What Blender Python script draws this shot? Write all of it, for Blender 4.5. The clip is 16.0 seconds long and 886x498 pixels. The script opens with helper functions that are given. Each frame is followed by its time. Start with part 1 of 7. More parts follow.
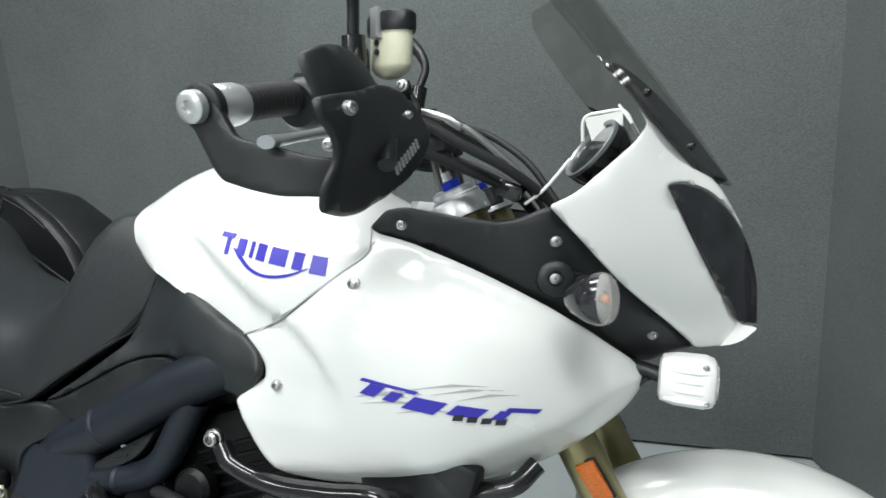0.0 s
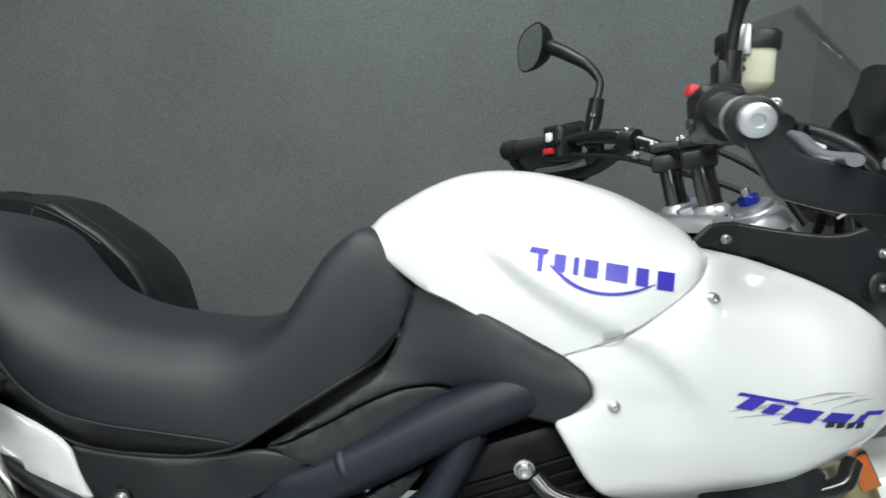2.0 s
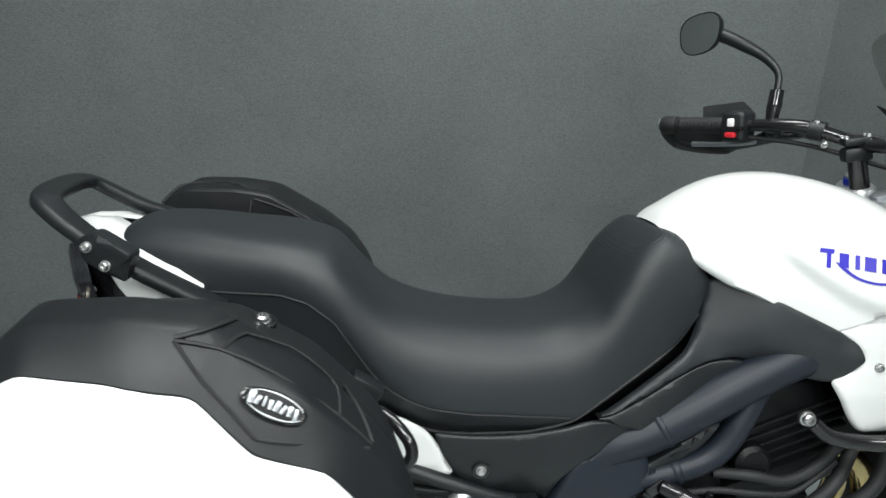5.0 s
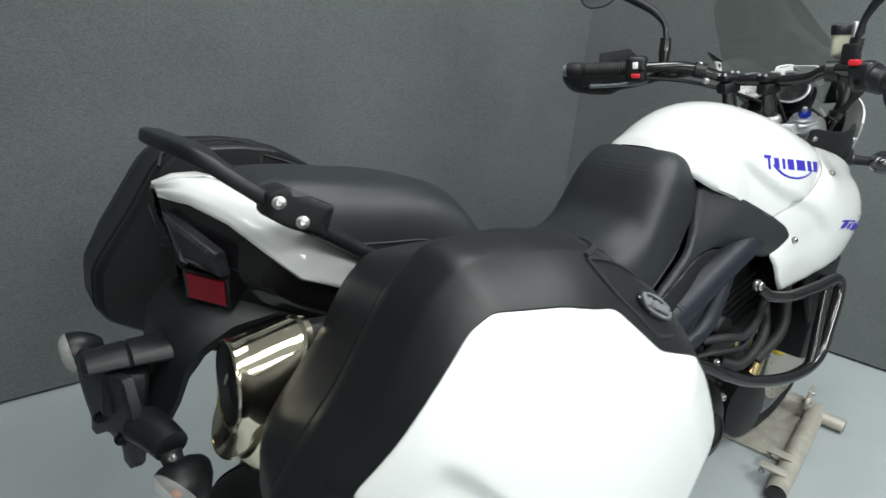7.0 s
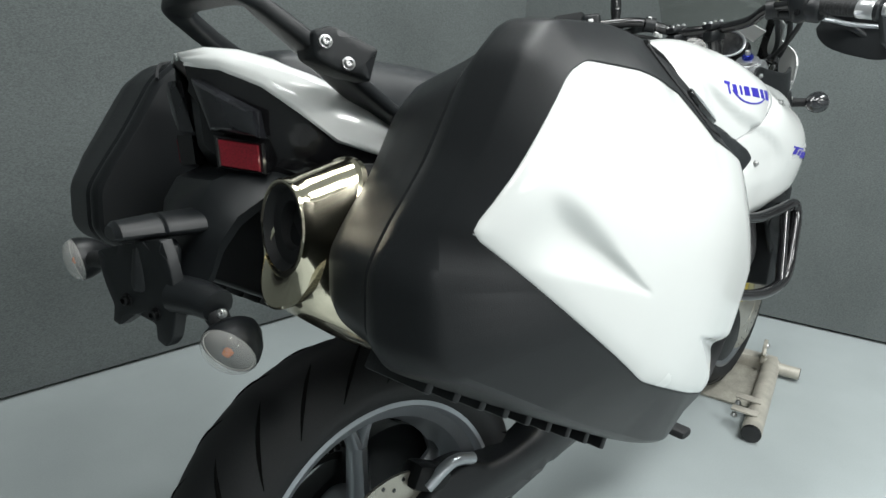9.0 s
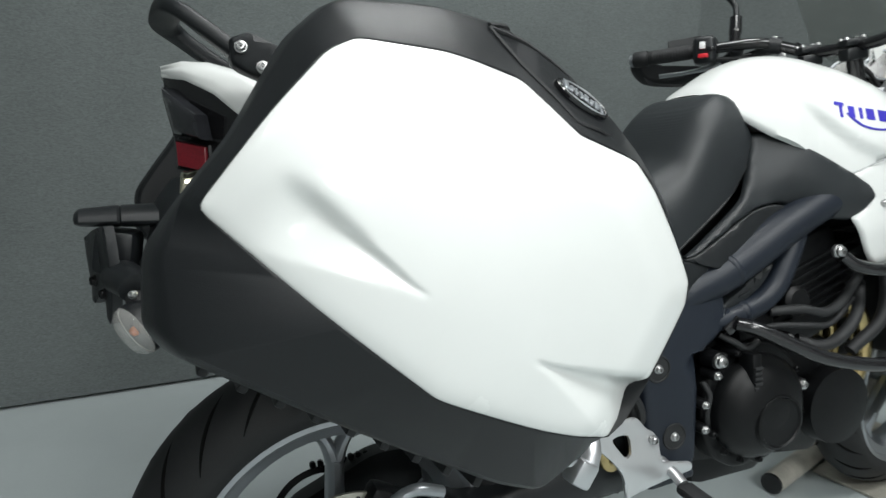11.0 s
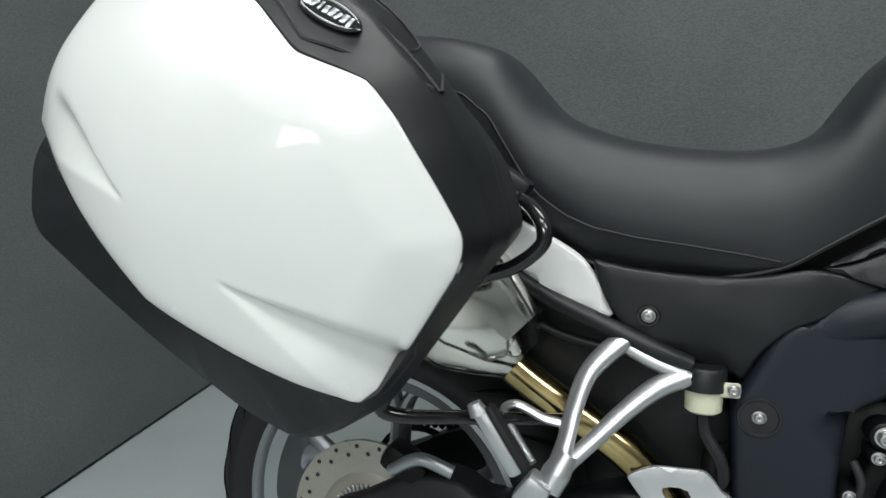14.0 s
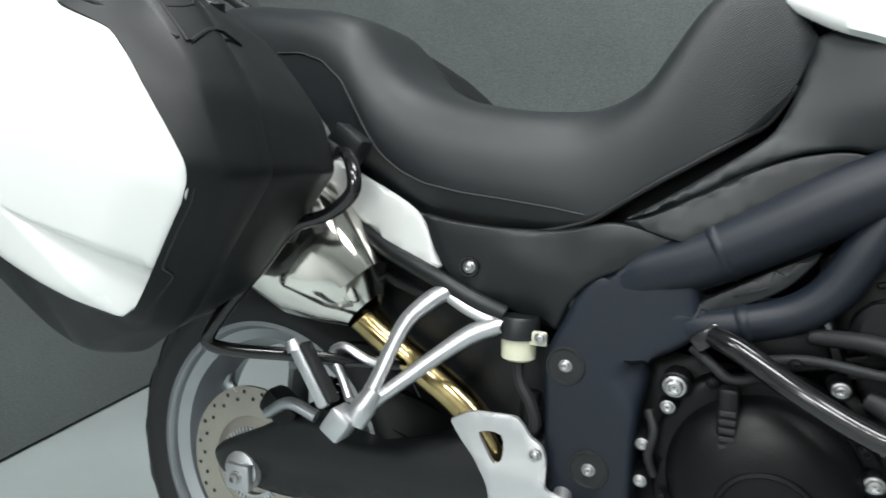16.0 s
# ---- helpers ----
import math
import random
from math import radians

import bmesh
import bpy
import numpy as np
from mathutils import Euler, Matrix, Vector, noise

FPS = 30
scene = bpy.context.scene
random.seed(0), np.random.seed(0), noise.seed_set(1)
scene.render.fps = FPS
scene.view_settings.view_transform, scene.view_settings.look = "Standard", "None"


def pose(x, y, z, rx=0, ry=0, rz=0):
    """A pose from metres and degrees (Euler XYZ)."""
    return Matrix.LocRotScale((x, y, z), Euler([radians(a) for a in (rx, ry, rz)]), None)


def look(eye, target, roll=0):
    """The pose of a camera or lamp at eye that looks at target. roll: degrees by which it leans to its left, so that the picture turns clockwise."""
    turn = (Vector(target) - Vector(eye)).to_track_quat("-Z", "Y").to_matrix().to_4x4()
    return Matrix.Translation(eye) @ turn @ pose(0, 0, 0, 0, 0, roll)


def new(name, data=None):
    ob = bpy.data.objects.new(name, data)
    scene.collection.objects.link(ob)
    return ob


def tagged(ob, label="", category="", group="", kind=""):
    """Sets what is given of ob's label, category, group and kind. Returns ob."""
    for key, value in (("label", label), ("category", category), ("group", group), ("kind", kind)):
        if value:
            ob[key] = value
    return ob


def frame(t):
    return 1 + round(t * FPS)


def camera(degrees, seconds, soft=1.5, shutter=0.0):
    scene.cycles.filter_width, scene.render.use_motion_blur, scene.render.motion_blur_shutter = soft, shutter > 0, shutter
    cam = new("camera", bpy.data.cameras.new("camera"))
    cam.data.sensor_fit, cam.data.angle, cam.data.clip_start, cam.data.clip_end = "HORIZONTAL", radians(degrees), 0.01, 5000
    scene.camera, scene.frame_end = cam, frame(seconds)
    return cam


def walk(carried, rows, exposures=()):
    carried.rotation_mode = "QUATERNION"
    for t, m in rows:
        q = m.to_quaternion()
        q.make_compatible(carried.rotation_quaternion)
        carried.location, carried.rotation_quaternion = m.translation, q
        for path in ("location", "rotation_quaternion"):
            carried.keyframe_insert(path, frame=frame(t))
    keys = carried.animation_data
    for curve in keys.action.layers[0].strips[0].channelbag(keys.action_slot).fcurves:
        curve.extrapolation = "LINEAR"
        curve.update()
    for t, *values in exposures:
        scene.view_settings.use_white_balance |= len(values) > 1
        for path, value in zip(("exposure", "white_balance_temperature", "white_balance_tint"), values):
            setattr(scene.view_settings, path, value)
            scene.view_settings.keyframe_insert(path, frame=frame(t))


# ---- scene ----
cam = camera(66.8, 16.0, shutter=0.4)
PATH = [
    (0, (1.4510, -0.8490, 1.1177), (1.1438, 0.0747, 0.8887), -3.27),
    (0.5, (1.3188, -0.8640, 1.1197), (1.0958, 0.0817, 0.8833), -2.66),
    (1, (1.1544, -0.9009, 1.1199), (1.0311, 0.0653, 0.8936), -1.67),
    (1.5, (0.9938, -0.9156, 1.1265), (0.9287, 0.0571, 0.9038), -0.83),
    (2, (0.8649, -0.9186, 1.1394), (0.8303, 0.0543, 0.9111), -0.32),
    (2.5, (0.7714, -0.9272, 1.1691), (0.7470, 0.0408, 0.9193), -0.20),
    (3, (0.7033, -0.9454, 1.2114), (0.6752, 0.0148, 0.9334), -0.56),
    (3.5, (0.6156, -0.9651, 1.2660), (0.6032, -0.0162, 0.9505), -0.57),
    (4, (0.5038, -0.9751, 1.3058), (0.5305, -0.0374, 0.9593), -0.14),
    (4.5, (0.3955, -0.9768, 1.3187), (0.4657, -0.0474, 0.9562), 0.04),
    (4.7, (0.3502, -0.9722, 1.3261), (0.4425, -0.0492, 0.9524), 0.21),
    (6.8, (-0.2533, -0.8113, 1.2797), (0.2748, -0.0623, 0.8795), 4.26),
    (7, (-0.3027, -0.7800, 1.2666), (0.2650, -0.0624, 0.8632), 4.97),
    (7.5, (-0.3888, -0.7439, 1.2044), (0.2433, -0.0702, 0.8216), 4.90),
    (8, (-0.4406, -0.7413, 1.1498), (0.2193, -0.0872, 0.7803), 4.69),
    (8.5, (-0.4583, -0.7530, 1.1059), (0.2101, -0.1019, 0.7465), 4.62),
    (9, (-0.4543, -0.7713, 1.0449), (0.2173, -0.1034, 0.7241), 3.63),
    (9.5, (-0.4232, -0.7870, 1.0238), (0.2396, -0.1037, 0.7176), 3.89),
    (10, (-0.3576, -0.8419, 1.0181), (0.2584, -0.1109, 0.7245), 4.06),
    (10.2, (-0.3253, -0.8622, 1.0141), (0.2621, -0.1049, 0.7287), 3.68),
    (12.3, (0.1157, -1.0579, 0.9726), (0.2010, -0.0909, 0.7325), -0.81),
    (12.5, (0.1372, -1.0454, 0.9642), (0.1995, -0.0756, 0.7284), -0.96),
    (13, (0.2427, -1.0405, 0.9627), (0.1755, -0.0722, 0.7223), -1.38),
    (13.5, (0.3460, -1.0091, 0.9396), (0.1587, -0.0543, 0.7088), -1.80),
    (14, (0.4545, -0.9640, 0.9242), (0.1480, -0.0426, 0.6854), -2.01),
    (14.5, (0.5512, -0.9349, 0.8990), (0.1581, -0.0440, 0.6713), -2.59),
    (15, (0.6394, -0.9171, 0.8713), (0.1904, -0.0494, 0.6583), -2.91),
    (15.5, (0.7097, -0.9046, 0.8577), (0.2467, -0.0447, 0.6429), -3.05),
    (16, (0.7424, -0.9237, 0.8691), (0.3367, -0.0400, 0.6357), -2.22),
]
EXPOSURE = [(0, 0.12), (1, 0.02), (2, 0.0), (3, 0.14), (4, 0.16), (4.7, 0.12), (7, 0.02), (8, 0.06), (10, 0.12), (12.3, -0.27), (12.6, -0.26), (13, -0.20), (13.5, -0.18), (14, -0.32), (14.5, -0.14), (15, 0.02), (15.5, 0.18), (16, 0.22)]
walk(cam, [(t, look(eye, target, roll)) for t, eye, target, roll in PATH], EXPOSURE)
# ---------------------------------------------------------------- world and light
world = bpy.data.worlds.new("world")
scene.world = world
world.use_nodes = True
world.node_tree.nodes["Background"].inputs[0].default_value = (0.75, 0.85, 1.0, 1)
world.node_tree.nodes["Background"].inputs[1].default_value = 0.05
scene.view_settings.exposure = 0.0


# ---------------------------------------------------------------- materials
def material(name, colour, rough=0.5, metal=0.0, coat=0.0, grain=0.0, grain_size=400.0, blotch=0.0, blotch_size=6.0,
             bump=0.0, bump_size=900.0, rough_var=0.0, transmission=0.0, ior=1.45, spec=0.5, alpha=1.0):
    """Principled surface with colour variation at two scales and fine relief, in object metres."""
    m = bpy.data.materials.new(name)
    m.use_nodes = True
    nt = m.node_tree
    b = nt.nodes["Principled BSDF"]
    b.inputs["Base Color"].default_value = (*colour, 1)
    b.inputs["Roughness"].default_value = rough
    b.inputs["Metallic"].default_value = metal
    b.inputs["Coat Weight"].default_value = coat
    b.inputs["Coat Roughness"].default_value = 0.04
    b.inputs["Transmission Weight"].default_value = transmission
    b.inputs["IOR"].default_value = ior
    b.inputs["Specular IOR Level"].default_value = spec
    b.inputs["Alpha"].default_value = alpha
    co = nt.nodes.new("ShaderNodeTexCoord")

    def noise_node(size, detail):
        n = nt.nodes.new("ShaderNodeTexNoise")
        n.inputs["Scale"].default_value = size
        n.inputs["Detail"].default_value = detail
        nt.links.new(co.outputs["Object"], n.inputs["Vector"])
        return n

    source = None
    for amount, size, detail in ((grain, grain_size, 2.0), (blotch, blotch_size, 4.0)):
        if amount:
            n = noise_node(size, detail)
            r = nt.nodes.new("ShaderNodeMapRange")
            r.inputs["From Min"].default_value, r.inputs["From Max"].default_value = 0.3, 0.7
            r.inputs["To Min"].default_value, r.inputs["To Max"].default_value = 1 - amount, 1 + amount
            nt.links.new(n.outputs["Fac"], r.inputs["Value"])
            if source is None:
                source = r.outputs["Result"]
            else:
                mul = nt.nodes.new("ShaderNodeMath")
                mul.operation = "MULTIPLY"
                nt.links.new(source, mul.inputs[0])
                nt.links.new(r.outputs["Result"], mul.inputs[1])
                source = mul.outputs[0]
    if source is not None:
        mix = nt.nodes.new("ShaderNodeVectorMath")
        mix.operation = "SCALE"
        mix.inputs[0].default_value = colour
        nt.links.new(source, mix.inputs["Scale"])
        nt.links.new(mix.outputs[0], b.inputs["Base Color"])
    if rough_var:
        n = noise_node(9.0, 5.0)
        r = nt.nodes.new("ShaderNodeMapRange")
        r.inputs["To Min"].default_value, r.inputs["To Max"].default_value = rough - rough_var, rough + rough_var
        nt.links.new(n.outputs["Fac"], r.inputs["Value"])
        nt.links.new(r.outputs["Result"], b.inputs["Roughness"])
    if bump:
        n = noise_node(bump_size, 3.0)
        bp = nt.nodes.new("ShaderNodeBump")
        bp.inputs["Strength"].default_value = bump
        bp.inputs["Distance"].default_value = 0.001
        nt.links.new(n.outputs["Fac"], bp.inputs["Height"])
        nt.links.new(bp.outputs["Normal"], b.inputs["Normal"])
    return m


WHITE = material("white_paint", (0.675, 0.69, 0.677), rough=0.26, coat=0.7, blotch=0.015, blotch_size=9, rough_var=0.04)
MATT = material("matt_black_plastic", (0.0092, 0.0108, 0.0122), rough=0.40, spec=0.42, grain=0.15, grain_size=1500, blotch=0.15, bump=0.12, bump_size=1400, rough_var=0.08)
CASE = material("case_black_plastic", (0.0080, 0.0092, 0.0104), rough=0.40, spec=0.38, grain=0.2, grain_size=1200, blotch=0.12, bump=0.2, bump_size=1100, rough_var=0.06)
SEAT = material("seat_vinyl", (0.0140, 0.0168, 0.0190), rough=0.44, spec=0.5, grain=0.14, grain_size=1500, blotch=0.1, bump=0.3, bump_size=1300, rough_var=0.06)


def ribs(m):
    """Fine moulded ribs on the front part of the seat."""
    nt = m.node_tree
    bump = next(n for n in nt.nodes if n.type == "BUMP")
    co = nt.nodes.new("ShaderNodeTexCoord")
    mp = nt.nodes.new("ShaderNodeMapping")
    mp.inputs["Rotation"].default_value = (0, radians(32), 0)
    wave = nt.nodes.new("ShaderNodeTexWave")
    wave.bands_direction = "Z"
    wave.inputs["Scale"].default_value = 130
    wave.inputs["Distortion"].default_value = 0.3
    sep = nt.nodes.new("ShaderNodeSeparateXYZ")
    mask = nt.nodes.new("ShaderNodeMapRange")
    mask.inputs["From Min"].default_value, mask.inputs["From Max"].default_value = 0.63, 0.72
    mask.inputs["To Min"].default_value, mask.inputs["To Max"].default_value = 0.0, 0.3
    second = nt.nodes.new("ShaderNodeBump")
    second.inputs["Distance"].default_value = 0.0012
    nt.links.new(co.outputs["Object"], mp.inputs["Vector"])
    nt.links.new(mp.outputs[0], wave.inputs["Vector"])
    nt.links.new(co.outputs["Object"], sep.inputs[0])
    nt.links.new(sep.outputs["X"], mask.inputs["Value"])
    nt.links.new(mask.outputs[0], second.inputs["Strength"])
    nt.links.new(wave.outputs["Fac"], second.inputs["Height"])
    nt.links.new(bump.outputs["Normal"], second.inputs["Normal"])
    nt.links.new(second.outputs["Normal"], nt.nodes["Principled BSDF"].inputs["Normal"])


SEATRIB = material("ribbed_seat_vinyl", (0.0140, 0.0168, 0.0190), rough=0.44, spec=0.5, grain=0.14, grain_size=1500, blotch=0.1, bump=0.3, bump_size=1300, rough_var=0.06)
ribs(SEATRIB)
NAVY = material("frame_paint", (0.0085, 0.0120, 0.0190), rough=0.45, metal=0.0, spec=0.4, grain=0.12, grain_size=2500, blotch=0.1, rough_var=0.05)
GLOSS = material("gloss_black_paint", (0.008, 0.008, 0.009), rough=0.16, coat=0.4, blotch=0.1, rough_var=0.05)
RUBBER = material("rubber", (0.010, 0.0108, 0.0118), rough=0.62, grain=0.2, grain_size=700, blotch=0.2, bump=0.2, bump_size=800)
DARK = material("dark_engine_metal", (0.0034, 0.0037, 0.0042), rough=0.40, metal=0.0, spec=0.25, grain=0.2, grain_size=600, blotch=0.3, bump=0.25, bump_size=500, rough_var=0.1)
ALLOY = material("cast_aluminium", (0.52, 0.53, 0.545), rough=0.34, metal=0.85, grain=0.05, grain_size=1500, blotch=0.06, bump=0.12, bump_size=1500, rough_var=0.06)
SILVER = material("silver_wheel_paint", (0.34, 0.36, 0.38), rough=0.3, metal=0.7, grain=0.04, grain_size=2500, blotch=0.08, rough_var=0.05)
CHROME = material("polished_steel", (0.70, 0.69, 0.64), rough=0.13, metal=1.0, blotch=0.06, blotch_size=14, rough_var=0.03)
STEEL = material("bolt_steel", (0.50, 0.50, 0.50), rough=0.32, metal=1.0, grain=0.06, grain_size=900, rough_var=0.06)
TINTED = material("straw_tinted_steel", (0.70, 0.64, 0.50), rough=0.12, metal=1.0, grain=0.05, grain_size=800, blotch=0.12, rough_var=0.04)
BRASS = material("heat_tinted_steel", (0.42, 0.33, 0.16), rough=0.18, metal=1.0, grain=0.05, grain_size=300, blotch=0.25, blotch_size=18, rough_var=0.06)
GOLD = material("gold_anodised", (0.34, 0.30, 0.16), rough=0.3, metal=0.8, blotch=0.1, rough_var=0.05)
YELLOW = material("gold_caliper", (0.55, 0.42, 0.05), rough=0.35, metal=0.6, blotch=0.1)
DISC = material("brake_disc_steel", (0.40, 0.38, 0.33), rough=0.3, metal=0.8, grain=0.08, grain_size=800, blotch=0.12, rough_var=0.08)
CREAM = material("reservoir_plastic", (0.62, 0.62, 0.47), rough=0.4, grain=0.03, blotch=0.06, blotch_size=30)
BLUE = material("blue_decal", (0.035, 0.028, 0.36), rough=0.35, blotch=0.04)
BLUEANO = material("blue_anodised", (0.02, 0.04, 0.42), rough=0.25, metal=0.7)
GREYD = material("grey_decal", (0.36, 0.37, 0.38), rough=0.35, blotch=0.05)
INK = material("black_decal", (0.02, 0.02, 0.03), rough=0.35)
RED = material("red_plastic", (0.55, 0.02, 0.03), rough=0.35, blotch=0.04)
REFLECT = material("red_reflector", (0.13, 0.004, 0.010), rough=0.2, grain=0.25, grain_size=500, coat=0.5)
AMBER = material("amber_reflector", (0.55, 0.13, 0.01), rough=0.25, grain=0.3, grain_size=600, coat=0.4)
LENS = material("clear_lens", (0.50, 0.49, 0.46), rough=0.1, coat=0.6, grain=0.12, grain_size=300, blotch=0.25, blotch_size=60)
DARKLENS = material("smoked_lens", (0.018, 0.019, 0.022), rough=0.1, coat=0.5, blotch=0.35, blotch_size=30)
STAND = material("painted_stand_steel", (0.42, 0.40, 0.35), rough=0.45, metal=0.2, grain=0.08, grain_size=300, blotch=0.2, blotch_size=20, bump=0.15, bump_size=300)
BOARD = material("worn_stand_plate", (0.30, 0.29, 0.25), rough=0.55, metal=0.2, grain=0.15, grain_size=200, blotch=0.25, blotch_size=16)
WHITEPL = material("white_plastic", (0.78, 0.78, 0.78), rough=0.35, blotch=0.02)
MIRROR = material("mirror_glass", (0.75, 0.77, 0.78), rough=0.02, metal=1.0)
ALU_PLATE = material("plain_silver", (0.54, 0.55, 0.56), rough=0.3, metal=0.7, blotch=0.04)


def smoked_glass():
    """Clear tinted sheet with a faint sheen towards grazing angles."""
    m = bpy.data.materials.new("smoked_screen")
    m.use_nodes = True
    nt = m.node_tree
    out = nt.nodes["Material Output"]
    nt.nodes.remove(nt.nodes["Principled BSDF"])
    tr = nt.nodes.new("ShaderNodeBsdfTransparent")
    tr.inputs[0].default_value = (0.86, 0.865, 0.85, 1)
    gl = nt.nodes.new("ShaderNodeBsdfGlossy")
    gl.inputs["Roughness"].default_value = 0.05
    gl.inputs["Color"].default_value = (0.8, 0.8, 0.8, 1)
    lw = nt.nodes.new("ShaderNodeLayerWeight")
    lw.inputs["Blend"].default_value = 0.25
    mul = nt.nodes.new("ShaderNodeMath")
    mul.operation = "MULTIPLY"
    mul.inputs[1].default_value = 0.22
    mix = nt.nodes.new("ShaderNodeMixShader")
    nt.links.new(lw.outputs["Facing"], mul.inputs[0])
    nt.links.new(mul.outputs[0], mix.inputs[0])
    nt.links.new(tr.outputs[0], mix.inputs[1])
    nt.links.new(gl.outputs[0], mix.inputs[2])
    nt.links.new(mix.outputs[0], out.inputs[0])
    return m


SMOKED = smoked_glass()


def carpet():
    """Grey needle-felt covering: dark and light fibres, slow soiling, a slight horizontal grain."""
    m = bpy.data.materials.new("grey_felt_covering")
    m.use_nodes = True
    nt = m.node_tree
    b = nt.nodes["Principled BSDF"]
    b.inputs["Roughness"].default_value = 0.9
    b.inputs["Specular IOR Level"].default_value = 0.15
    co = nt.nodes.new("ShaderNodeTexCoord")
    mp = nt.nodes.new("ShaderNodeMapping")
    mp.inputs["Scale"].default_value = (1.0, 1.0, 1.9)
    nt.links.new(co.outputs["Object"], mp.inputs["Vector"])
    fine = nt.nodes.new("ShaderNodeTexNoise")
    fine.inputs["Scale"].default_value, fine.inputs["Detail"].default_value = 190, 4
    nt.links.new(mp.outputs[0], fine.inputs["Vector"])
    slow = nt.nodes.new("ShaderNodeTexNoise")
    slow.inputs["Scale"].default_value, slow.inputs["Detail"].default_value = 2.2, 4
    nt.links.new(co.outputs["Object"], slow.inputs["Vector"])
    ramp = nt.nodes.new("ShaderNodeValToRGB")
    ramp.color_ramp.elements[0].position, ramp.color_ramp.elements[1].position = 0.28, 0.74
    ramp.color_ramp.elements[0].color = (0.094, 0.105, 0.105, 1)
    ramp.color_ramp.elements[1].color = (0.152, 0.169, 0.168, 1)
    nt.links.new(fine.outputs["Fac"], ramp.inputs[0])
    r = nt.nodes.new("ShaderNodeMapRange")
    r.inputs["From Min"].default_value, r.inputs["From Max"].default_value = 0.3, 0.7
    r.inputs["To Min"].default_value, r.inputs["To Max"].default_value = 0.88, 1.1
    nt.links.new(slow.outputs["Fac"], r.inputs["Value"])
    mul = nt.nodes.new("ShaderNodeVectorMath")
    mul.operation = "SCALE"
    nt.links.new(ramp.outputs[0], mul.inputs[0])
    nt.links.new(r.outputs[0], mul.inputs["Scale"])
    nt.links.new(mul.outputs[0], b.inputs["Base Color"])
    bp = nt.nodes.new("ShaderNodeBump")
    bp.inputs["Strength"].default_value, bp.inputs["Distance"].default_value = 0.35, 0.002
    nt.links.new(fine.outputs["Fac"], bp.inputs["Height"])
    nt.links.new(bp.outputs[0], b.inputs["Normal"])
    return m


FROST = material("frosted_clear_plastic", (0.80, 0.79, 0.76), rough=0.14, coat=0.4, grain=0.12, grain_size=260, blotch=0.1, blotch_size=60)
FROST.node_tree.nodes["Principled BSDF"].inputs["Alpha"].default_value = 0.26
FELT = carpet()
SCUFF = material("scuffed_felt", (0.22, 0.23, 0.23), rough=0.95, spec=0.1, grain=0.3, grain_size=500)
FLOOR = material("grey_floor_paint", (0.36, 0.40, 0.405), rough=0.4, grain=0.03, grain_size=250, blotch=0.06, blotch_size=3, bump=0.08, bump_size=120, rough_var=0.1)
PLASTER = material("plain_wall_paint", (0.72, 0.73, 0.73), rough=0.8, grain=0.03, blotch=0.04)
CEILING = material("ceiling_paint", (0.72, 0.72, 0.70), rough=0.9, grain=0.03, blotch=0.04)
# near-black that stands in for the shade inside the tread grooves
GROOVE_SHADE = material("groove_shade_black", (0.004, 0.004, 0.004), rough=0.9, spec=0.1, grain=0.2)
STRIP = material("black_edge_strip", (0.015, 0.015, 0.016), rough=0.6, blotch=0.1)


# ---------------------------------------------------------------- mesh helpers
def part(name, bm, mat, parent, label="", sharp=40):
    """One mesh object under a thing or a part, in its parent's space."""
    bmesh.ops.recalc_face_normals(bm, faces=bm.faces)
    me = bpy.data.meshes.new(name)
    bm.to_mesh(me)
    bm.free()
    for p in me.polygons:
        p.use_smooth = True
    me.set_sharp_from_angle(angle=radians(sharp))
    me.materials.append(mat)
    ob = new(name, me)
    ob.parent = parent
    if label:
        ob["label"] = label
    return ob


def curve(points, n=6, closed=False):
    """A smooth line through points (centripetal-like Catmull-Rom)."""
    P = [np.array(p, float) for p in points]
    if len(P) < 3:
        return P
    out, k = [], len(P)
    for i in range(k if closed else k - 1):
        a, b = P[i], P[(i + 1) % k]
        p0 = P[i - 1] if closed or i else 2 * a - b
        p3 = P[(i + 2) % k] if closed or i + 2 < k else 2 * b - a
        d = np.linalg.norm(b - a) + 1e-9
        m1 = (b - p0) / (d + np.linalg.norm(a - p0)) * d
        m2 = (p3 - a) / (d + np.linalg.norm(p3 - b)) * d
        for j in range(n):
            t = j / n
            out.append((2 * t**3 - 3 * t**2 + 1) * a + (t**3 - 2 * t**2 + t) * m1 + (-2 * t**3 + 3 * t**2) * b + (t**3 - t**2) * m2)
    if not closed:
        out.append(P[-1])
    return out


def loft(rings, bm=None, caps=True, closed=True):
    """Skin over rings of equal length."""
    bm = bm or bmesh.new()
    vs = [[bm.verts.new(tuple(p)) for p in r] for r in rings]
    k = len(rings[0])
    for a, b in zip(vs, vs[1:]):
        for i in range(k if closed else k - 1):
            j = (i + 1) % k
            f = (a[i], a[j], b[j], b[i])
            if len({v.co.to_tuple(6) for v in f}) > 2:
                bm.faces.new(f)
    if caps and closed:
        bm.faces.new(vs[0])
        bm.faces.new(vs[-1][::-1])
    return bm


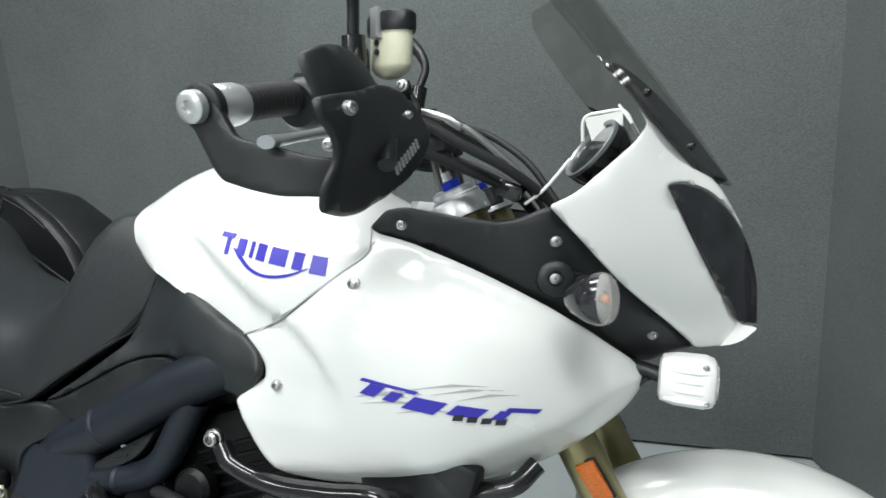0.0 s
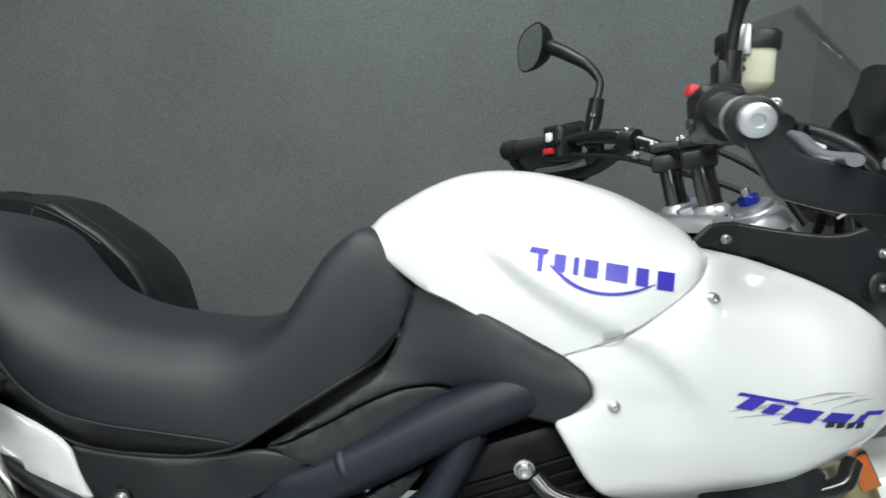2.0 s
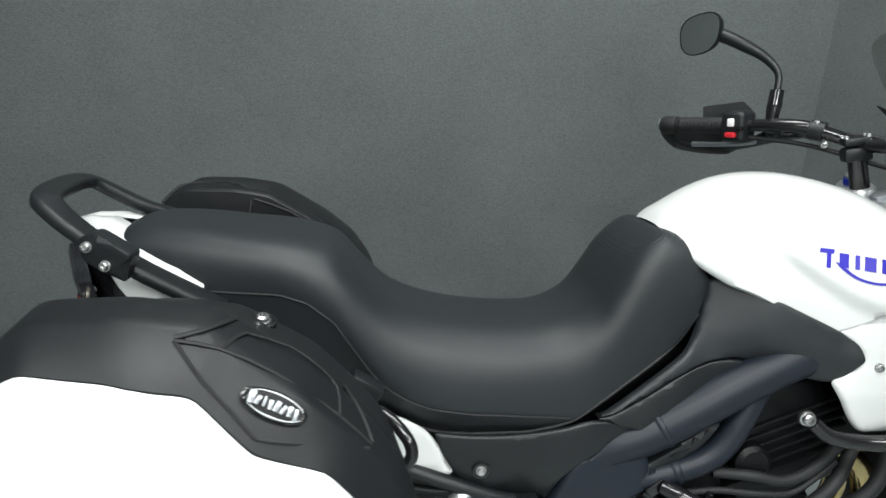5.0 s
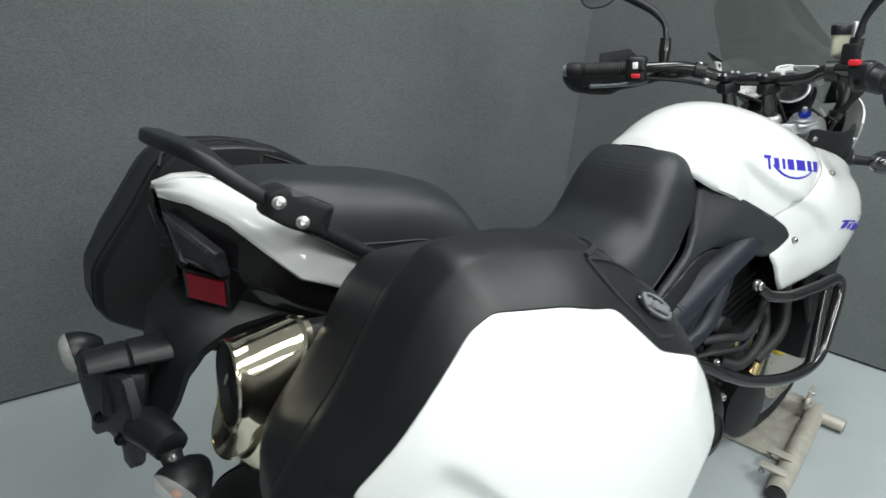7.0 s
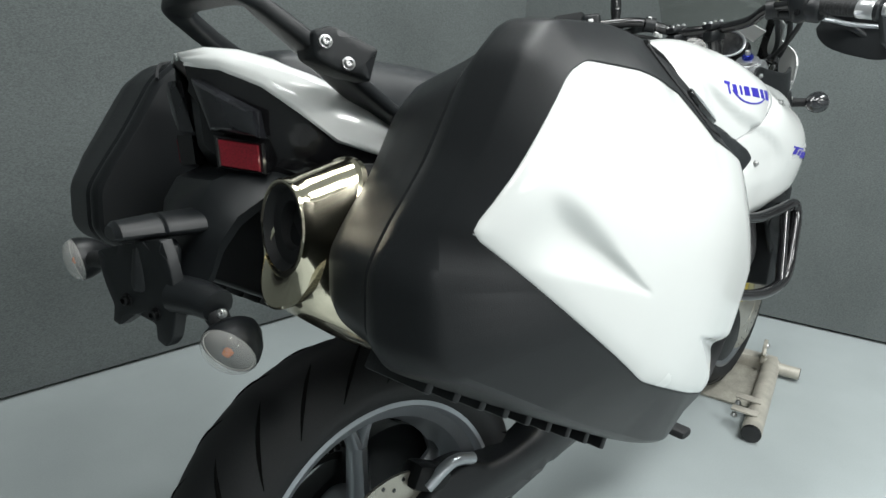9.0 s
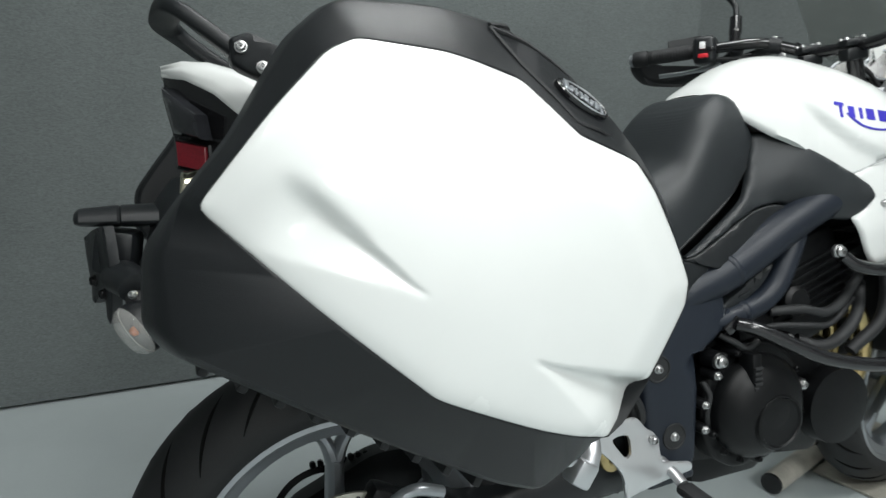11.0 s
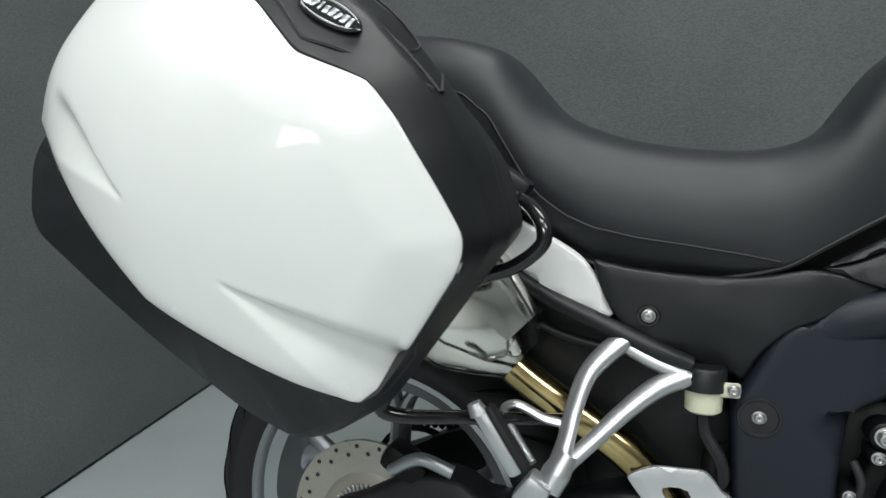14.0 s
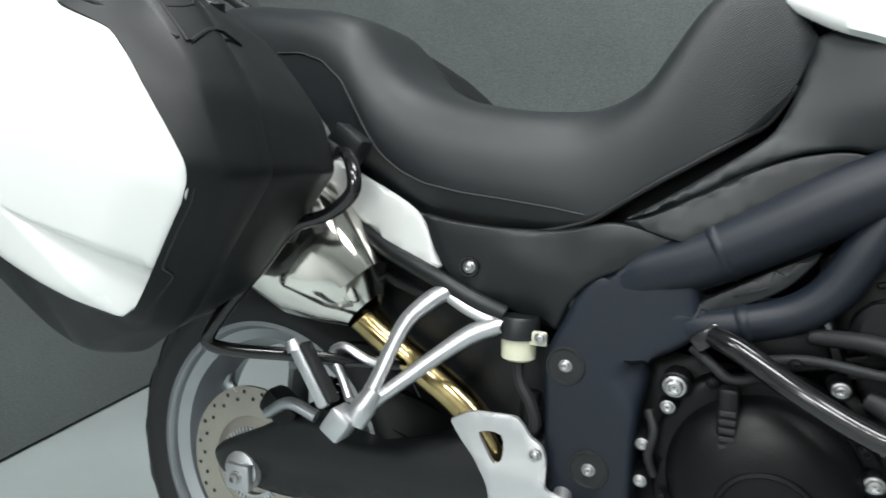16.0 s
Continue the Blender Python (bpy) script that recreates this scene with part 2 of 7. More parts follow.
def tube(points, r, seg=12, bm=None, n=6, flat=1.0, closed=False):
    """A round (or flattened) bar along a smooth line; r is one radius or one for each given point."""
    line = curve(points, n, closed) if n else [np.array(p, float) for p in points]
    rs = [r] * len(line) if isinstance(r, (int, float)) else np.interp(np.linspace(0, 1, len(line)), np.linspace(0, 1, len(r)), r)
    rings, up = [], None
    for i, p in enumerate(line):
        a, b = line[max(i - 1, 0)], line[min(i + 1, len(line) - 1)]
        if closed:
            a, b = line[i - 1], line[(i + 1) % len(line)]
        d = (b - a) / (np.linalg.norm(b - a) + 1e-12)
        if up is None:
            up = np.array([0, 0, 1.0]) if abs(d[2]) < 0.9 else np.array([0, 1.0, 0])
        side = np.cross(d, up)
        side /= np.linalg.norm(side)
        up = np.cross(side, d)
        rings.append([p + rs[i] * (math.cos(t) * side + flat * math.sin(t) * up) for t in np.linspace(0, 2 * math.pi, seg, endpoint=False)])
    if closed:
        rings.append(rings[0])
    return loft(rings, bm, caps=not closed)


def lathe(profile, centre, axis, seg=32, bm=None, caps=True):
    """Turned form: (distance along axis, radius) pairs."""
    axis = Vector(axis).normalized()
    q = axis.to_track_quat("Z", "Y").to_matrix()
    rings = []
    for h, r in profile:
        rings.append([Vector(centre) + q @ Vector((r * math.cos(t), r * math.sin(t), h)) for t in np.linspace(0, 2 * math.pi, seg, endpoint=False)])
    return loft(rings, bm, caps)


def box(size, m=None, bevel=0.003, bm=None, seg=2):
    own = bmesh.new()
    bmesh.ops.create_cube(own, size=1)
    bmesh.ops.scale(own, vec=size, verts=own.verts)
    if bevel:
        bmesh.ops.bevel(own, geom=own.edges[:], offset=bevel, segments=seg, affect="EDGES", profile=0.5)
    if m is not None:
        bmesh.ops.transform(own, matrix=m, verts=own.verts)
    if bm is None:
        return own
    me = bpy.data.meshes.new("tmp")
    own.to_mesh(me)
    own.free()
    bm.from_mesh(me)
    bpy.data.meshes.remove(me)
    return bm


def field(ctrl):
    """A smooth surface y(x, z) through control points (x, z, y)."""
    c = np.array(ctrl, float)
    xy, v = c[:, :2], c[:, 2]
    d = np.linalg.norm(xy[:, None] - xy[None], axis=-1)
    K = np.where(d > 0, d**2 * np.log(d + 1e-12), 0)
    n = len(c)
    A = np.zeros((n + 3, n + 3))
    A[:n, :n] = K + 1e-5 * np.eye(n)
    A[:n, n:] = np.c_[np.ones(n), xy]
    A[n:, :n] = A[:n, n:].T
    w = np.linalg.solve(A, np.r_[v, 0, 0, 0])

    def f(x, z):
        r = np.hypot(x - xy[:, 0], z - xy[:, 1])
        k = np.where(r > 0, r**2 * np.log(r + 1e-12), 0)
        return float(k @ w[:n] + w[n] + w[n + 1] * x + w[n + 2] * z)

    return f


def inside(p, poly):
    x, z = p
    hit, k = False, len(poly)
    for i in range(k):
        (x1, z1), (x2, z2) = poly[i][:2], poly[i - 1][:2]
        if (z1 > z) != (z2 > z) and x < (x2 - x1) * (z - z1) / (z2 - z1) + x1:
            hit = not hit
    return hit


def panel(outline, f, th=0.004, h=0.016, er=0.006, n=4, hole=None, mirror=False, bm=None, round_in=1):
    """A shaped shell over the outline in the side view: y = f(x, z), rolled edges, real thickness."""
    from mathutils.geometry import delaunay_2d_cdt
    edge = [tuple(p[:2]) for p in (curve([p[:2] for p in outline], n, True) if n else outline)]
    E = np.array(edge)
    holes = [tuple(p[:2]) for p in curve(hole, 3, True)] if hole else []
    inner = []
    lo, hi = E.min(0), E.max(0)
    A, Bv = E, np.roll(E, -1, 0)

    def dist(p):
        ab, ap = Bv - A, np.array(p) - A
        t = np.clip((ap * ab).sum(1) / ((ab * ab).sum(1) + 1e-12), 0, 1)
        return float(np.linalg.norm(ap - t[:, None] * ab, axis=1).min())

    # a ring just inside the edge for the rolled border, then a grid
    pts2 = []
    if er:
        k = len(edge)
        area = sum(E[i][0] * E[(i + 1) % k][1] - E[(i + 1) % k][0] * E[i][1] for i in range(k))
        for i in range(k):
            d = E[(i + 1) % k] - E[i - 1]
            nrm = np.array([-d[1], d[0]]) * (1 if area > 0 else -1)
            nrm /= np.linalg.norm(nrm) + 1e-12
            for q in (0.35, 1.0):
                p = E[i] + nrm * er * q
                if inside(p, edge) and dist(p) > er * q * 0.8:
                    pts2.append(tuple(p))
    nx, nz = int((hi[0] - lo[0]) / h) + 2, int((hi[1] - lo[1]) / h) + 2
    for i in range(nx):
        for j in range(nz):
            p = (lo[0] + (i + 0.5 * (j % 2)) * h, lo[1] + j * h)
            if inside(p, edge) and dist(p) > max(er * 1.3, h * 0.45):
                inner.append(p)
    verts = [Vector(p) for p in edge + holes + pts2 + inner]
    edges = [(i, (i + 1) % len(edge)) for i in range(len(edge))]
    edges += [(len(edge) + i, len(edge) + (i + 1) % len(holes)) for i in range(len(holes))]
    v2, _, faces, *_ = delaunay_2d_cdt(verts, edges, [], 0, 1e-6)
    tris = []
    for fc in faces:
        c = sum((v2[i] for i in fc), Vector((0, 0))) / len(fc)
        if inside(c, edge) and not (holes and inside(c, holes)):
            tris.append(fc)
    bm = bm or bmesh.new()
    s = -1 if mirror else 1
    used = sorted({i for t in tris for i in t})
    front, back = {}, {}
    for i in used:
        x, z = v2[i]
        y = f(x, z)
        d = dist((x, z)) if er else 1
        drop = er * (1 - math.sqrt(max(0.0, 1 - (1 - min(d, er) / er) ** 2))) * round_in if er else 0
        y0 = y + drop
        front[i] = bm.verts.new((x, s * y0, z))
        back[i] = bm.verts.new((x, s * (y + max(th, drop + 0.001)), z))
    count = {}
    for t in tris:
        bm.faces.new([front[i] for i in t])
        bm.faces.new([back[i] for i in reversed(t)])
        for a, b in zip(t, t[1:] + t[:1]):
            count.setdefault(frozenset((a, b)), []).append((a, b))
    for e in count.values():
        if len(e) == 1:
            a, b = e[0]
            bm.faces.new((front[b], front[a], back[a], back[b]))
    return bm


def rounded(outline, r=0.006, n=4, step=0.02, soft=32):
    """Closed outline with straight runs: gentle bends are eased fully, sharp corners by r."""
    P = [np.array(p[:2], float) for p in outline]
    out, k = [], len(P)
    for i in range(k):
        p, a, c = P[i], P[i - 1], P[(i + 1) % k]
        u, v = a - p, c - p
        lu, lv = np.linalg.norm(u), np.linalg.norm(v)
        bend = math.degrees(math.acos(max(-1, min(1, -float(u @ v) / (lu * lv)))))
        q = 0.42 * min(lu, lv) if bend < soft else min(r, 0.42 * min(lu, lv))
        s, e = p + u / lu * q, p + v / lv * q
        for t in np.linspace(0, 1, n):
            out.append((1 - t) ** 2 * s + 2 * t * (1 - t) * p + t * t * e)
    full = []
    for i, p in enumerate(out):
        q = out[(i + 1) % len(out)]
        d = np.linalg.norm(q - p)
        m = max(1, int(d / step))
        full += [p + (q - p) * j / m for j in range(m) if d > 1e-6]
    return [tuple(p) for p in full]


def edge_distance(line):
    """Distance from a point of the side view to an open line."""
    A = np.array(line[:-1], float)
    B = np.array(line[1:], float)

    def f(x, z):
        ab, ap = B - A, np.array((x, z)) - A
        t = np.clip((ap * ab).sum(1) / (ab * ab).sum(1), 0, 1)
        return float(np.linalg.norm(ap - t[:, None] * ab, axis=1).min())

    return f


def thing(name, m, label, category, group="", kind=""):
    e = new(name)
    e.empty_display_size = 0.1
    e.matrix_basis = m
    return tagged(e, label, category, group, kind)


BOLTS = {}


def bolt(parent, at, axis, r=0.008, mat=None, label="steel socket bolt", name="bolt"):
    """Domed socket-head bolt on a washer, hexagon recess."""
    mat = mat or STEEL
    key = (round(r, 4), mat.name)
    if key not in BOLTS:
        bm = lathe([(-0.5 * r, r * 1.08), (0.0, r * 1.08), (0.06 * r, r * 1.04), (0.1 * r, r * 0.86), (0.55 * r, r * 0.84), (0.75 * r, r * 0.68), (0.80 * r, r * 0.46)], (0, 0, 0), (0, 0, 1), 18, caps=False)
        lathe([(0.80 * r, r * 0.46), (0.30 * r, r * 0.44), (0.29 * r, 0.001)], (0, 0, 0), (0, 0, 1), 6, bm, caps=False)
        me = bpy.data.meshes.new("bolt")
        bmesh.ops.recalc_face_normals(bm, faces=bm.faces)
        bm.to_mesh(me)
        bm.free()
        for p in me.polygons:
            p.use_smooth = True
        me.set_sharp_from_angle(angle=radians(35))
        me.materials.append(mat)
        BOLTS[key] = me
    o = new(name, BOLTS[key])
    o.parent = parent
    o.matrix_basis = Matrix.Translation(at) @ Vector(axis).to_track_quat("Z", "Y").to_matrix().to_4x4()
    if label:
        o["label"] = label
    return o


R_ = (0, -1, 0)


# ---------------------------------------------------------------- the booth
def slab(name, corners, z0, z1, th, mat, label="", category="wall"):
    """A wall along two floor points, thickness away from the room (to the right of the way from a to b)."""
    a, b = (np.array(c, float) for c in corners)
    d = (b - a) / np.linalg.norm(b - a)
    n = np.array([d[1], -d[0]]) * th
    bm = bmesh.new()
    k = max(2, int(np.linalg.norm(b - a) / 0.15))
    rings = []
    for i in range(k + 1):
        p = a + (b - a) * i / k
        rings.append([(*p, z0), (*p, z1), (*(p + n), z1), (*(p + n), z0)])
    loft(rings, bm)
    me = bpy.data.meshes.new(name)
    bmesh.ops.recalc_face_normals(bm, faces=bm.faces)
    bm.to_mesh(me)
    bm.free()
    me.materials.append(mat)
    return tagged(new(name, me), label, category, kind="structure")


BACK_Y, REAR_X = 1.215, -0.966
CORNER_F = (1.912, BACK_Y)
FRONT_END = (2.60, -0.95)
WALL_H = 3.0
slab("wall_back", (CORNER_F, (REAR_X, BACK_Y)), 0.012, WALL_H, -0.06, FELT, "grey felt-covered booth wall behind the motorcycle")
slab("wall_rear", ((REAR_X, BACK_Y + 0.06), (REAR_X, -0.9)), 0.012, WALL_H, -0.06, FELT, "grey felt-covered booth side wall")
slab("wall_front", (FRONT_END, (CORNER_F[0], BACK_Y + 0.06)), 0.012, WALL_H, -0.06, FELT, "grey felt-covered booth end wall at an angle")
# hall walls out of view, added to close the room and bounce light
slab("wall_hall_south", ((-4.0, -4.5), (5.5, -4.5)), 0.0, WALL_H, 0.1, PLASTER, "plain pale hall wall behind the camera")
slab("wall_hall_west", ((-4.0, 2.5), (-4.0, -4.5)), 0.0, WALL_H, 0.1, PLASTER, "plain pale hall wall")
slab("wall_hall_east", ((5.5, -4.5), (5.5, 2.5)), 0.0, WALL_H, 0.1, PLASTER, "plain pale hall wall")
slab("wall_hall_north", ((5.5, 2.5), (-4.0, 2.5)), 0.0, WALL_H, 0.1, PLASTER, "plain pale hall wall")


def ground():
    bm = bmesh.new()
    bmesh.ops.create_grid(bm, x_segments=40, y_segments=40, size=0.5)
    for v in bm.verts:
        v.co = Vector((0.75 + v.co.x * 9.7, -1.0 + v.co.y * 7.2, 0.0))
    r = bmesh.ops.extrude_face_region(bm, geom=bm.faces[:])
    for v in (g for g in r["geom"] if isinstance(g, bmesh.types.BMVert)):
        v.co.z = -0.1
    bmesh.ops.recalc_face_normals(bm, faces=bm.faces)
    me = bpy.data.meshes.new("floor")
    bm.to_mesh(me)
    bm.free()
    me.materials.append(FLOOR)
    tagged(new("floor", me), "smooth light grey painted concrete floor", "floor", kind="structure")
    bm = box((9.7, 7.2, 0.1), pose(0.75, -1.0, WALL_H + 0.05), 0)
    ob = part("ceiling", bm, CEILING, None)
    tagged(ob, "plain white ceiling with light panels", "ceiling", kind="structure")


ground()


def edge_strip(name, a, b):
    """Dark rubber strip in the joint of wall and floor."""
    d = np.array(b) - np.array(a)
    n = np.array([d[1], -d[0]]) / np.linalg.norm(d) * -0.002
    bm = loft([[(*(np.array(p) - n * 2), 0.0005), (*(np.array(p) - n * 2), 0.012), (*(np.array(p) + n * 8), 0.012), (*(np.array(p) + n * 8), 0.0005)] for p in (a, b)])
    ob = part(name, bm, STRIP, None)
    tagged(ob, "thin black strip along the foot of the booth wall", "trim", kind="structure")


edge_strip("baseboard_back", CORNER_F, (REAR_X, BACK_Y))
edge_strip("baseboard_rear", (REAR_X, BACK_Y), (REAR_X, -0.9))
edge_strip("baseboard_front", FRONT_END, CORNER_F)


def hem(name, a, b):
    """Stitched fold of the covering a hand above the floor."""
    pts = [(a[0] + (b[0] - a[0]) * i / 14, a[1] + (b[1] - a[1]) * i / 14, 0.058 + 0.002 * math.sin(i * 1.7)) for i in range(15)]
    ob = part(name, tube(pts, 0.0022, 6), FELT, None)
    tagged(ob, "sewn hem low on the felt wall", "trim", kind="structure")


hem("trim_hem_rear", (REAR_X + 0.0005, BACK_Y - 0.01), (REAR_X + 0.0005, -0.85))

# pale scuffs on the felt
back = bpy.data.objects["wall_back"]
for x, z, l, w in ((0.725, 0.312, 0.16, 0.004), (0.44, 0.296, 0.12, 0.003), (0.30, 0.33, 0.05, 0.002), (0.62, 0.29, 0.07, 0.0025)):
    pts = [(x - l / 2 + l * i / 8, BACK_Y - 0.0005, z + 0.004 * math.sin(3.1 * i + x * 9) - 0.012 * (i / 8 - 0.5)) for i in range(9)]
    part("scuff", tube(pts, [0.0006, w * 0.5, w * 0.3, w * 0.5, 0.0006], 6), SCUFF, back, "pale scuff mark on the felt")

# corner folds of the covering
for nm, at in (("trim_corner_rear", (REAR_X + 0.012, BACK_Y - 0.012)), ("trim_corner_front", (CORNER_F[0] - 0.012, BACK_Y - 0.012))):
    ob = part(nm, tube([(*at, 0.013), (*at, 1.0), (*at, 2.99)], 0.018, 10), FELT, None)
    tagged(ob, "soft fold of grey felt in the booth corner", "trim", kind="structure")


def light_panel(name, m, size, watts, label, group):
    """Flat luminaire: a metal frame and the lamp in it."""
    t = thing(name, m, label, "light", group)
    x, y = size
    for dx, dy, sx, sy in ((x / 2, 0, 0.03, y + 0.03), (-x / 2, 0, 0.03, y + 0.03), (0, y / 2, x - 0.03, 0.03), (0, -y / 2, x - 0.03, 0.03)):
        part("frame", box((sx, sy, 0.05), pose(dx, dy, 0), 0.004), ALLOY, t)
    la = bpy.data.lights.new("lamp", "AREA")
    la.shape, la.size, la.size_y, la.energy, la.color = "RECTANGLE", x - 0.04, y - 0.04, watts, (0.975, 1.0, 0.99)
    o = new("lamp", la)
    o.parent = t
    o.matrix_basis = pose(0, 0, -0.015)


# assumed panels out of view; the last is strengthened to fill the side faces
for at, size, watts in (((0.3, -1.15, 2.96), (1.2, 0.6), 38), ((1.9, -1.25, 2.96), (1.2, 0.6), 40), ((-1.6, -1.6, 2.96), (1.2, 0.6), 32),
                        ((0.6, 0.35, 2.96), (1.2, 0.6), 32), ((0.6, -3.0, 2.96), (1.2, 0.6), 70)):
    light_panel("ceiling_light", pose(*at), size, watts, "square flat ceiling light panel, switched on", "ceiling lights")
light_panel("wall_light", pose(-0.84, -4.47, 2.27, 90, 0, 0), (0.80, 0.58), 16, "flat light panel on the hall wall, switched on", "")

# ---------------------------------------------------------------- the motorcycle
SQUAT = 0.958  # height scale of the drawing in side view
BIKE_FRAME = pose(0.0266, -0.1441, 0.0095, -9.22, -1.32, -2.2)
SQUASH = Matrix.Diagonal((1, 1, SQUAT, 1))
BIKE = BIKE_FRAME @ SQUASH
bike = thing("motorcycle", BIKE, "white sport touring motorcycle with black seat, leaning on its stand", "motorcycle")
H_ = np.interp


# tank cover: dome over the lower edge, shoulders with a shallow knee recess
TX = (0.732, 0.748, 0.770, 0.808, 0.846, 0.886, 0.931, 0.972, 1.012, 1.052, 1.090, 1.118, 1.136)
TT = (0.992, 1.008, 1.022, 1.043, 1.057, 1.063, 1.062, 1.055, 1.044, 1.029, 1.008, 0.990, 0.966)
TB = (0.979, 0.960, 0.942, 0.915, 0.897, 0.874, 0.854, 0.835, 0.853, 0.876, 0.902, 0.922, 0.948)
TW = [0.062, 0.090, 0.103, 0.122, 0.132, 0.140, 0.148, 0.156, 0.164, 0.164, 0.156, 0.144, 0.122]

TX, TT, TB, TW = (list(q) for q in zip(*curve(list(zip(TX, TT, TB, TW)), 8)))


# crest of the knee recess, from the tank down into the side fairing
CREST_X = (0.860, 0.896, 0.947, 0.984, 1.022, 1.060, 1.088, 1.115)
CREST_Z = (0.972, 0.949, 0.909, 0.883, 0.865, 0.842, 0.819, 0.786)


def tank_y(x, z):
    zt, zb, w = H_(x, TX, TT), H_(x, TX, TB), H_(x, TX, TW)
    u = min(1.0, max(0.0, (z - zb) / max(zt - zb, 1e-4)))
    y = w * (1 - u**2.25) ** (1 / 2.25)
    # knee recess under a diagonal crest
    k = 1 / (1 + math.exp((z - float(H_(x, CREST_X, CREST_Z))) / 0.0032)) * min(1, max(0, (x - 0.855) / 0.05))
    return -(y - 0.013 * k)


def tank():
    rings = []
    xs = TX
    for x in xs:
        zt, zb = H_(x, TX, TT), H_(x, TX, TB)
        half = []
        for a in np.linspace(0, 1, 34):
            u = math.cos(a * math.pi / 2) ** (2 / 2.25)
            z = zb + (zt - zb) * u
            half.append((x, tank_y(x, z), z))
        half.append((x, half[-1][1] * 0.93, zb - 0.004))
        rings.append([(p[0], -p[1], p[2]) for p in half[::-1]][:-1] + half)
    bm = loft(rings, closed=False, caps=False)
    part("tank_cover", bm, WHITE, bike, "glossy white fuel tank cover", 60)
    # filler ring low on top
    part("tank_trim", tube([(0.93, -0.012, 1.0555), (0.985, -0.06, 1.0305), (1.06, -0.055, 1.001)], 0.0022, 6), GLOSS, bike, "thin dark trim line on the tank")


tank()

# inner body so that nothing is seen through the gaps
bm = box((0.55, 0.14, 0.2), pose(0.66, 0.0, 0.72), 0.03)
box((0.36, 0.17, 0.2), pose(1.06, 0.0, 0.82), 0.03, bm)
part("inner_frame", bm, DARK, bike, "dark inner frame and airbox")

FAIRING = [(1.127, 0.961), (1.174, 0.950), (1.230, 0.929), (1.268, 0.912), (1.303, 0.893), (1.337, 0.871), (1.369, 0.844), (1.390, 0.822), (1.411, 0.800), (1.424, 0.778), (1.419, 0.762), (1.407, 0.744), (1.391, 0.730), (1.369, 0.714),
           (1.324, 0.687), (1.289, 0.671), (1.255, 0.663), (1.168, 0.656), (1.066, 0.651), (1.021, 0.660), (1.000, 0.678), (0.986, 0.700), (0.975, 0.723), (0.958, 0.755), (1.002, 0.786), (1.001, 0.801), (0.986, 0.816), (0.966, 0.836),
           (1.004, 0.848), (1.033, 0.861), (1.077, 0.892), (1.111, 0.918), (1.130, 0.937)]
fair_base = field([(1.122, 0.903, -0.168), (1.015, 0.778, -0.170), (1.143, 0.804, -0.190), (1.136, 0.953, -0.118), (1.267, 0.907, -0.128), (1.358, 0.862, -0.085), (1.425, 0.802, 0.0), (1.290, 0.802, -0.160), (1.345, 0.785, -0.115),
                   (1.38, 0.767, -0.075), (1.28, 0.702, -0.14), (1.1, 0.667, -0.156), (1.04, 0.692, -0.158), (0.965, 0.802, -0.160), (1.21, 0.872, -0.168), (1.05, 0.852, -0.168), (1.19, 0.737, -0.178), (1.07, 0.737, -0.168)])


BELLY_X = (1.02, 1.10, 1.225, 1.284, 1.349, 1.401, 1.424)
BELLY_Z = (0.672, 0.680, 0.703, 0.728, 0.750, 0.771, 0.780)


def fair_y(x, z):
    """Side fairing: the knee recess of the tank runs on into it, a shallow scoop under the black panel, and the belly turns under a crease."""
    k = 1 / (1 + math.exp((z - float(H_(x, CREST_X, CREST_Z))) / 0.0032)) * min(1, max(0, (z - 0.735) / 0.05)) * min(1, max(0, (1.125 - x) / 0.04))
    low = max(0.0, float(H_(x, BELLY_X, BELLY_Z)) - z)
    scoop = math.exp(-((z - float(H_(x, (1.12, 1.24, 1.35), (0.925, 0.895, 0.855)))) / 0.017) ** 2) * min(1, max(0, (1.37 - x) / 0.08)) * min(1, max(0, (x - 1.12) / 0.05))
    return fair_base(x, z) + 0.011 * k + 0.75 * low + 0.007 * scoop


part("side_fairing", panel(rounded(FAIRING, 0.006), fair_y, 0.005, 0.0095, 0.007, 0), WHITE, bike, "glossy white side fairing panel", 60)
o = part("side_fairing", panel(rounded(FAIRING, 0.006), fair_y, 0.005, 0.02, 0.007, 0, mirror=True), WHITE, bike, "glossy white side fairing panel", 60)
o.location.y = 0.05
# joint between tank cover and fairing
JOINT = [(0.968, 0.836), (1.004, 0.8485), (1.033, 0.862), (1.077, 0.893), (1.111, 0.919), (1.1305, 0.938), (1.131, 0.950), (1.124, 0.968)]
part("panel_joint", tube([(x, min(fair_y(x, z), tank_y(x, z)) + 0.0008, z) for x, z in JOINT], 0.0012, 6, n=5), GREYD, bike, "grey joint between tank and fairing")

NOSE = 0.10  # twice the offset of the nose from the wheel line
BLACKP = [(1.121, 0.968), (1.142, 0.988), (1.165, 0.992), (1.219, 0.981), (1.272, 0.974), (1.297, 0.976), (1.326, 0.987), (1.335, 0.989), (1.365, 0.948), (1.402, 0.896), (1.443, 0.851), (1.478, 0.808), (1.454, 0.804), (1.429, 0.791),
          (1.413, 0.790), (1.389, 0.814), (1.367, 0.838), (1.335, 0.866), (1.301, 0.889), (1.265, 0.908), (1.225, 0.926), (1.167, 0.948), (1.128, 0.960)]
black_y = field([(1.136, 0.956, -0.106), (1.156, 0.971, -0.105), (1.336, 0.956, -0.103), (1.339, 0.904, -0.096), (1.434, 0.845, -0.012), (1.475, 0.829, 0.022), (1.240, 0.945, -0.109), (1.385, 0.905, -0.062), (1.42, 0.815, 0.0)])
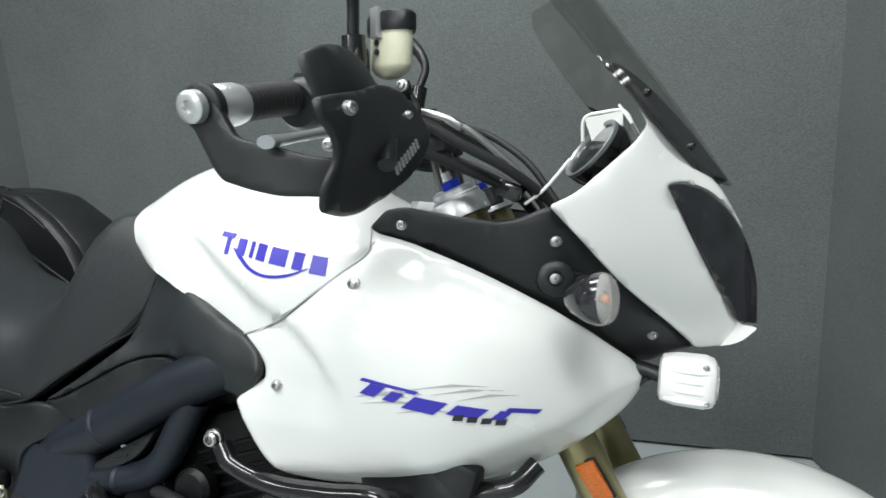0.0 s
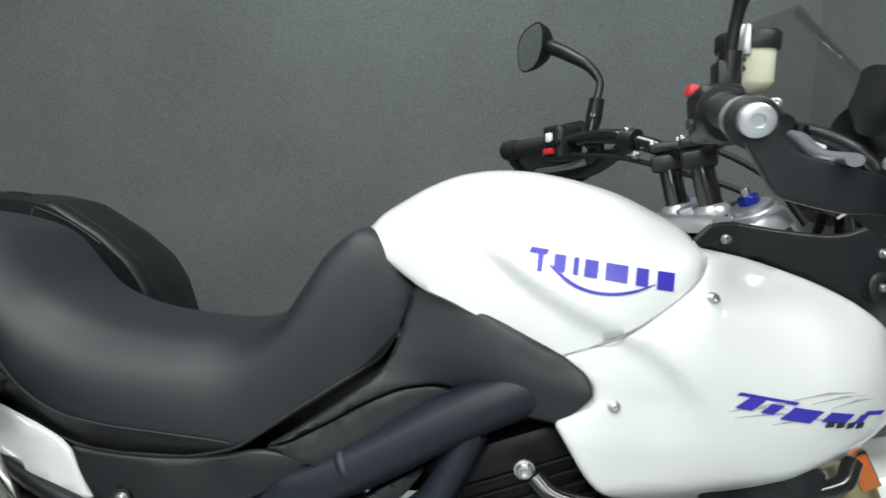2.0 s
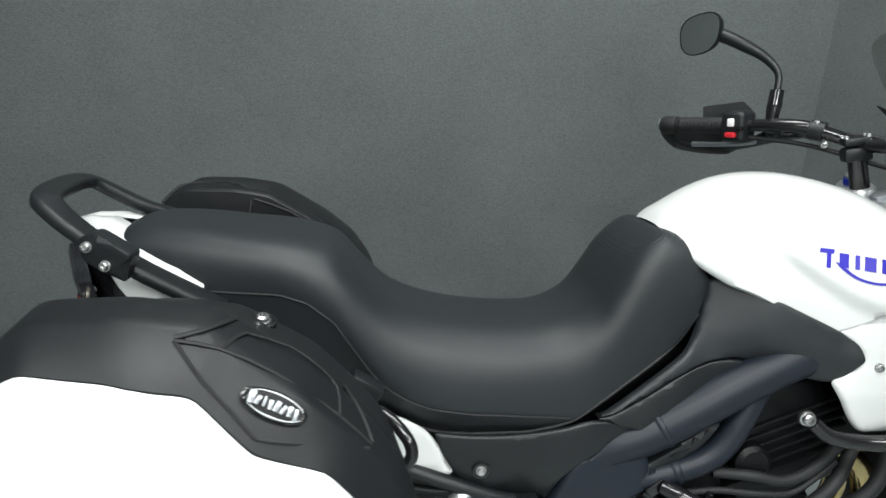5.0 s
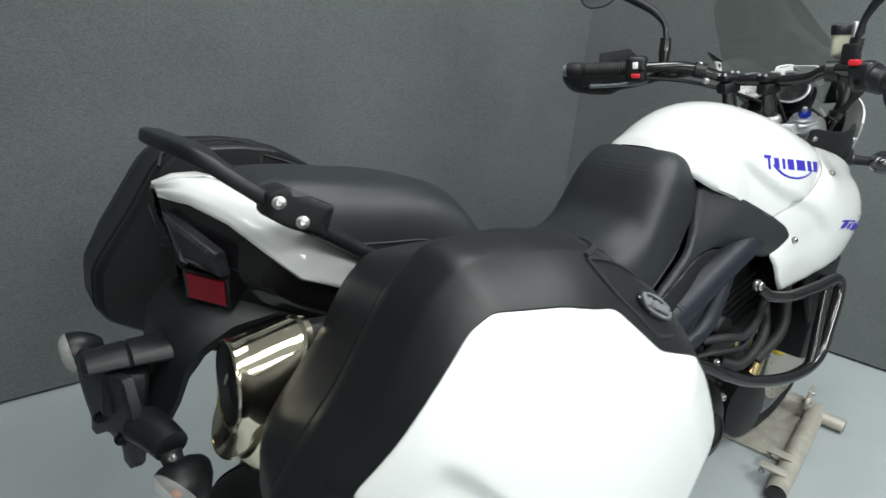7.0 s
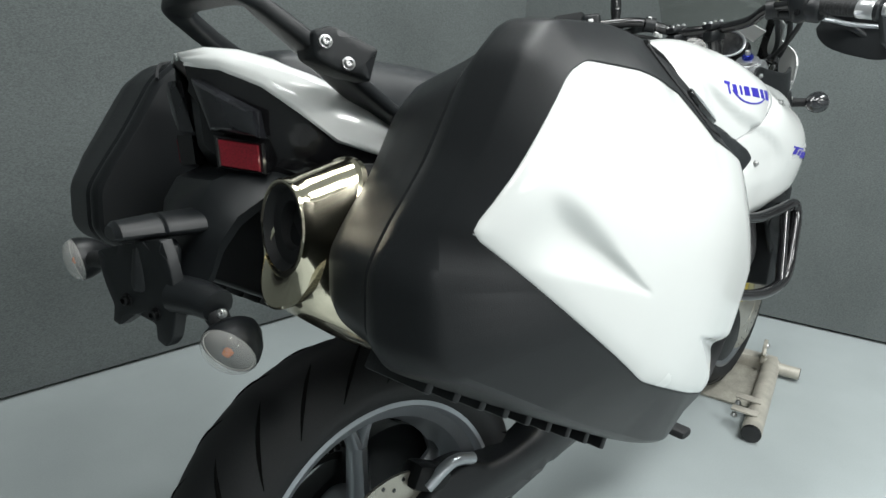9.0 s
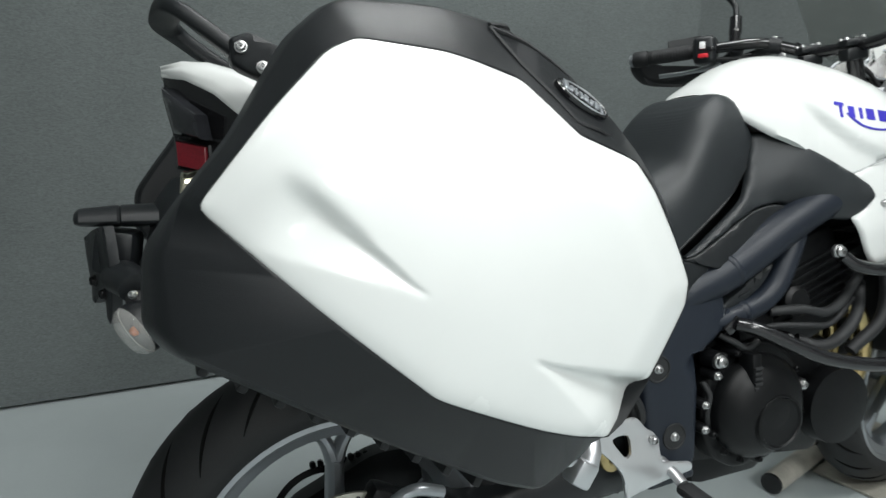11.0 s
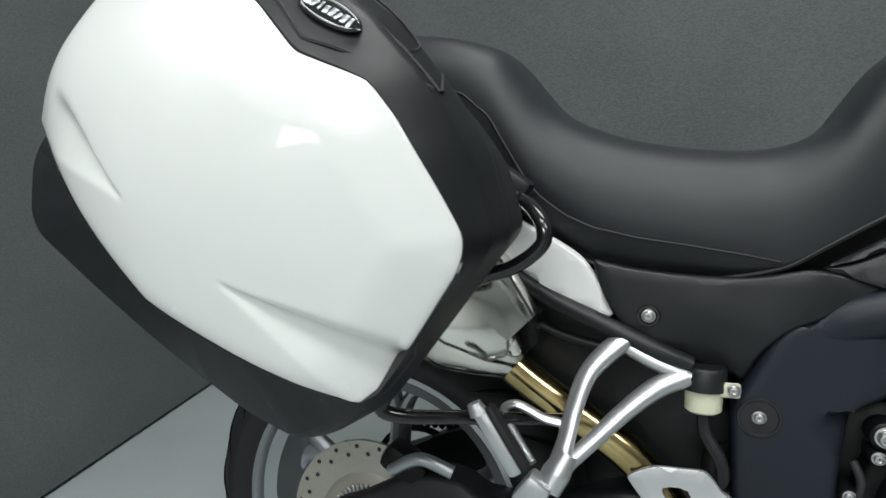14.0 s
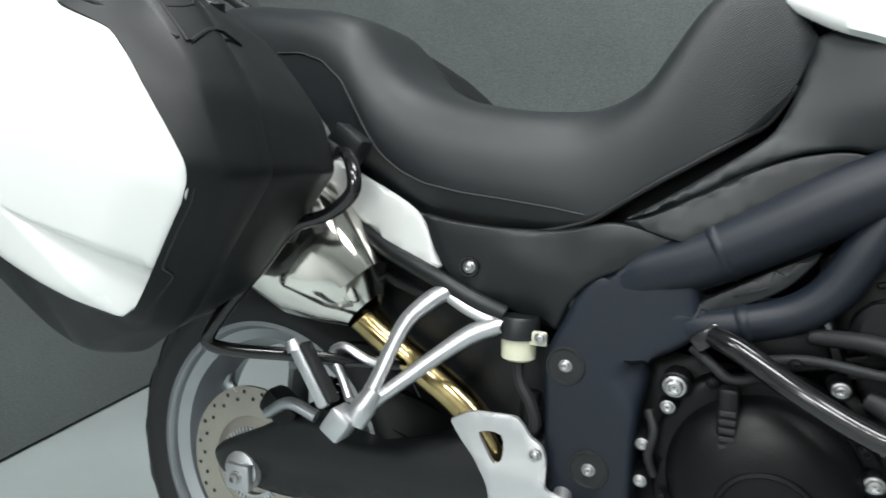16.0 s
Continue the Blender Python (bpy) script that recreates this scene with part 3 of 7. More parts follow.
for mir in (False, True):
    o = part("upper_panel", panel(rounded(BLACKP, 0.005), black_y, 0.004, 0.016, 0.005, 0, mirror=mir), MATT, bike, "matt black upper fairing panel", 60)
    o.location.y = NOSE * mir

COWL = [(1.335, 0.990), (1.363, 1.004), (1.394, 1.035), (1.417, 1.061), (1.428, 1.082), (1.419, 1.103), (1.448, 1.072), (1.478, 1.038), (1.506, 1.008), (1.522, 0.977), (1.532, 0.954), (1.516, 0.982), (1.490, 1.006),
        (1.463, 1.014), (1.449, 1.010), (1.470, 0.960), (1.497, 0.901), (1.528, 0.838), (1.548, 0.837), (1.530, 0.817), (1.508, 0.808), (1.480, 0.808), (1.444, 0.852), (1.403, 0.898), (1.367, 0.949)]
cowl_y = field([(1.337, 0.982, -0.118), (1.394, 1.017, -0.088), (1.424, 1.067, -0.035), (1.430, 0.937, -0.055), (1.454, 1.0, -0.028), (1.478, 0.832, 0.022), (1.491, 0.887, 0.005), (1.529, 0.847, 0.046),
                (1.504, 0.997, 0.022), (1.524, 0.962, 0.04), (1.464, 1.042, 0.002)])
for mir in (False, True):
    o = part("nose_cowl", panel(rounded(COWL, 0.005), cowl_y, 0.005, 0.011, 0.004, 0, mirror=mir), WHITE, bike, "glossy white nose cowl", 60)
    o.location.y = NOSE * mir
HEADL = [(1.450, 1.010), (1.463, 1.013), (1.489, 1.005), (1.515, 0.981), (1.531, 0.954), (1.541, 0.924), (1.547, 0.889), (1.547, 0.839), (1.528, 0.840), (1.498, 0.901), (1.471, 0.960)]
head_y = field([(1.454, 1.0, -0.026), (1.48, 0.999, -0.004), (1.524, 0.952, 0.036), (1.54, 0.857, 0.046), (1.501, 0.907, 0.008), (1.523, 0.857, 0.03), (1.502, 0.957, 0.012)])
for mir in (False, True):
    o = part("headlight", panel(rounded(HEADL, 0.004), head_y, 0.004, 0.012, 0.004, 0, mirror=mir), DARKLENS, bike, "dark glossy headlight lens", 60)
    o.location.y = NOSE * mir
part("nose_core", loft([[(x, 0.05 + y * w, z) for y, z in ((-1, a), (-1, b), (1, b), (1, a))] for x, w, a, b in ((1.36, 0.07, 0.91, 0.96), (1.45, 0.022, 0.865, 0.97), (1.50, 0.006, 0.87, 0.94))]), GLOSS, bike, "black headlight housing")


# windscreen and its black lower band
def screen():
    """Curved sheet through a near edge, a centre line and a far edge, with a black band low on its near side."""
    mid = ((1.523, 1.010), (1.488, 1.070), (1.459, 1.117), (1.432, 1.158), (1.408, 1.193), (1.380, 1.235), (1.352, 1.277), (1.330, 1.308))
    near = ((1.492, 0.020, 1.020), (1.455, -0.020, 1.065), (1.425, -0.035, 1.105), (1.399, -0.035, 1.140), (1.374, -0.012, 1.168), (1.344, 0.012, 1.210), (1.313, 0.030, 1.252), (1.297, 0.045, 1.275))
    far = ((1.478, 0.200, 1.030), (1.430, 0.235, 1.075), (1.385, 0.245, 1.108), (1.335, 0.245, 1.135), (1.305, 0.235, 1.176), (1.275, 0.230, 1.222), (1.250, 0.220, 1.268), (1.252, 0.200, 1.290))
    rows = curve([(*c, *a, *b) for c, a, b in zip(mid, near, far)], 4)

    def point(row, t, off=0.0):
        c, e = np.array((row[0], 0.12, row[1])), row[2:5] if t < 0 else row[5:8]
        k = abs(t) ** 1.8
        return (c[0] + (e[0] - c[0]) * k + off, c[1] + (e[1] - c[1]) * abs(t), c[2] + (e[2] - c[2]) * k + 0.6 * off)

    ts = np.linspace(-1, 1, 25)
    part("windscreen", loft([[point(r, t) for t in ts] + [point(r, t, -0.003) for t in ts[::-1]] for r in rows]), SMOKED, bike, "smoke-tinted transparent windscreen", 60)
    rings = []
    for i, r in enumerate(rows[:15]):
        a = 0.58 + 0.40 * (i / 14) ** 1.5
        rings.append([point(r, -0.995, 0.004), point(r, -a, 0.004), point(r, -a, -0.005), point(r, -0.995, -0.005)])
    part("screen_band", loft(rings), GLOSS, bike, "glossy black lower screen edge")
    for i in (3, 9):
        bolt(bike, point(rows[i], -0.90, 0.005), (0.75, -0.45, 0.5), 0.0045, GLOSS, "small black screen bolt")


screen()


def seat():
    X = [-0.058, -0.045, -0.02, 0.054, 0.12, 0.18, 0.225, 0.25, 0.278, 0.319, 0.379, 0.45, 0.52, 0.578, 0.627, 0.655, 0.682, 0.708, 0.731, 0.757, 0.78, 0.797]
    C = [1.000, 1.022, 1.038, 1.034, 1.022, 1.012, 1.000, 0.988, 0.955, 0.908, 0.876, 0.858, 0.850, 0.852, 0.874, 0.912, 0.951, 0.974, 0.986, 0.980, 0.950, 0.912]
    Z = [0.985, 0.955, 0.925, 0.872, 0.842, 0.816, 0.794, 0.782, 0.764, 0.735, 0.705, 0.698, 0.696, 0.710, 0.742, 0.760, 0.776, 0.792, 0.806, 0.824, 0.860, 0.902]
    SX, SZ = (-0.06, 0.0, 0.056, 0.17, 0.206, 0.240, 0.270, 0.297, 0.332, 0.367, 0.418, 0.475, 0.531, 0.575, 0.60, 0.65, 0.72, 0.78, 0.80), (0.992, 0.966, 0.950, 0.940, 0.926, 0.896, 0.846, 0.803, 0.774, 0.757, 0.745, 0.737, 0.728, 0.719, 0.731, 0.763, 0.804, 0.866, 0.908)
    Wd = [0.055, 0.075, 0.092, 0.112, 0.121, 0.127, 0.131, 0.133, 0.136, 0.140, 0.143, 0.143, 0.140, 0.134, 0.130, 0.126, 0.121, 0.116, 0.111, 0.105, 0.099, 0.093]
    line = curve(list(zip(X, C, Z, Wd)), 3)
    rings = []
    for x, c, zb, w in line:
        x, c, zb = x - 0.005, c + 0.003, zb + 0.002
        half = []
        zs = max(zb + 0.004, float(H_(x, SX, SZ)))
        for a in np.linspace(0, 1, 18):
            t = a * math.pi / 2
            e = 2 / float(H_(x, [0.15, 0.28, 0.55, 0.66, 0.72], [3.8, 2.9, 3.0, 4.6, 7.0]))
            half.append((x, -w * math.sin(t) ** e, zs + (c - zs) * math.cos(t) ** e))
        under = min(float(H_(x, [0.25, 0.32], [0.010, 0.030])), 0.55 * (zs - zb))
        half.append((x, -(w - 0.12 * under), zs - 0.08 * (zs - zb) - 0.001))
        half.append((x, -(w - 0.55 * under), zs - 0.5 * (zs - zb) - 0.001))
        half.append((x, -(w - under), zb - 0.001))
        half.append((x, -(w - under) * 0.86, zb - 0.005))
        rings.append([(p[0], -p[1], p[2]) for p in half[::-1]][:-1] + half)
    part("seat", loft(rings, closed=False, caps=False), SEATRIB, bike, "matt black vinyl dual seat with stepped pillion", 70)
    # sewn seam along the flank
    seam = []
    for x in np.linspace(0.03, 0.575, 34):
        w = float(H_(x, X, Wd))
        seam.append((x - 0.005, -(w + 0.0002), float(H_(x - 0.005, SX, SZ))))
    for s in (1, -1):
        part("seam", tube([(p[0], p[1] * s, p[2]) for p in seam], 0.0019, 6), RUBBER, bike, "sewn seam of the seat")
    # black tube that draws the dark line along the lower edge
    edge = [(x - 0.005, float(H_(x, X, Wd)) - min(0.030, 0.55 * (float(H_(x, SX, SZ)) - float(H_(x, X, Z)))) + 0.001, float(H_(x, X, Z)) + 0.001) for x in np.linspace(0.22, 0.78, 24)]
    for s in (1, -1):
        part("edge_line", tube([(x, s * y, z) for x, y, z in edge], 0.0032, 6), RUBBER, bike, "black line along the seat edge")
    part("seat_base", loft([[(x, -w * 0.95, z), (x, w * 0.95, z), (x, w * 0.9, z - 0.02), (x, -w * 0.9, z - 0.02)] for x, z, w in ((-0.04, 0.968, 0.08), (0.05, 0.934, 0.108), (0.18, 0.91, 0.12), (0.235, 0.80, 0.122), (0.32, 0.737, 0.128), (0.48, 0.687, 0.13), (0.56, 0.684, 0.12))]), MATT, bike, "black plastic seat base")


seat()

# side covers by the knee, under-seat panels
PAD = [(0.791, 0.913), (0.811, 0.918), (0.828, 0.913), (0.866, 0.893), (0.912, 0.867), (0.970, 0.835), (0.996, 0.814), (1.002, 0.792), (0.984, 0.770), (0.962, 0.751), (0.930, 0.756), (0.890, 0.764), (0.851, 0.784), (0.824, 0.793),
       (0.782, 0.789), (0.743, 0.775), (0.690, 0.746), (0.640, 0.722), (0.614, 0.716), (0.655, 0.740), (0.722, 0.784), (0.756, 0.808), (0.778, 0.857)]
LOWTRIM = [(0.612, 0.714), (0.640, 0.720), (0.690, 0.744), (0.743, 0.773), (0.782, 0.787), (0.824, 0.791), (0.868, 0.776), (0.850, 0.768), (0.796, 0.753), (0.743, 0.723), (0.677, 0.692), (0.650, 0.700)]
pad_y = field([(0.797, 0.907, -0.098), (0.786, 0.863, -0.106), (0.771, 0.803, -0.118), (0.868, 0.880, -0.133), (0.975, 0.823, -0.152), (1.000, 0.793, -0.166), (0.956, 0.763, -0.160), (0.896, 0.771, -0.142), (0.831, 0.775, -0.124),
               (0.876, 0.823, -0.142), (0.936, 0.793, -0.156), (0.816, 0.823, -0.126), (0.62, 0.717, -0.137), (0.70, 0.758, -0.130), (0.75, 0.79, -0.124)])
PANELA = [(0.370, 0.719), (0.409, 0.709), (0.476, 0.702), (0.538, 0.701), (0.568, 0.706), (0.601, 0.714), (0.646, 0.706), (0.684, 0.691), (0.651, 0.674), (0.580, 0.643), (0.556, 0.616), (0.540, 0.576), (0.484, 0.597),
          (0.446, 0.616), (0.410, 0.632), (0.399, 0.645), (0.381, 0.679)]
panel_y = field([(0.370, 0.713, -0.122), (0.421, 0.647, -0.122), (0.546, 0.691, -0.116), (0.676, 0.691, -0.122), (0.546, 0.601, -0.120), (0.496, 0.641, -0.126), (0.606, 0.681, -0.124)])
for mir in (False, True):
    part("knee_cover", panel(rounded(PAD, 0.008), lambda x, z: pad_y(x, z) + 0.28 * max(0.0, 0.838 - 0.22 * (x - 0.80) - z) * min(1, max(0, (x - 0.80) / 0.06)), 0.012, 0.010, 0.005, 0, mirror=mir), SEAT, bike, "matt black padded knee cover", 60)
    part("lower_trim", panel(rounded(LOWTRIM, 0.004), lambda x, z: pad_y(x, z) + 0.003, 0.02, 0.012, 0.003, 0, mirror=mir), MATT, bike, "black lower trim panel", 50)
    part("side_panel", panel(rounded(PANELA, 0.008), lambda x, z: panel_y(x, z) - 0.013 + 0.28 * max(0.0, 0.690 - 0.34 * (x - 0.40) - z) * min(1.0, max(0.0, (x - 0.44) / 0.05)) - 0.008 * (1 - float(H_(x, [0.57, 0.63], [0, 1]))) + 0.004 * float(H_(x, [0.60, 0.66], [0, 1])), 0.004, 0.016, 0.005, 0, mirror=mir), MATT, bike, "black plastic side panel under the seat", 60)

# white tail fairing, each side
TAIL = [(0.212, 0.800), (0.232, 0.790), (0.285, 0.762), (0.335, 0.736), (0.360, 0.719), (0.378, 0.692), (0.396, 0.649), (0.382, 0.641), (0.327, 0.663),
        (0.257, 0.718), (0.206, 0.762)]
tail_y = field([(-0.116, 1.032, -0.026), (-0.070, 1.030, -0.052), (-0.056, 0.968, -0.076), (-0.004, 0.990, -0.096), (0.080, 0.945, -0.126), (0.075, 0.895, -0.136), (0.008, 0.917, -0.122), (0.030, 0.950, -0.126), (0.230, 0.780, -0.134),
                (0.390, 0.650, -0.142), (0.290, 0.700, -0.138), (0.360, 0.710, -0.138), (0.160, 0.850, -0.132)])
for mir in (False, True):
    part("tail_fairing", panel(rounded(TAIL, 0.003), tail_y, 0.005, 0.014, 0.005, 0, mirror=mir), WHITE, bike, "slim glossy white tail fairing", 60)

# white tail top: a shell from the middle of the tail over its shoulder, each side
TAILS = ((-0.124, 0.0, 1.036, -0.012, 1.036, -0.017, 1.030), (-0.098, 0.0, 1.043, -0.036, 1.039, -0.053, 1.021), (-0.066, -0.004, 1.042, -0.064, 1.032, -0.089, 0.997), (-0.037, -0.030, 1.032, -0.090, 1.016, -0.118, 0.963),
         (-0.004, -0.055, 1.014, -0.118, 0.993, -0.138, 0.927), (0.04, -0.080, 0.990, -0.138, 0.962, -0.147, 0.908), (0.072, -0.095, 0.966, -0.140, 0.938, -0.146, 0.896))
# glossy black flank under the white cover, running in to the lamp and the reflector
TAIL_FLANK = ((-0.122, -0.014, 1.030, -0.018, 1.018, -0.014, 1.000), (-0.098, -0.050, 1.020, -0.054, 0.995, -0.045, 0.945), (-0.066, -0.086, 0.996, -0.088, 0.965, -0.078, 0.900), (-0.037, -0.115, 0.962, -0.112, 0.935, -0.096, 0.888),
              (-0.004, -0.135, 0.926, -0.128, 0.905, -0.110, 0.872), (0.04, -0.144, 0.907, -0.138, 0.885, -0.118, 0.850), (0.08, -0.148, 0.895, -0.142, 0.870, -0.122, 0.836))
TAIL_SIDE = ((0.07, -0.088, 0.962, -0.128, 0.935, -0.131, 0.896), (0.13, -0.098, 0.925, -0.128, 0.900, -0.130, 0.858), (0.19, -0.104, 0.876, -0.126, 0.854, -0.128, 0.808), (0.24, -0.104, 0.82, -0.122, 0.80, -0.124, 0.765))
for sg in (1, -1):
    for rows, name, mat, label in ((TAILS, "tail_cover", WHITE, "glossy white tail cover"), (TAIL_FLANK, "tail_flank", GLOSS, "glossy black flank under the tail cover"), (TAIL_SIDE, "tail_side", MATT, "black tail side panel")):
        rings = []
        for x, y0, z0, y1, z1, y2, z2 in rows:
            top = curve([(x, y0, z0), (x, (y0 + y1) / 2, (z0 + z1) / 2 + 0.006), (x, y1, z1), (x, (y1 + y2) / 2 - 0.005, (z1 + z2) / 2), (x, y2, z2)], 5)
            low = [(p[0], p[1] * 0.95, p[2] - 0.004) for p in top[::-1]]
            rings.append([(p[0], sg * p[1], p[2]) for p in list(top) + low])
        part(name, loft(rings), mat, bike, label, 60)

# ---------------------------------------------------------------- panniers
LID = [(-0.113, 0.872), (-0.060, 0.938), (-0.014, 0.985), (0.008, 0.995), (0.077, 0.984), (0.144, 0.963), (0.167, 0.938), (0.190, 0.913), (0.249, 0.888), (0.270, 0.860), (0.303, 0.800), (0.319, 0.767), (0.316, 0.743), (0.275, 0.677), (0.246, 0.634),
       (0.229, 0.621), (0.149, 0.653), (0.060, 0.699), (0.046, 0.707), (-0.034, 0.786)]
CASE_OUT = [(-0.124, 0.872), (-0.148, 0.838), (-0.154, 0.778), (-0.142, 0.755), (-0.03, 0.681), (0.119, 0.584), (0.165, 0.565), (0.225, 0.604), (0.28, 0.681), (0.337, 0.761), (0.317, 0.838), (0.289, 0.885), (0.231, 0.943),
            (0.145, 1.001), (0.08, 1.015), (0.0, 1.020), (-0.038, 0.992), (-0.088, 0.918)]
CASE_OUT = [(x - 0.006 * (x < 0.05), z) for x, z in CASE_OUT]
CASE_TALL = CASE_OUT[:12] + [(0.236, 0.955), (0.150, 1.020), (0.080, 1.035), (0.002, 1.037), (-0.034, 1.006), (-0.084, 0.926)]
LID_EDGE = rounded(LID, 0.010, 6, 0.0042, 7)
lid_rim = edge_distance(LID + LID[:1])
lid_front = edge_distance(LID[5:16])


def wedge(x, z, tip, a, b, depth, end):
    """A tapering scoop from its tip towards the line a-b: steep wall on the side of a, long slope on the side of b, run out before a-b."""
    tip, a, b, p = (np.array(q, float) for q in (tip, a, b, (x, z)))
    mid = (a + b) / 2
    d = mid - tip
    s = float((p - tip) @ d / (d @ d))
    if s <= 0 or s > 1.1:
        return 0.0
    across = np.array([-d[1], d[0]]) / np.linalg.norm(d)
    half = max(0.003, np.linalg.norm(b - a) / 2 * s)
    q = float((p - tip - d * s) @ across) / half * (1 if float((a - mid) @ across) > 0 else -1)
    if q > 1 or q < -1.5:
        return 0.0
    wall = min(1.0, (1 - q) / 0.5)
    slope = min(1.0, (q + 1.5) / 1.9)
    run = min(1.0, max(0.0, (end - s) / 0.35))
    return depth * s**0.8 * wall * wall * (3 - 2 * wall) * slope * run * run * (3 - 2 * run)


lid_base = field([(x, z, y + 0.003) for x, z, y in ((-0.111, 0.863, -0.477), (0.009, 0.989, -0.492), (0.144, 0.959, -0.502), (0.192, 0.908, -0.516), (0.250, 0.884, -0.511), (0.320, 0.765, -0.495), (0.227, 0.619, -0.489), (0.045, 0.709, -0.516),
                  (0.039, 0.795, -0.527), (0.129, 0.727, -0.523), (0.13, 0.85, -0.530), (-0.053, 0.893, -0.506))])


def smooth01(k):
    k = min(1.0, max(0.0, k))
    return k * k * (3 - 2 * k)


def lid_y(x, z):
    """Lid skin: domed field, rolled rim, facet along its front edges, two scoops that run out at the rim."""
    d = lid_rim(x, z)
    y = lid_base(x, z) + 0.010 * (1 - smooth01(0.08 + 0.84 * lid_front(x, z) / 0.050)) + 0.004 * math.exp(-d / 0.006)
    return y + wedge(x, z, (0.039, 0.795), (-0.062, 0.916), (-0.108, 0.868), 0.019, 0.92) + wedge(x, z, (0.129, 0.727), (0.276, 0.674), (0.236, 0.628), 0.019, 1.30)


def lid_skin():
    """Rings from the rim inwards, so that the edge stays clean."""
    rings = []
    c = np.array([0.105, 0.81])
    E = [np.array(p) for p in LID_EDGE]
    for s, lift in ((0.984, 0.010), (1.0, 0.002), (0.997, 0.001), (0.992, 0.0)):
        rings.append([(c[0] + (p - c)[0] * s, lid_y(*(c + (p - c) * s)) + lift, c[1] + (p - c)[1] * s) for p in E])
    for s in np.linspace(0.98, 0.02, 100):
        rings.append([(c[0] + (p - c)[0] * s, lid_y(*(c + (p - c) * s)), c[1] + (p - c)[1] * s) for p in E])
    bm = loft(rings)
    inner = [v for i, v in enumerate(bm.verts) if i >= 6 * len(E)]
    for _ in range(5):
        bmesh.ops.smooth_vert(bm, verts=inner, factor=0.5, use_axis_x=True, use_axis_y=True, use_axis_z=True)
    return bm


CENTRE = np.array([0.10, 0.80])
# section from the inner face outwards: y, scale of the rear, the front, the top and the bottom half
NEAR = ((-0.240, 0.70, 0.80, 0.72, 0.70), (-0.248, 0.76, 0.86, 0.76, 0.76), (-0.268, 0.82, 0.90, 0.80, 0.82), (-0.30, 0.88, 0.935, 0.83, 0.88), (-0.345, 0.92, 0.95, 0.875, 0.92), (-0.372, 0.945, 0.96, 0.91, 0.945), (-0.376, 0.94, 0.955, 0.902, 0.94),
        (-0.381, 0.94, 0.955, 0.902, 0.94), (-0.386, 0.975, 0.98, 0.945, 0.975), (-0.402, 1, 1, 0.992, 1), (-0.410, 1, 1, 1, 1))
FAR = tuple((y, s, s, s, s) for y, s in ((-0.286, 0.955), (-0.290, 0.975), (-0.296, 0.985), (-0.300, 0.992), (-0.312, 0.992), (-0.318, 0.985), (-0.324, 1.0))) + NEAR[9:]
BEVEL = ((0.02, 0.14), (0.08, 0.40), (0.13, 0.54), (0.20, 0.63), (0.98, 1.0), (1.02, 1.0))


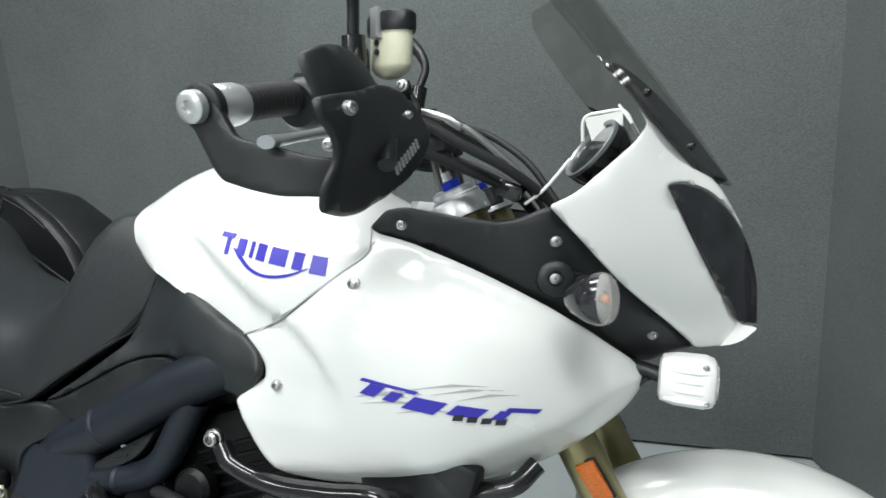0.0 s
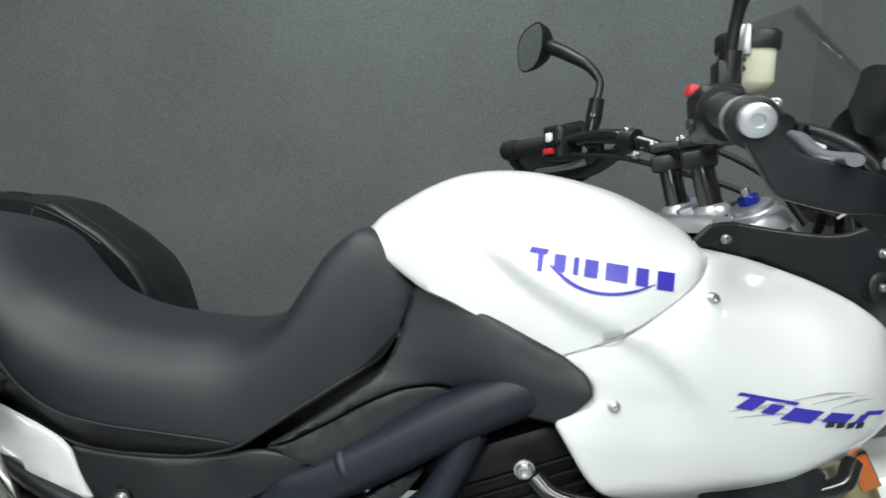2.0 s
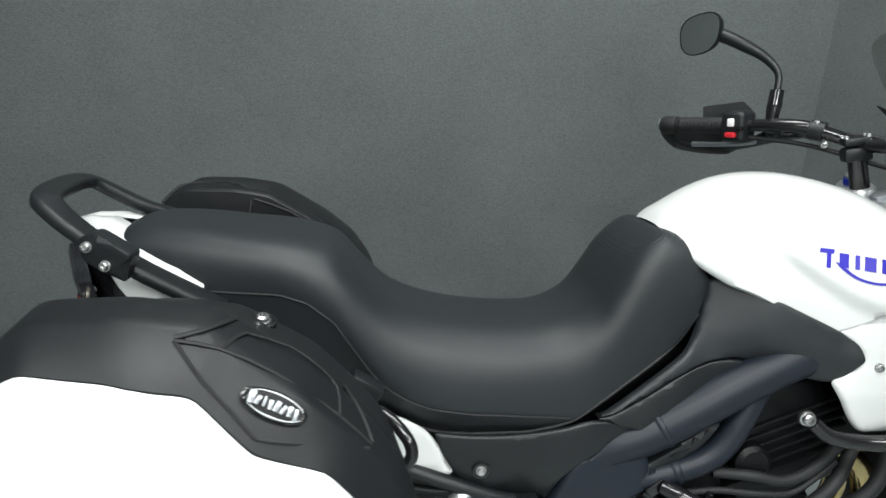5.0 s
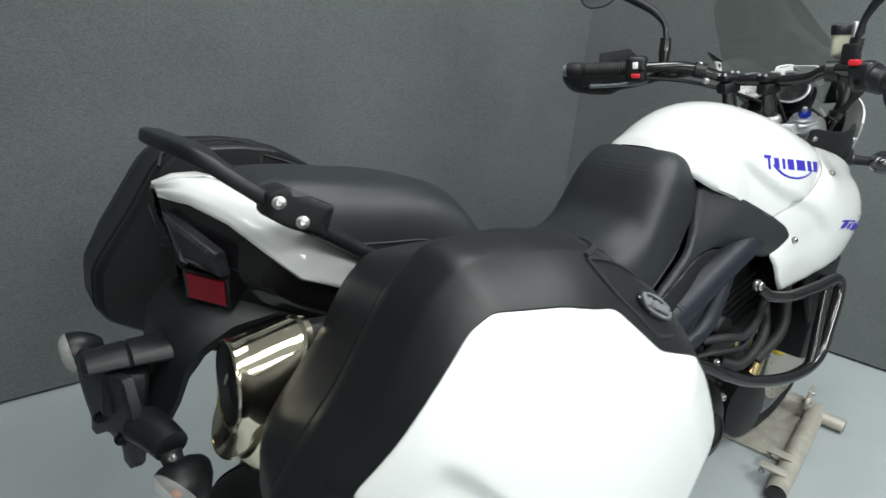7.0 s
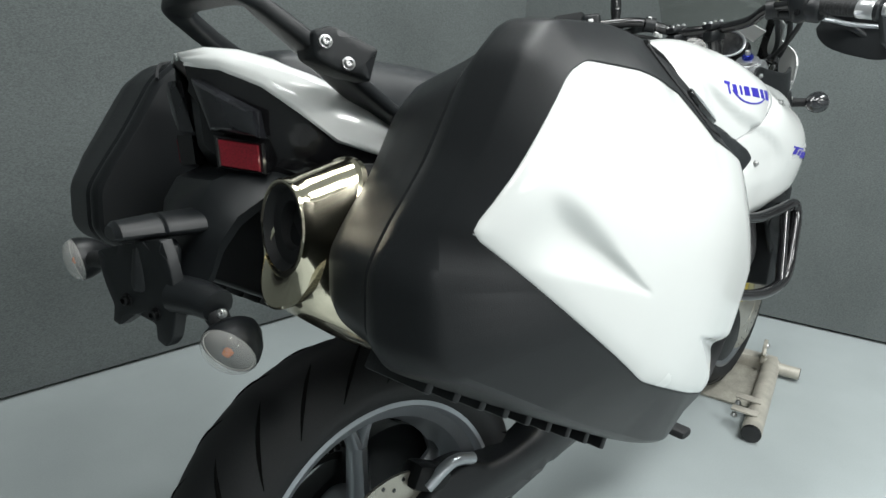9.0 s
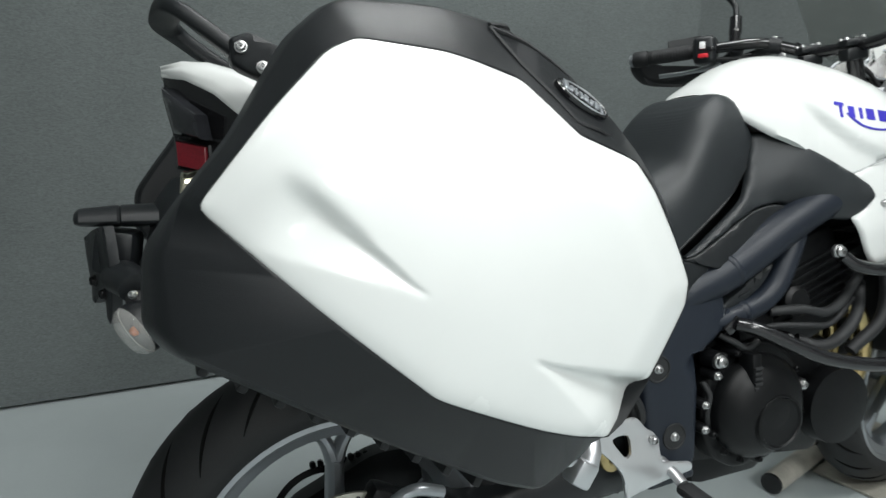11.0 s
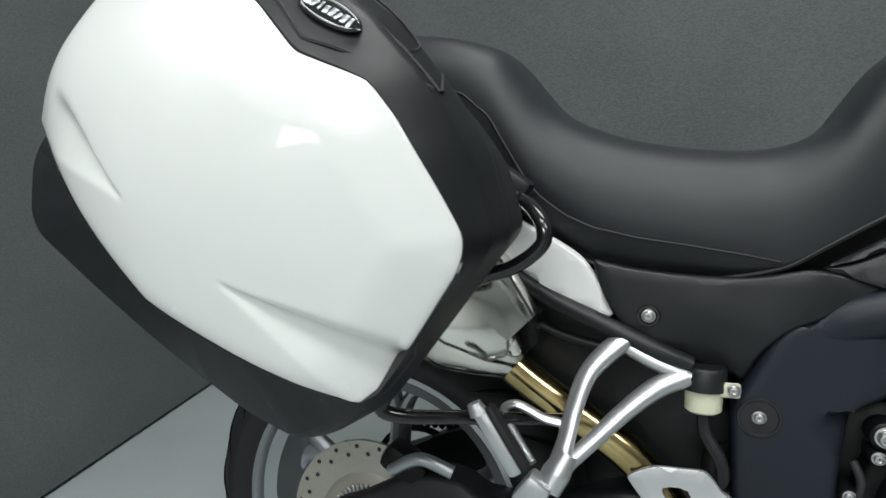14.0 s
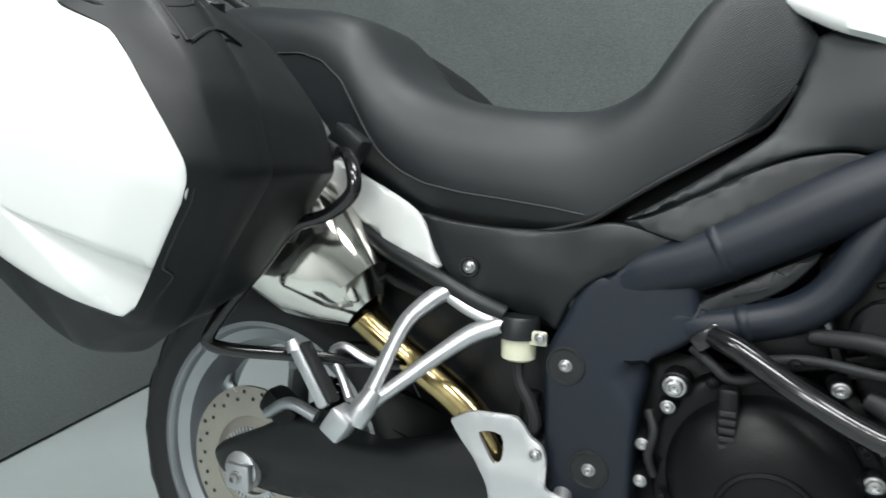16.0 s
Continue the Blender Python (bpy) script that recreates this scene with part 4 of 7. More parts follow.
def pannier(m, outline, section, label):
    """Hard case: black body with a seam, glossy white lid skin, latch cover, oval badge, ribs below."""
    t = thing("pannier", m, label, "pannier", "panniers")
    base = rounded(outline, 0.014, 5, 0.015, 7)
    rim = np.array(LID_EDGE) - CENTRE
    turn = np.arctan2(rim[:, 1], rim[:, 0])
    order = np.argsort(turn)
    reach = lambda a: float(np.interp(a, turn[order], np.linalg.norm(rim[order], axis=1), period=2 * math.pi))
    rings = []
    for y, sr, sf, st, sb in section:
        rings.append([(CENTRE[0] + (p[0] - CENTRE[0]) * (sr if p[0] < CENTRE[0] else sf), y, CENTRE[1] + (p[1] - CENTRE[1]) * (st if p[1] > CENTRE[1] else sb)) for p in base])
    # bevel from the widest ring over a crisp ridge up to the rim of the lid skin
    bevel = []
    for p in base:
        d = np.array(p) - CENTRE
        r = reach(math.atan2(d[1], d[0]))
        q = CENTRE + d / np.linalg.norm(d) * r
        y = lid_base(*q) + 0.004 + 0.009 * (1 - smooth01(lid_front(*q) / 0.05))
        bevel.append((np.array(p), q, y))
    for k, h in BEVEL:
        rings.append([(*(p + (q - p) * k), -0.410 + (y + 0.410) * h) for p, q, y in bevel])
        rings[-1] = [(x, y, z) for x, z, y in rings[-1]]
    rings.append([(CENTRE[0] + (q - CENTRE)[0] * 0.9, y + 0.03, CENTRE[1] + (q - CENTRE)[1] * 0.9) for p, q, y in bevel])
    part("case_body", loft(rings), CASE, t, "textured black plastic case", 28)
    part("lid_skin", lid_skin(), WHITE, t, "glossy white lid skin with two scoops", 35)
    part("lid_joint", tube([(x, lid_y(x, z) + 0.0085, z) for x, z in LID_EDGE], 0.0022, 6, n=0, closed=True), MATT, t, "dark joint round the lid skin")

    def seam(points, r=0.0021):
        part("shoulder_groove", tube(points, r, 6, n=2), RUBBER, t, "dark seam of the case shoulder")

    if section is NEAR:
        # badge panel, hinged flap beside it and the seams that run over the shoulder
        seam([(0.128, -0.463, 1.009), (0.163, -0.459, 0.997), (0.207, -0.455, 0.968), (0.259, -0.449, 0.918), (0.287, -0.446, 0.883)])
        seam([(0.128, -0.463, 1.009), (0.150, -0.476, 0.975), (0.173, -0.485, 0.948), (0.190, -0.492, 0.926), (0.194, -0.492, 0.923), (0.216, -0.489, 0.916), (0.250, -0.473, 0.901), (0.285, -0.455, 0.884)])
        seam([(0.166, -0.459, 0.996), (0.173, -0.440, 0.999), (0.180, -0.424, 0.997)])
        seam([(0.180, -0.424, 0.997), (0.215, -0.410, 0.975), (0.240, -0.408, 0.951), (0.256, -0.410, 0.929), (0.260, -0.446, 0.917)], 0.0014)
        seam([(0.128, -0.462, 1.011), (0.149, -0.451, 1.012), (0.163, -0.426, 1.010), (0.168, -0.408, 1.006)], 0.0026)
        seam([(0.259, -0.351, 0.901), (0.266, -0.385, 0.908), (0.278, -0.415, 0.900), (0.288, -0.443, 0.883)])
        p = Vector((0.207, -0.476, 0.946))
        along = (Vector((0.231, -0.472, 0.931)) - Vector((0.183, -0.474, 0.961))).normalized()
        up = Vector((0.015, 0.038, 0.044)).normalized()
        nrm = along.cross(up).normalized()
        nrm = nrm if nrm.y < 0 else -nrm
        up = nrm.cross(along)
        frame_m = Matrix((along, up, nrm)).transposed().to_4x4()
        frame_m.translation = p
        bm = lathe([(-0.004, 0.031), (0.0012, 0.031), (0.0025, 0.0285), (0.0022, 0.027), (0.0016, 0.0265)], (0, 0, 0), (0, 0, 1), 32)
        for v in bm.verts:
            v.co.y *= 0.42
        o = part("badge", bm, GLOSS, t, "oval black badge with silver bars")
        o.matrix_basis = frame_m
        for i, (w, h, tilt) in enumerate(((0.0060, 0.0120, 8), (0.0042, 0.0088, -14), (0.0022, 0.0096, 6), (0.0044, 0.0090, 12), (0.0050, 0.0100, -4), (0.0040, 0.0088, -16), (0.0046, 0.0098, 4), (0.0036, 0.0110, 10))):
            part("badge_bar", box((w, h, 0.0018), pose((i - 3.5) * 0.0059, 0.0004 * (-1) ** i, 0.0022, 0, 0, tilt), 0.0006), SILVER, o)
        for sg in (1, -1):
            part("badge_rim", tube([(0.0275 * math.cos(q), sg * 0.0105 * math.sin(q), 0.0022) for q in np.linspace(0.35, 2.5, 12)], [0.0003, 0.0011, 0.0003], 6, n=1), ALU_PLATE, o, "thin silver rim of the badge")
        part("bolt_cup", lathe([(-0.01, 0.016), (0.001, 0.0155), (0.002, 0.013), (0.0, 0.011), (0.0, 0.0)], (0.173, -0.306, 0.967), (0.25, -0.25, 1), 24, caps=False), CASE, t, "round cup for the latch bolt")
        bolt(t, (0.173, -0.306, 0.968), (0.25, -0.25, 1), 0.0085, STEEL, "steel latch bolt")
    else:
        seam([(-0.042, -0.292, 0.990), (-0.020, -0.330, 1.014), (0.034, -0.338, 1.019), (0.089, -0.321, 1.013), (0.113, -0.290, 0.995), (0.107, -0.2845, 0.960)], 0.0028)
        seam([(0.119, -0.2845, 0.990), (0.179, -0.2845, 0.963), (0.235, -0.2845, 0.922)], 0.0022)
    # ribs along the lower edge
    for i in range(9):
        k = i / 8
        x, z = -0.115 + 0.235 * k, 0.742 - 0.155 * k
        part("rib", box((0.009, 0.085, 0.020), pose(x, -0.375, z - 0.006, 0, 33, 0), 0.002), CASE, t)
    part("mount_plate", box((0.24, 0.012, 0.14), pose(0.165, section[0][0], 0.80, 0, 30, 0), 0.004), MATT, t, "black inner mounting plate")
    return t


pannier(BIKE @ Matrix.Translation((0.004, 0.010, -0.003)), CASE_TALL, NEAR, "black hard pannier with glossy white lid, fixed to the tail")
pannier(BIKE @ Matrix.Translation((-0.030, -0.070, 0.034)) @ Matrix.Scale(-1, 4, (0, 1, 0)), CASE_OUT, FAR, "black hard pannier, seen from its inner side")


# ---------------------------------------------------------------- wheels
def make_wheel(parent, m, R, width, rim_r, spokes, disc_r, disc_y, label, hub_r=0.045):
    w = new("wheel")
    w.parent = parent
    w.matrix_basis = m
    w["label"] = label
    h = width / 2
    prof = []
    for a in np.linspace(-1, 1, 25):
        prof.append((h * math.sin(a * 1.35) / math.sin(1.35), R - (1 - math.cos(a * 1.35)) * (R - rim_r) * 0.86))
    prof = [(-h * 0.80, rim_r - 0.004), (-h * 0.90, rim_r + 0.012)] + prof + [(h * 0.90, rim_r + 0.012), (h * 0.80, rim_r - 0.004)]
    bm = lathe([(p[0], p[1]) for p in prof], (0, 0, 0), (0, 1, 0), 120, caps=False)
    tyre = part("tyre", bm, RUBBER, w, "black road tyre with sweeping grooves", 60)
    # thin near-black bars lying in the tread: groove shade put into colour
    g = bmesh.new()
    for i in range(22):
        for sg in (-1, 1):
            a0 = 2 * math.pi * (i + (0.5 if sg > 0 else 0)) / 22
            pts = []
            for s in np.linspace(0.12, 0.86, 7):
                ang = s * 1.35 * sg
                yy = h * math.sin(ang) / math.sin(1.35)
                rr = R - (1 - math.cos(ang)) * (R - rim_r) * 0.86 - 0.0012
                th = a0 + 0.42 * s
                pts.append((rr * math.cos(th), yy, rr * math.sin(th)))
            tube(pts, [0.0010, 0.0036, 0.0036, 0.0010], 5, g, n=2)
    part("tread_shade", g, GROOVE_SHADE, tyre, "near-black bars for the shade in the tread grooves")["kind"] = "stuff"
    rp = [(-h * 0.80, rim_r + 0.008), (-h * 0.86, rim_r + 0.005), (-h * 0.87, rim_r - 0.002), (-h * 0.82, rim_r - 0.006), (-h * 0.72, rim_r - 0.009), (-h * 0.60, rim_r - 0.026), (0, rim_r - 0.045), (h * 0.60, rim_r - 0.026), (h * 0.72, rim_r - 0.009), (h * 0.82, rim_r - 0.006), (h * 0.87, rim_r - 0.002), (h * 0.86, rim_r + 0.005), (h * 0.80, rim_r + 0.008)]
    rim = part("rim", lathe(rp, (0, 0, 0), (0, 1, 0), 64, caps=False), SILVER, w, "silver alloy rim", 30)
    part("hub", lathe([(-0.075, 0.02), (-0.075, hub_r * 0.8), (-0.05, hub_r), (0.05, hub_r), (0.075, hub_r * 0.8), (0.075, 0.02)], (0, 0, 0), (0, 1, 0), 28), SILVER, rim)
    for i in range(spokes):
        a = 2 * math.pi * i / spokes + 0.25
        rot = Matrix.Rotation(-a, 4, "Y")
        bm = bmesh.new()
        fork = rim_r * 0.62
        tube([rot @ Vector((hub_r * 0.8, 0, 0)), rot @ Vector((fork, 0, 0))], [0.017, 0.014], 10, bm, n=0, flat=1.5)
        for s in (-1, 1):
            tube([rot @ Vector((fork - 0.01, 0, 0)), rot @ Vector((fork + 0.035, 0, 0.018 * s)), rot @ Vector((rim_r - 0.034, 0, 0.044 * s))], [0.012, 0.010, 0.012], 10, bm, n=4, flat=1.5)
        part("spoke", bm, SILVER, rim)
    if disc_r:
        for dy in disc_y:
            d = part("brake_disc", lathe([(dy - 0.0025, disc_r * 0.62), (dy - 0.0025, disc_r), (dy + 0.0025, disc_r), (dy + 0.0025, disc_r * 0.62), (dy - 0.0025, disc_r * 0.62)], (0, 0, 0), (0, 1, 0), 56, caps=False), DISC, w, "drilled steel brake disc", 30)
            # solid black pins stand in for the dark inside of the drillings
            hb = bmesh.new()
            for i in range(40):
                a = 2 * math.pi * i / 40
                rr = disc_r * (0.93 if i % 2 else 0.84)
                lathe([(dy - 0.0029, 0.0034), (dy + 0.0029, 0.0034)], (rr * math.cos(a), 0, rr * math.sin(a)), (0, 1, 0), 8, hb)
            part("hole_shade", hb, GLOSS, d, "black pins for the shade in the disc drillings")["kind"] = "stuff"
            part("disc_carrier", lathe([(dy - 0.004, 0.03), (dy - 0.006, disc_r * 0.5), (dy - 0.001, disc_r * 0.64), (dy + 0.004, disc_r * 0.64), (dy + 0.004, 0.03)], (0, 0, 0), (0, 1, 0), 32), DISC, d)
    return w, rim


REAR_AX = (0.055, 0.0, 0.303)
UNSQUASH = SQUASH.inverted()  # wheels stay round
rear, rear_rim = make_wheel(bike, UNSQUASH @ pose(0.055, 0.0, 0.290), 0.302, 0.176, 0.214, 5, 0.122, (-0.098,), "rear wheel with silver spokes")
bm = bmesh.new()
for i in range(48):
    a = 2 * math.pi * i / 48
    box((0.004, 0.003, 0.010), Matrix.Rotation(-a, 4, "Y") @ pose(0.055, -0.106, 0, 0, 90, 0), 0.0006, bm, 1)
lathe([(-0.1075, 0.046), (-0.1075, 0.051), (-0.1045, 0.051), (-0.1045, 0.046), (-0.1075, 0.046)], (0, 0, 0), (0, 1, 0), 40, bm, caps=False)
part("sensor_ring", bm, ALLOY, rear, "toothed speed sensor ring")
part("axle_boss", lathe([(-0.135, 0.02), (-0.13, 0.03), (-0.10, 0.036)], (0, 0, 0), (0, 1, 0), 24), ALLOY, rear)

FRONT_AX = (1.512, 0.141, 0.302)
STEER = UNSQUASH @ pose(FRONT_AX[0], FRONT_AX[1], FRONT_AX[2] * SQUAT) @ pose(0, 0, 0, 6.2, 0, 0) @ pose(0, 0, 0, 0, 0, 6.7)
front, front_rim = make_wheel(bike, STEER, 0.298, 0.12, 0.222, 5, 0.16, (-0.075, 0.075), "front wheel with silver spokes")

# ---------------------------------------------------------------- frame and engine
FY = -0.138  # outer face of the frame
PLATE = [(0.536, 0.374), (0.530, 0.430), (0.529, 0.472), (0.528, 0.510), (0.526, 0.545), (0.538, 0.573), (0.553, 0.602), (0.565, 0.630), (0.580, 0.648), (0.632, 0.676), (0.672, 0.696), (0.690, 0.672), (0.694, 0.640), (0.697, 0.612), (0.699, 0.590), (0.671, 0.569), (0.648, 0.558),
         (0.643, 0.526), (0.636, 0.494), (0.634, 0.451), (0.631, 0.396), (0.628, 0.335), (0.535, 0.330)]
GUSSET = [(0.629, 0.588), (0.659, 0.611), (0.700, 0.622), (0.712, 0.612), (0.710, 0.592), (0.698, 0.586), (0.668, 0.584)]
FACET = [(0.604, 0.541), (0.650, 0.557), (0.648, 0.526), (0.634, 0.490)]
INSERT = [(0.668, 0.613), (0.722, 0.644), (0.806, 0.689), (0.802, 0.679), (0.779, 0.650), (0.744, 0.629), (0.696, 0.611)]
facet_rim = edge_distance([FACET[0], FACET[3]])


def plate_y(x, z):
    """Pressed plate: flat face that falls away to the front, with a sunken corner by the engine mount."""
    y = FY + 0.10 * max(0.0, x - 0.655)
    if inside((x, z), FACET):
        y += min(0.020, 0.55 * facet_rim(x, z))
    return y


for mir in (False, True):
    s = -1 if not mir else 1
    part("frame_plate", panel(rounded(PLATE, 0.010), plate_y, 0.05, 0.009, 0.009, 0, mirror=mir), NAVY, bike, "dark blue-black frame plate", 45)
    part("gusset", panel(rounded(GUSSET, 0.004), lambda x, z: FY + 0.001 + 0.25 * max(0.0, 0.604 + 0.35 * (x - 0.66) - z), 0.02, 0.012, 0.006, 0, mirror=mir), NAVY, bike, "dark blue-black gusset wedge", 45)
    part("frame_spar", tube([(0.590, s * 0.108, 0.628), (0.640, s * 0.112, 0.655), (0.690, s * 0.116, 0.673), (0.760, s * 0.118, 0.707), (0.830, s * 0.119, 0.745), (0.92, s * 0.118, 0.785), (1.02, s * 0.105, 0.815)], [0.024, 0.032, 0.0335, 0.034, 0.034, 0.034, 0.032], 24), NAVY, bike, "dark blue-black frame spar", 60)
    part("frame_spar", tube([(0.660, s * 0.112, 0.596), (0.70, s * 0.120, 0.600), (0.74, s * 0.122, 0.608), (0.785, s * 0.122, 0.622), (0.815, s * 0.122, 0.646), (0.840, s * 0.121, 0.688), (0.865, s * 0.118, 0.735)], [0.016, 0.0205, 0.021, 0.021, 0.021, 0.021, 0.02], 18), NAVY, bike, "dark blue-black lower frame tube")
    part("weld_ring", tube([(0.709, s * 0.1165, 0.682), (0.712, s * 0.1165, 0.6835), (0.716, s * 0.1165, 0.6855), (0.719, s * 0.1165, 0.687)], [0.0338, 0.0358, 0.0358, 0.0338], 24, n=0), NAVY, bike, "weld bead on the frame tube")
    part("weld_ring", tube([(0.733, s * 0.122, 0.606), (0.736, s * 0.122, 0.607), (0.741, s * 0.122, 0.6085), (0.744, s * 0.122, 0.609)], [0.0210, 0.0230, 0.0230, 0.0210], 20, n=0), NAVY, bike, "weld bead on the frame tube")
    insert = part("frame_insert", panel(rounded(INSERT, 0.004), lambda x, z: -0.130, 0.02, 0.010, 0.004, 0, mirror=mir), MATT, bike, "black insert between the frame tubes")
    for i in range(3):
        part("insert_rib", box((0.012, 0.004, 0.0025), pose(0.733 + 0.010 * i, s * 0.131, 0.640 + 0.003 * i, 0, -25, 0), 0.0008), MATT, insert)
for x, z in ((0.555, 0.540), (0.585, 0.418)):
    part("bolt_recess", lathe([(0.0005, 0.0), (0.0005, 0.0195), (0.0022, 0.0205), (0.0022, 0.0225), (0.0, 0.0235)], (x, FY, z), (0, -1, 0), 28, caps=False), RUBBER, bike, "dark recessed bolt seat")
    bolt(bike, (x, FY - 0.001, z), R_, 0.0072)
for x, z, r in ((0.675, 0.534, 0.0112), (0.669, 0.510, 0.007), (0.644, 0.463, 0.0065), (0.643, 0.420, 0.0065), (0.826, 0.552, 0.0075), (0.858, 0.461, 0.0085), (0.787, 0.572, 0.005), (0.712, 0.542, 0.005)):
    part("bolt_boss", lathe([(-0.03, r * 1.5), (-0.002, r * 1.4), (0.0, r * 1.2), (0.0, 0.0)], (x, -0.144, z), (0, -1, 0), 18, caps=False), DARK, bike, "dark cast bolt boss")
    bolt(bike, (x, -0.144, z), R_, r, STEEL if r > 0.0055 else DARK)
bolt(bike, (0.924, -0.156, 0.700), R_, 0.0115)
part("grommet", lathe([(0.0, 0.008), (0.002, 0.010), (0.002, 0.0125), (-0.002, 0.0135)], (0.436, -0.146, 0.652), (0, -1, 0), 20, caps=False), GLOSS, bike, "black rubber grommet")
bolt(bike, (0.436, -0.147, 0.652), R_, 0.0075)

# engine
part("crankcase", box((0.40, 0.19, 0.24), pose(0.79, 0, 0.43, 0, 8, 0), 0.03), DARK, bike, "dark engine block")
part("cylinder_block", box((0.20, 0.20, 0.20), pose(0.92, 0, 0.62, 0, -18, 0), 0.02), DARK, bike, "dark cylinder block")
part("gearbox_case", box((0.18, 0.16, 0.12), pose(0.76, 0, 0.33), 0.03), DARK, bike, "dark gearbox case")
flange = rounded([(0.652, 0.400), (0.652, 0.470), (0.668, 0.512), (0.694, 0.538), (0.740, 0.552), (0.800, 0.550), (0.845, 0.520), (0.872, 0.470), (0.868, 0.400), (0.840, 0.350), (0.790, 0.325), (0.720, 0.325), (0.672, 0.355)], 0.02)
part("cover_flange", panel(flange, lambda x, z: -0.128, 0.04, 0.012, 0.006, 0), DARK, bike, "dark cast flange of the clutch cover", 45)
part("clutch_cover", lathe([(0.0, 0.095), (0.016, 0.093), (0.026, 0.087), (0.038, 0.074), (0.046, 0.058), (0.051, 0.038), (0.053, 0.018), (0.0535, 0.0)], (0.762, -0.126, 0.438), (0, -1, 0), 56, caps=False), DARK, bike, "round satin black clutch cover", 50)
part("cover_disc", lathe([(0.0, 0.050), (0.006, 0.048), (0.007, 0.044), (0.004, 0.042), (0.004, 0.0)], (0.768, -0.174, 0.420), (0, -1, 0), 36, caps=False), DARK, bike, "flat disc on the clutch cover")
part("cover_rib", box((0.020, 0.034, 0.085), pose(0.729, -0.152, 0.503), 0.005), DARK, bike, "vertical rib on the engine cover")
for i in range(5):
    part("rib_step", box((0.016, 0.004, 0.006), pose(0.729, -0.170, 0.520 - 0.009 * i), 0.0012), RUBBER, bike)
part("alternator_cover", lathe([(0.0, 0.075), (0.03, 0.072), (0.036, 0.04), (0.036, 0.0)], (0.955, -0.110, 0.40), (0, -1, 0), 32, caps=False), DARK, bike, "small round engine cover")
for a in range(9):
    th = math.radians(200 + a * 24)
    bolt(bike, (0.762 + 0.103 * math.cos(th), -0.138, 0.438 + 0.100 * math.sin(th)), R_, 0.006, DARK, "dark cover bolt")
for i in range(6):
    part("cylinder_fin", box((0.20, 0.215, 0.006), pose(0.92 + 0.006 * i, 0, 0.585 + 0.02 * i, 0, -18, 0), 0.002), DARK, bike, "dark cylinder fin")
part("thermostat_housing", lathe([(0.0, 0.030), (0.016, 0.029), (0.022, 0.022), (0.022, 0.0)], (0.862, -0.112, 0.610), (0, -1, 0.1), 24, caps=False), DARK, bike, "dark round housing")
part("starter_cover", box((0.085, 0.03, 0.055), pose(0.775, -0.108, 0.583, 0, -12, 0), 0.012), DARK, bike, "dark cover over the starter")
for pts, r in (([(0.755, -0.128, 0.570), (0.800, -0.140, 0.578), (0.860, -0.150, 0.572), (0.920, -0.145, 0.566), (1.00, -0.125, 0.60)], 0.0055), ([(0.800, -0.125, 0.600), (0.85, -0.145, 0.602), (0.90, -0.148, 0.590), (0.95, -0.140, 0.60), (1.02, -0.12, 0.64)], 0.009),
               ([(0.850, -0.135, 0.545), (0.885, -0.150, 0.530), (0.93, -0.150, 0.535), (0.99, -0.140, 0.57), (1.05, -0.10, 0.62)], 0.011), ([(0.99, -0.13, 0.50), (1.06, -0.14, 0.56), (1.09, -0.12, 0.66), (1.08, -0.10, 0.74)], 0.012),
               ([(0.690, -0.125, 0.575), (0.712, -0.138, 0.560), (0.730, -0.142, 0.548), (0.760, -0.138, 0.556)], 0.006), ([(0.648, -0.132, 0.500), (0.655, -0.140, 0.478), (0.650, -0.140, 0.450), (0.655, -0.134, 0.425)], 0.005)):
    part("hose", tube(pts, r, 10), RUBBER, bike, "black rubber hose")
part("radiator", box((0.05, 0.30, 0.26), pose(1.20, 0.0, 0.58, 0, 18, 0), 0.008), MATT, bike, "black radiator")
part("radiator_shroud", panel([(1.12, 0.70), (1.20, 0.70), (1.27, 0.60), (1.26, 0.48), (1.20, 0.46), (1.15, 0.58)], lambda x, z: -0.150 - 0.02 * (x - 1.15), 0.012, 0.02, 0.006), MATT, bike, "black slatted radiator shroud")
for i in range(4):
    part("shroud_slat", box((0.07, 0.006, 0.008), pose(1.205, -0.166, 0.52 + 0.035 * i, 0, 25, 0), 0.002), MATT, bike)
for k in range(3):
    y = -0.07 + 0.07 * k
    part("header_pipe", tube([(1.02, y, 0.60), (1.085, y, 0.55), (1.10, y, 0.47), (1.06, y, 0.40), (1.0, y * 0.7, 0.37)], 0.02, 12), BRASS, bike, "heat-tinted exhaust header")

# crash bars
part("crash_bar", tube([(0.712, -0.140, 0.594), (0.735, -0.158, 0.586), (0.795, -0.185, 0.552), (0.86, -0.198, 0.522), (0.98, -0.212, 0.498), (1.075, -0.214, 0.512), (1.130, -0.205, 0.580), (1.172, -0.194, 0.645), (1.165, -0.190, 0.668),
                         (1.10, -0.182, 0.662), (1.02, -0.170, 0.657), (0.955, -0.162, 0.672), (0.935, -0.153, 0.690)], 0.0125, 14), GLOSS, bike, "glossy black tubular crash bar")
part("crash_bar_brace", tube([(1.05, -0.213, 0.505), (1.09, -0.200, 0.575), (1.13, -0.186, 0.662)], 0.010, 12), GLOSS, bike, "glossy black crash bar brace")
part("crash_bar_strut", tube([(1.15, -0.188, 0.664), (1.20, -0.125, 0.650), (1.29, -0.115, 0.668), (1.315, -0.095, 0.690)], 0.0115, 12), GLOSS, bike, "glossy black crash bar strut")
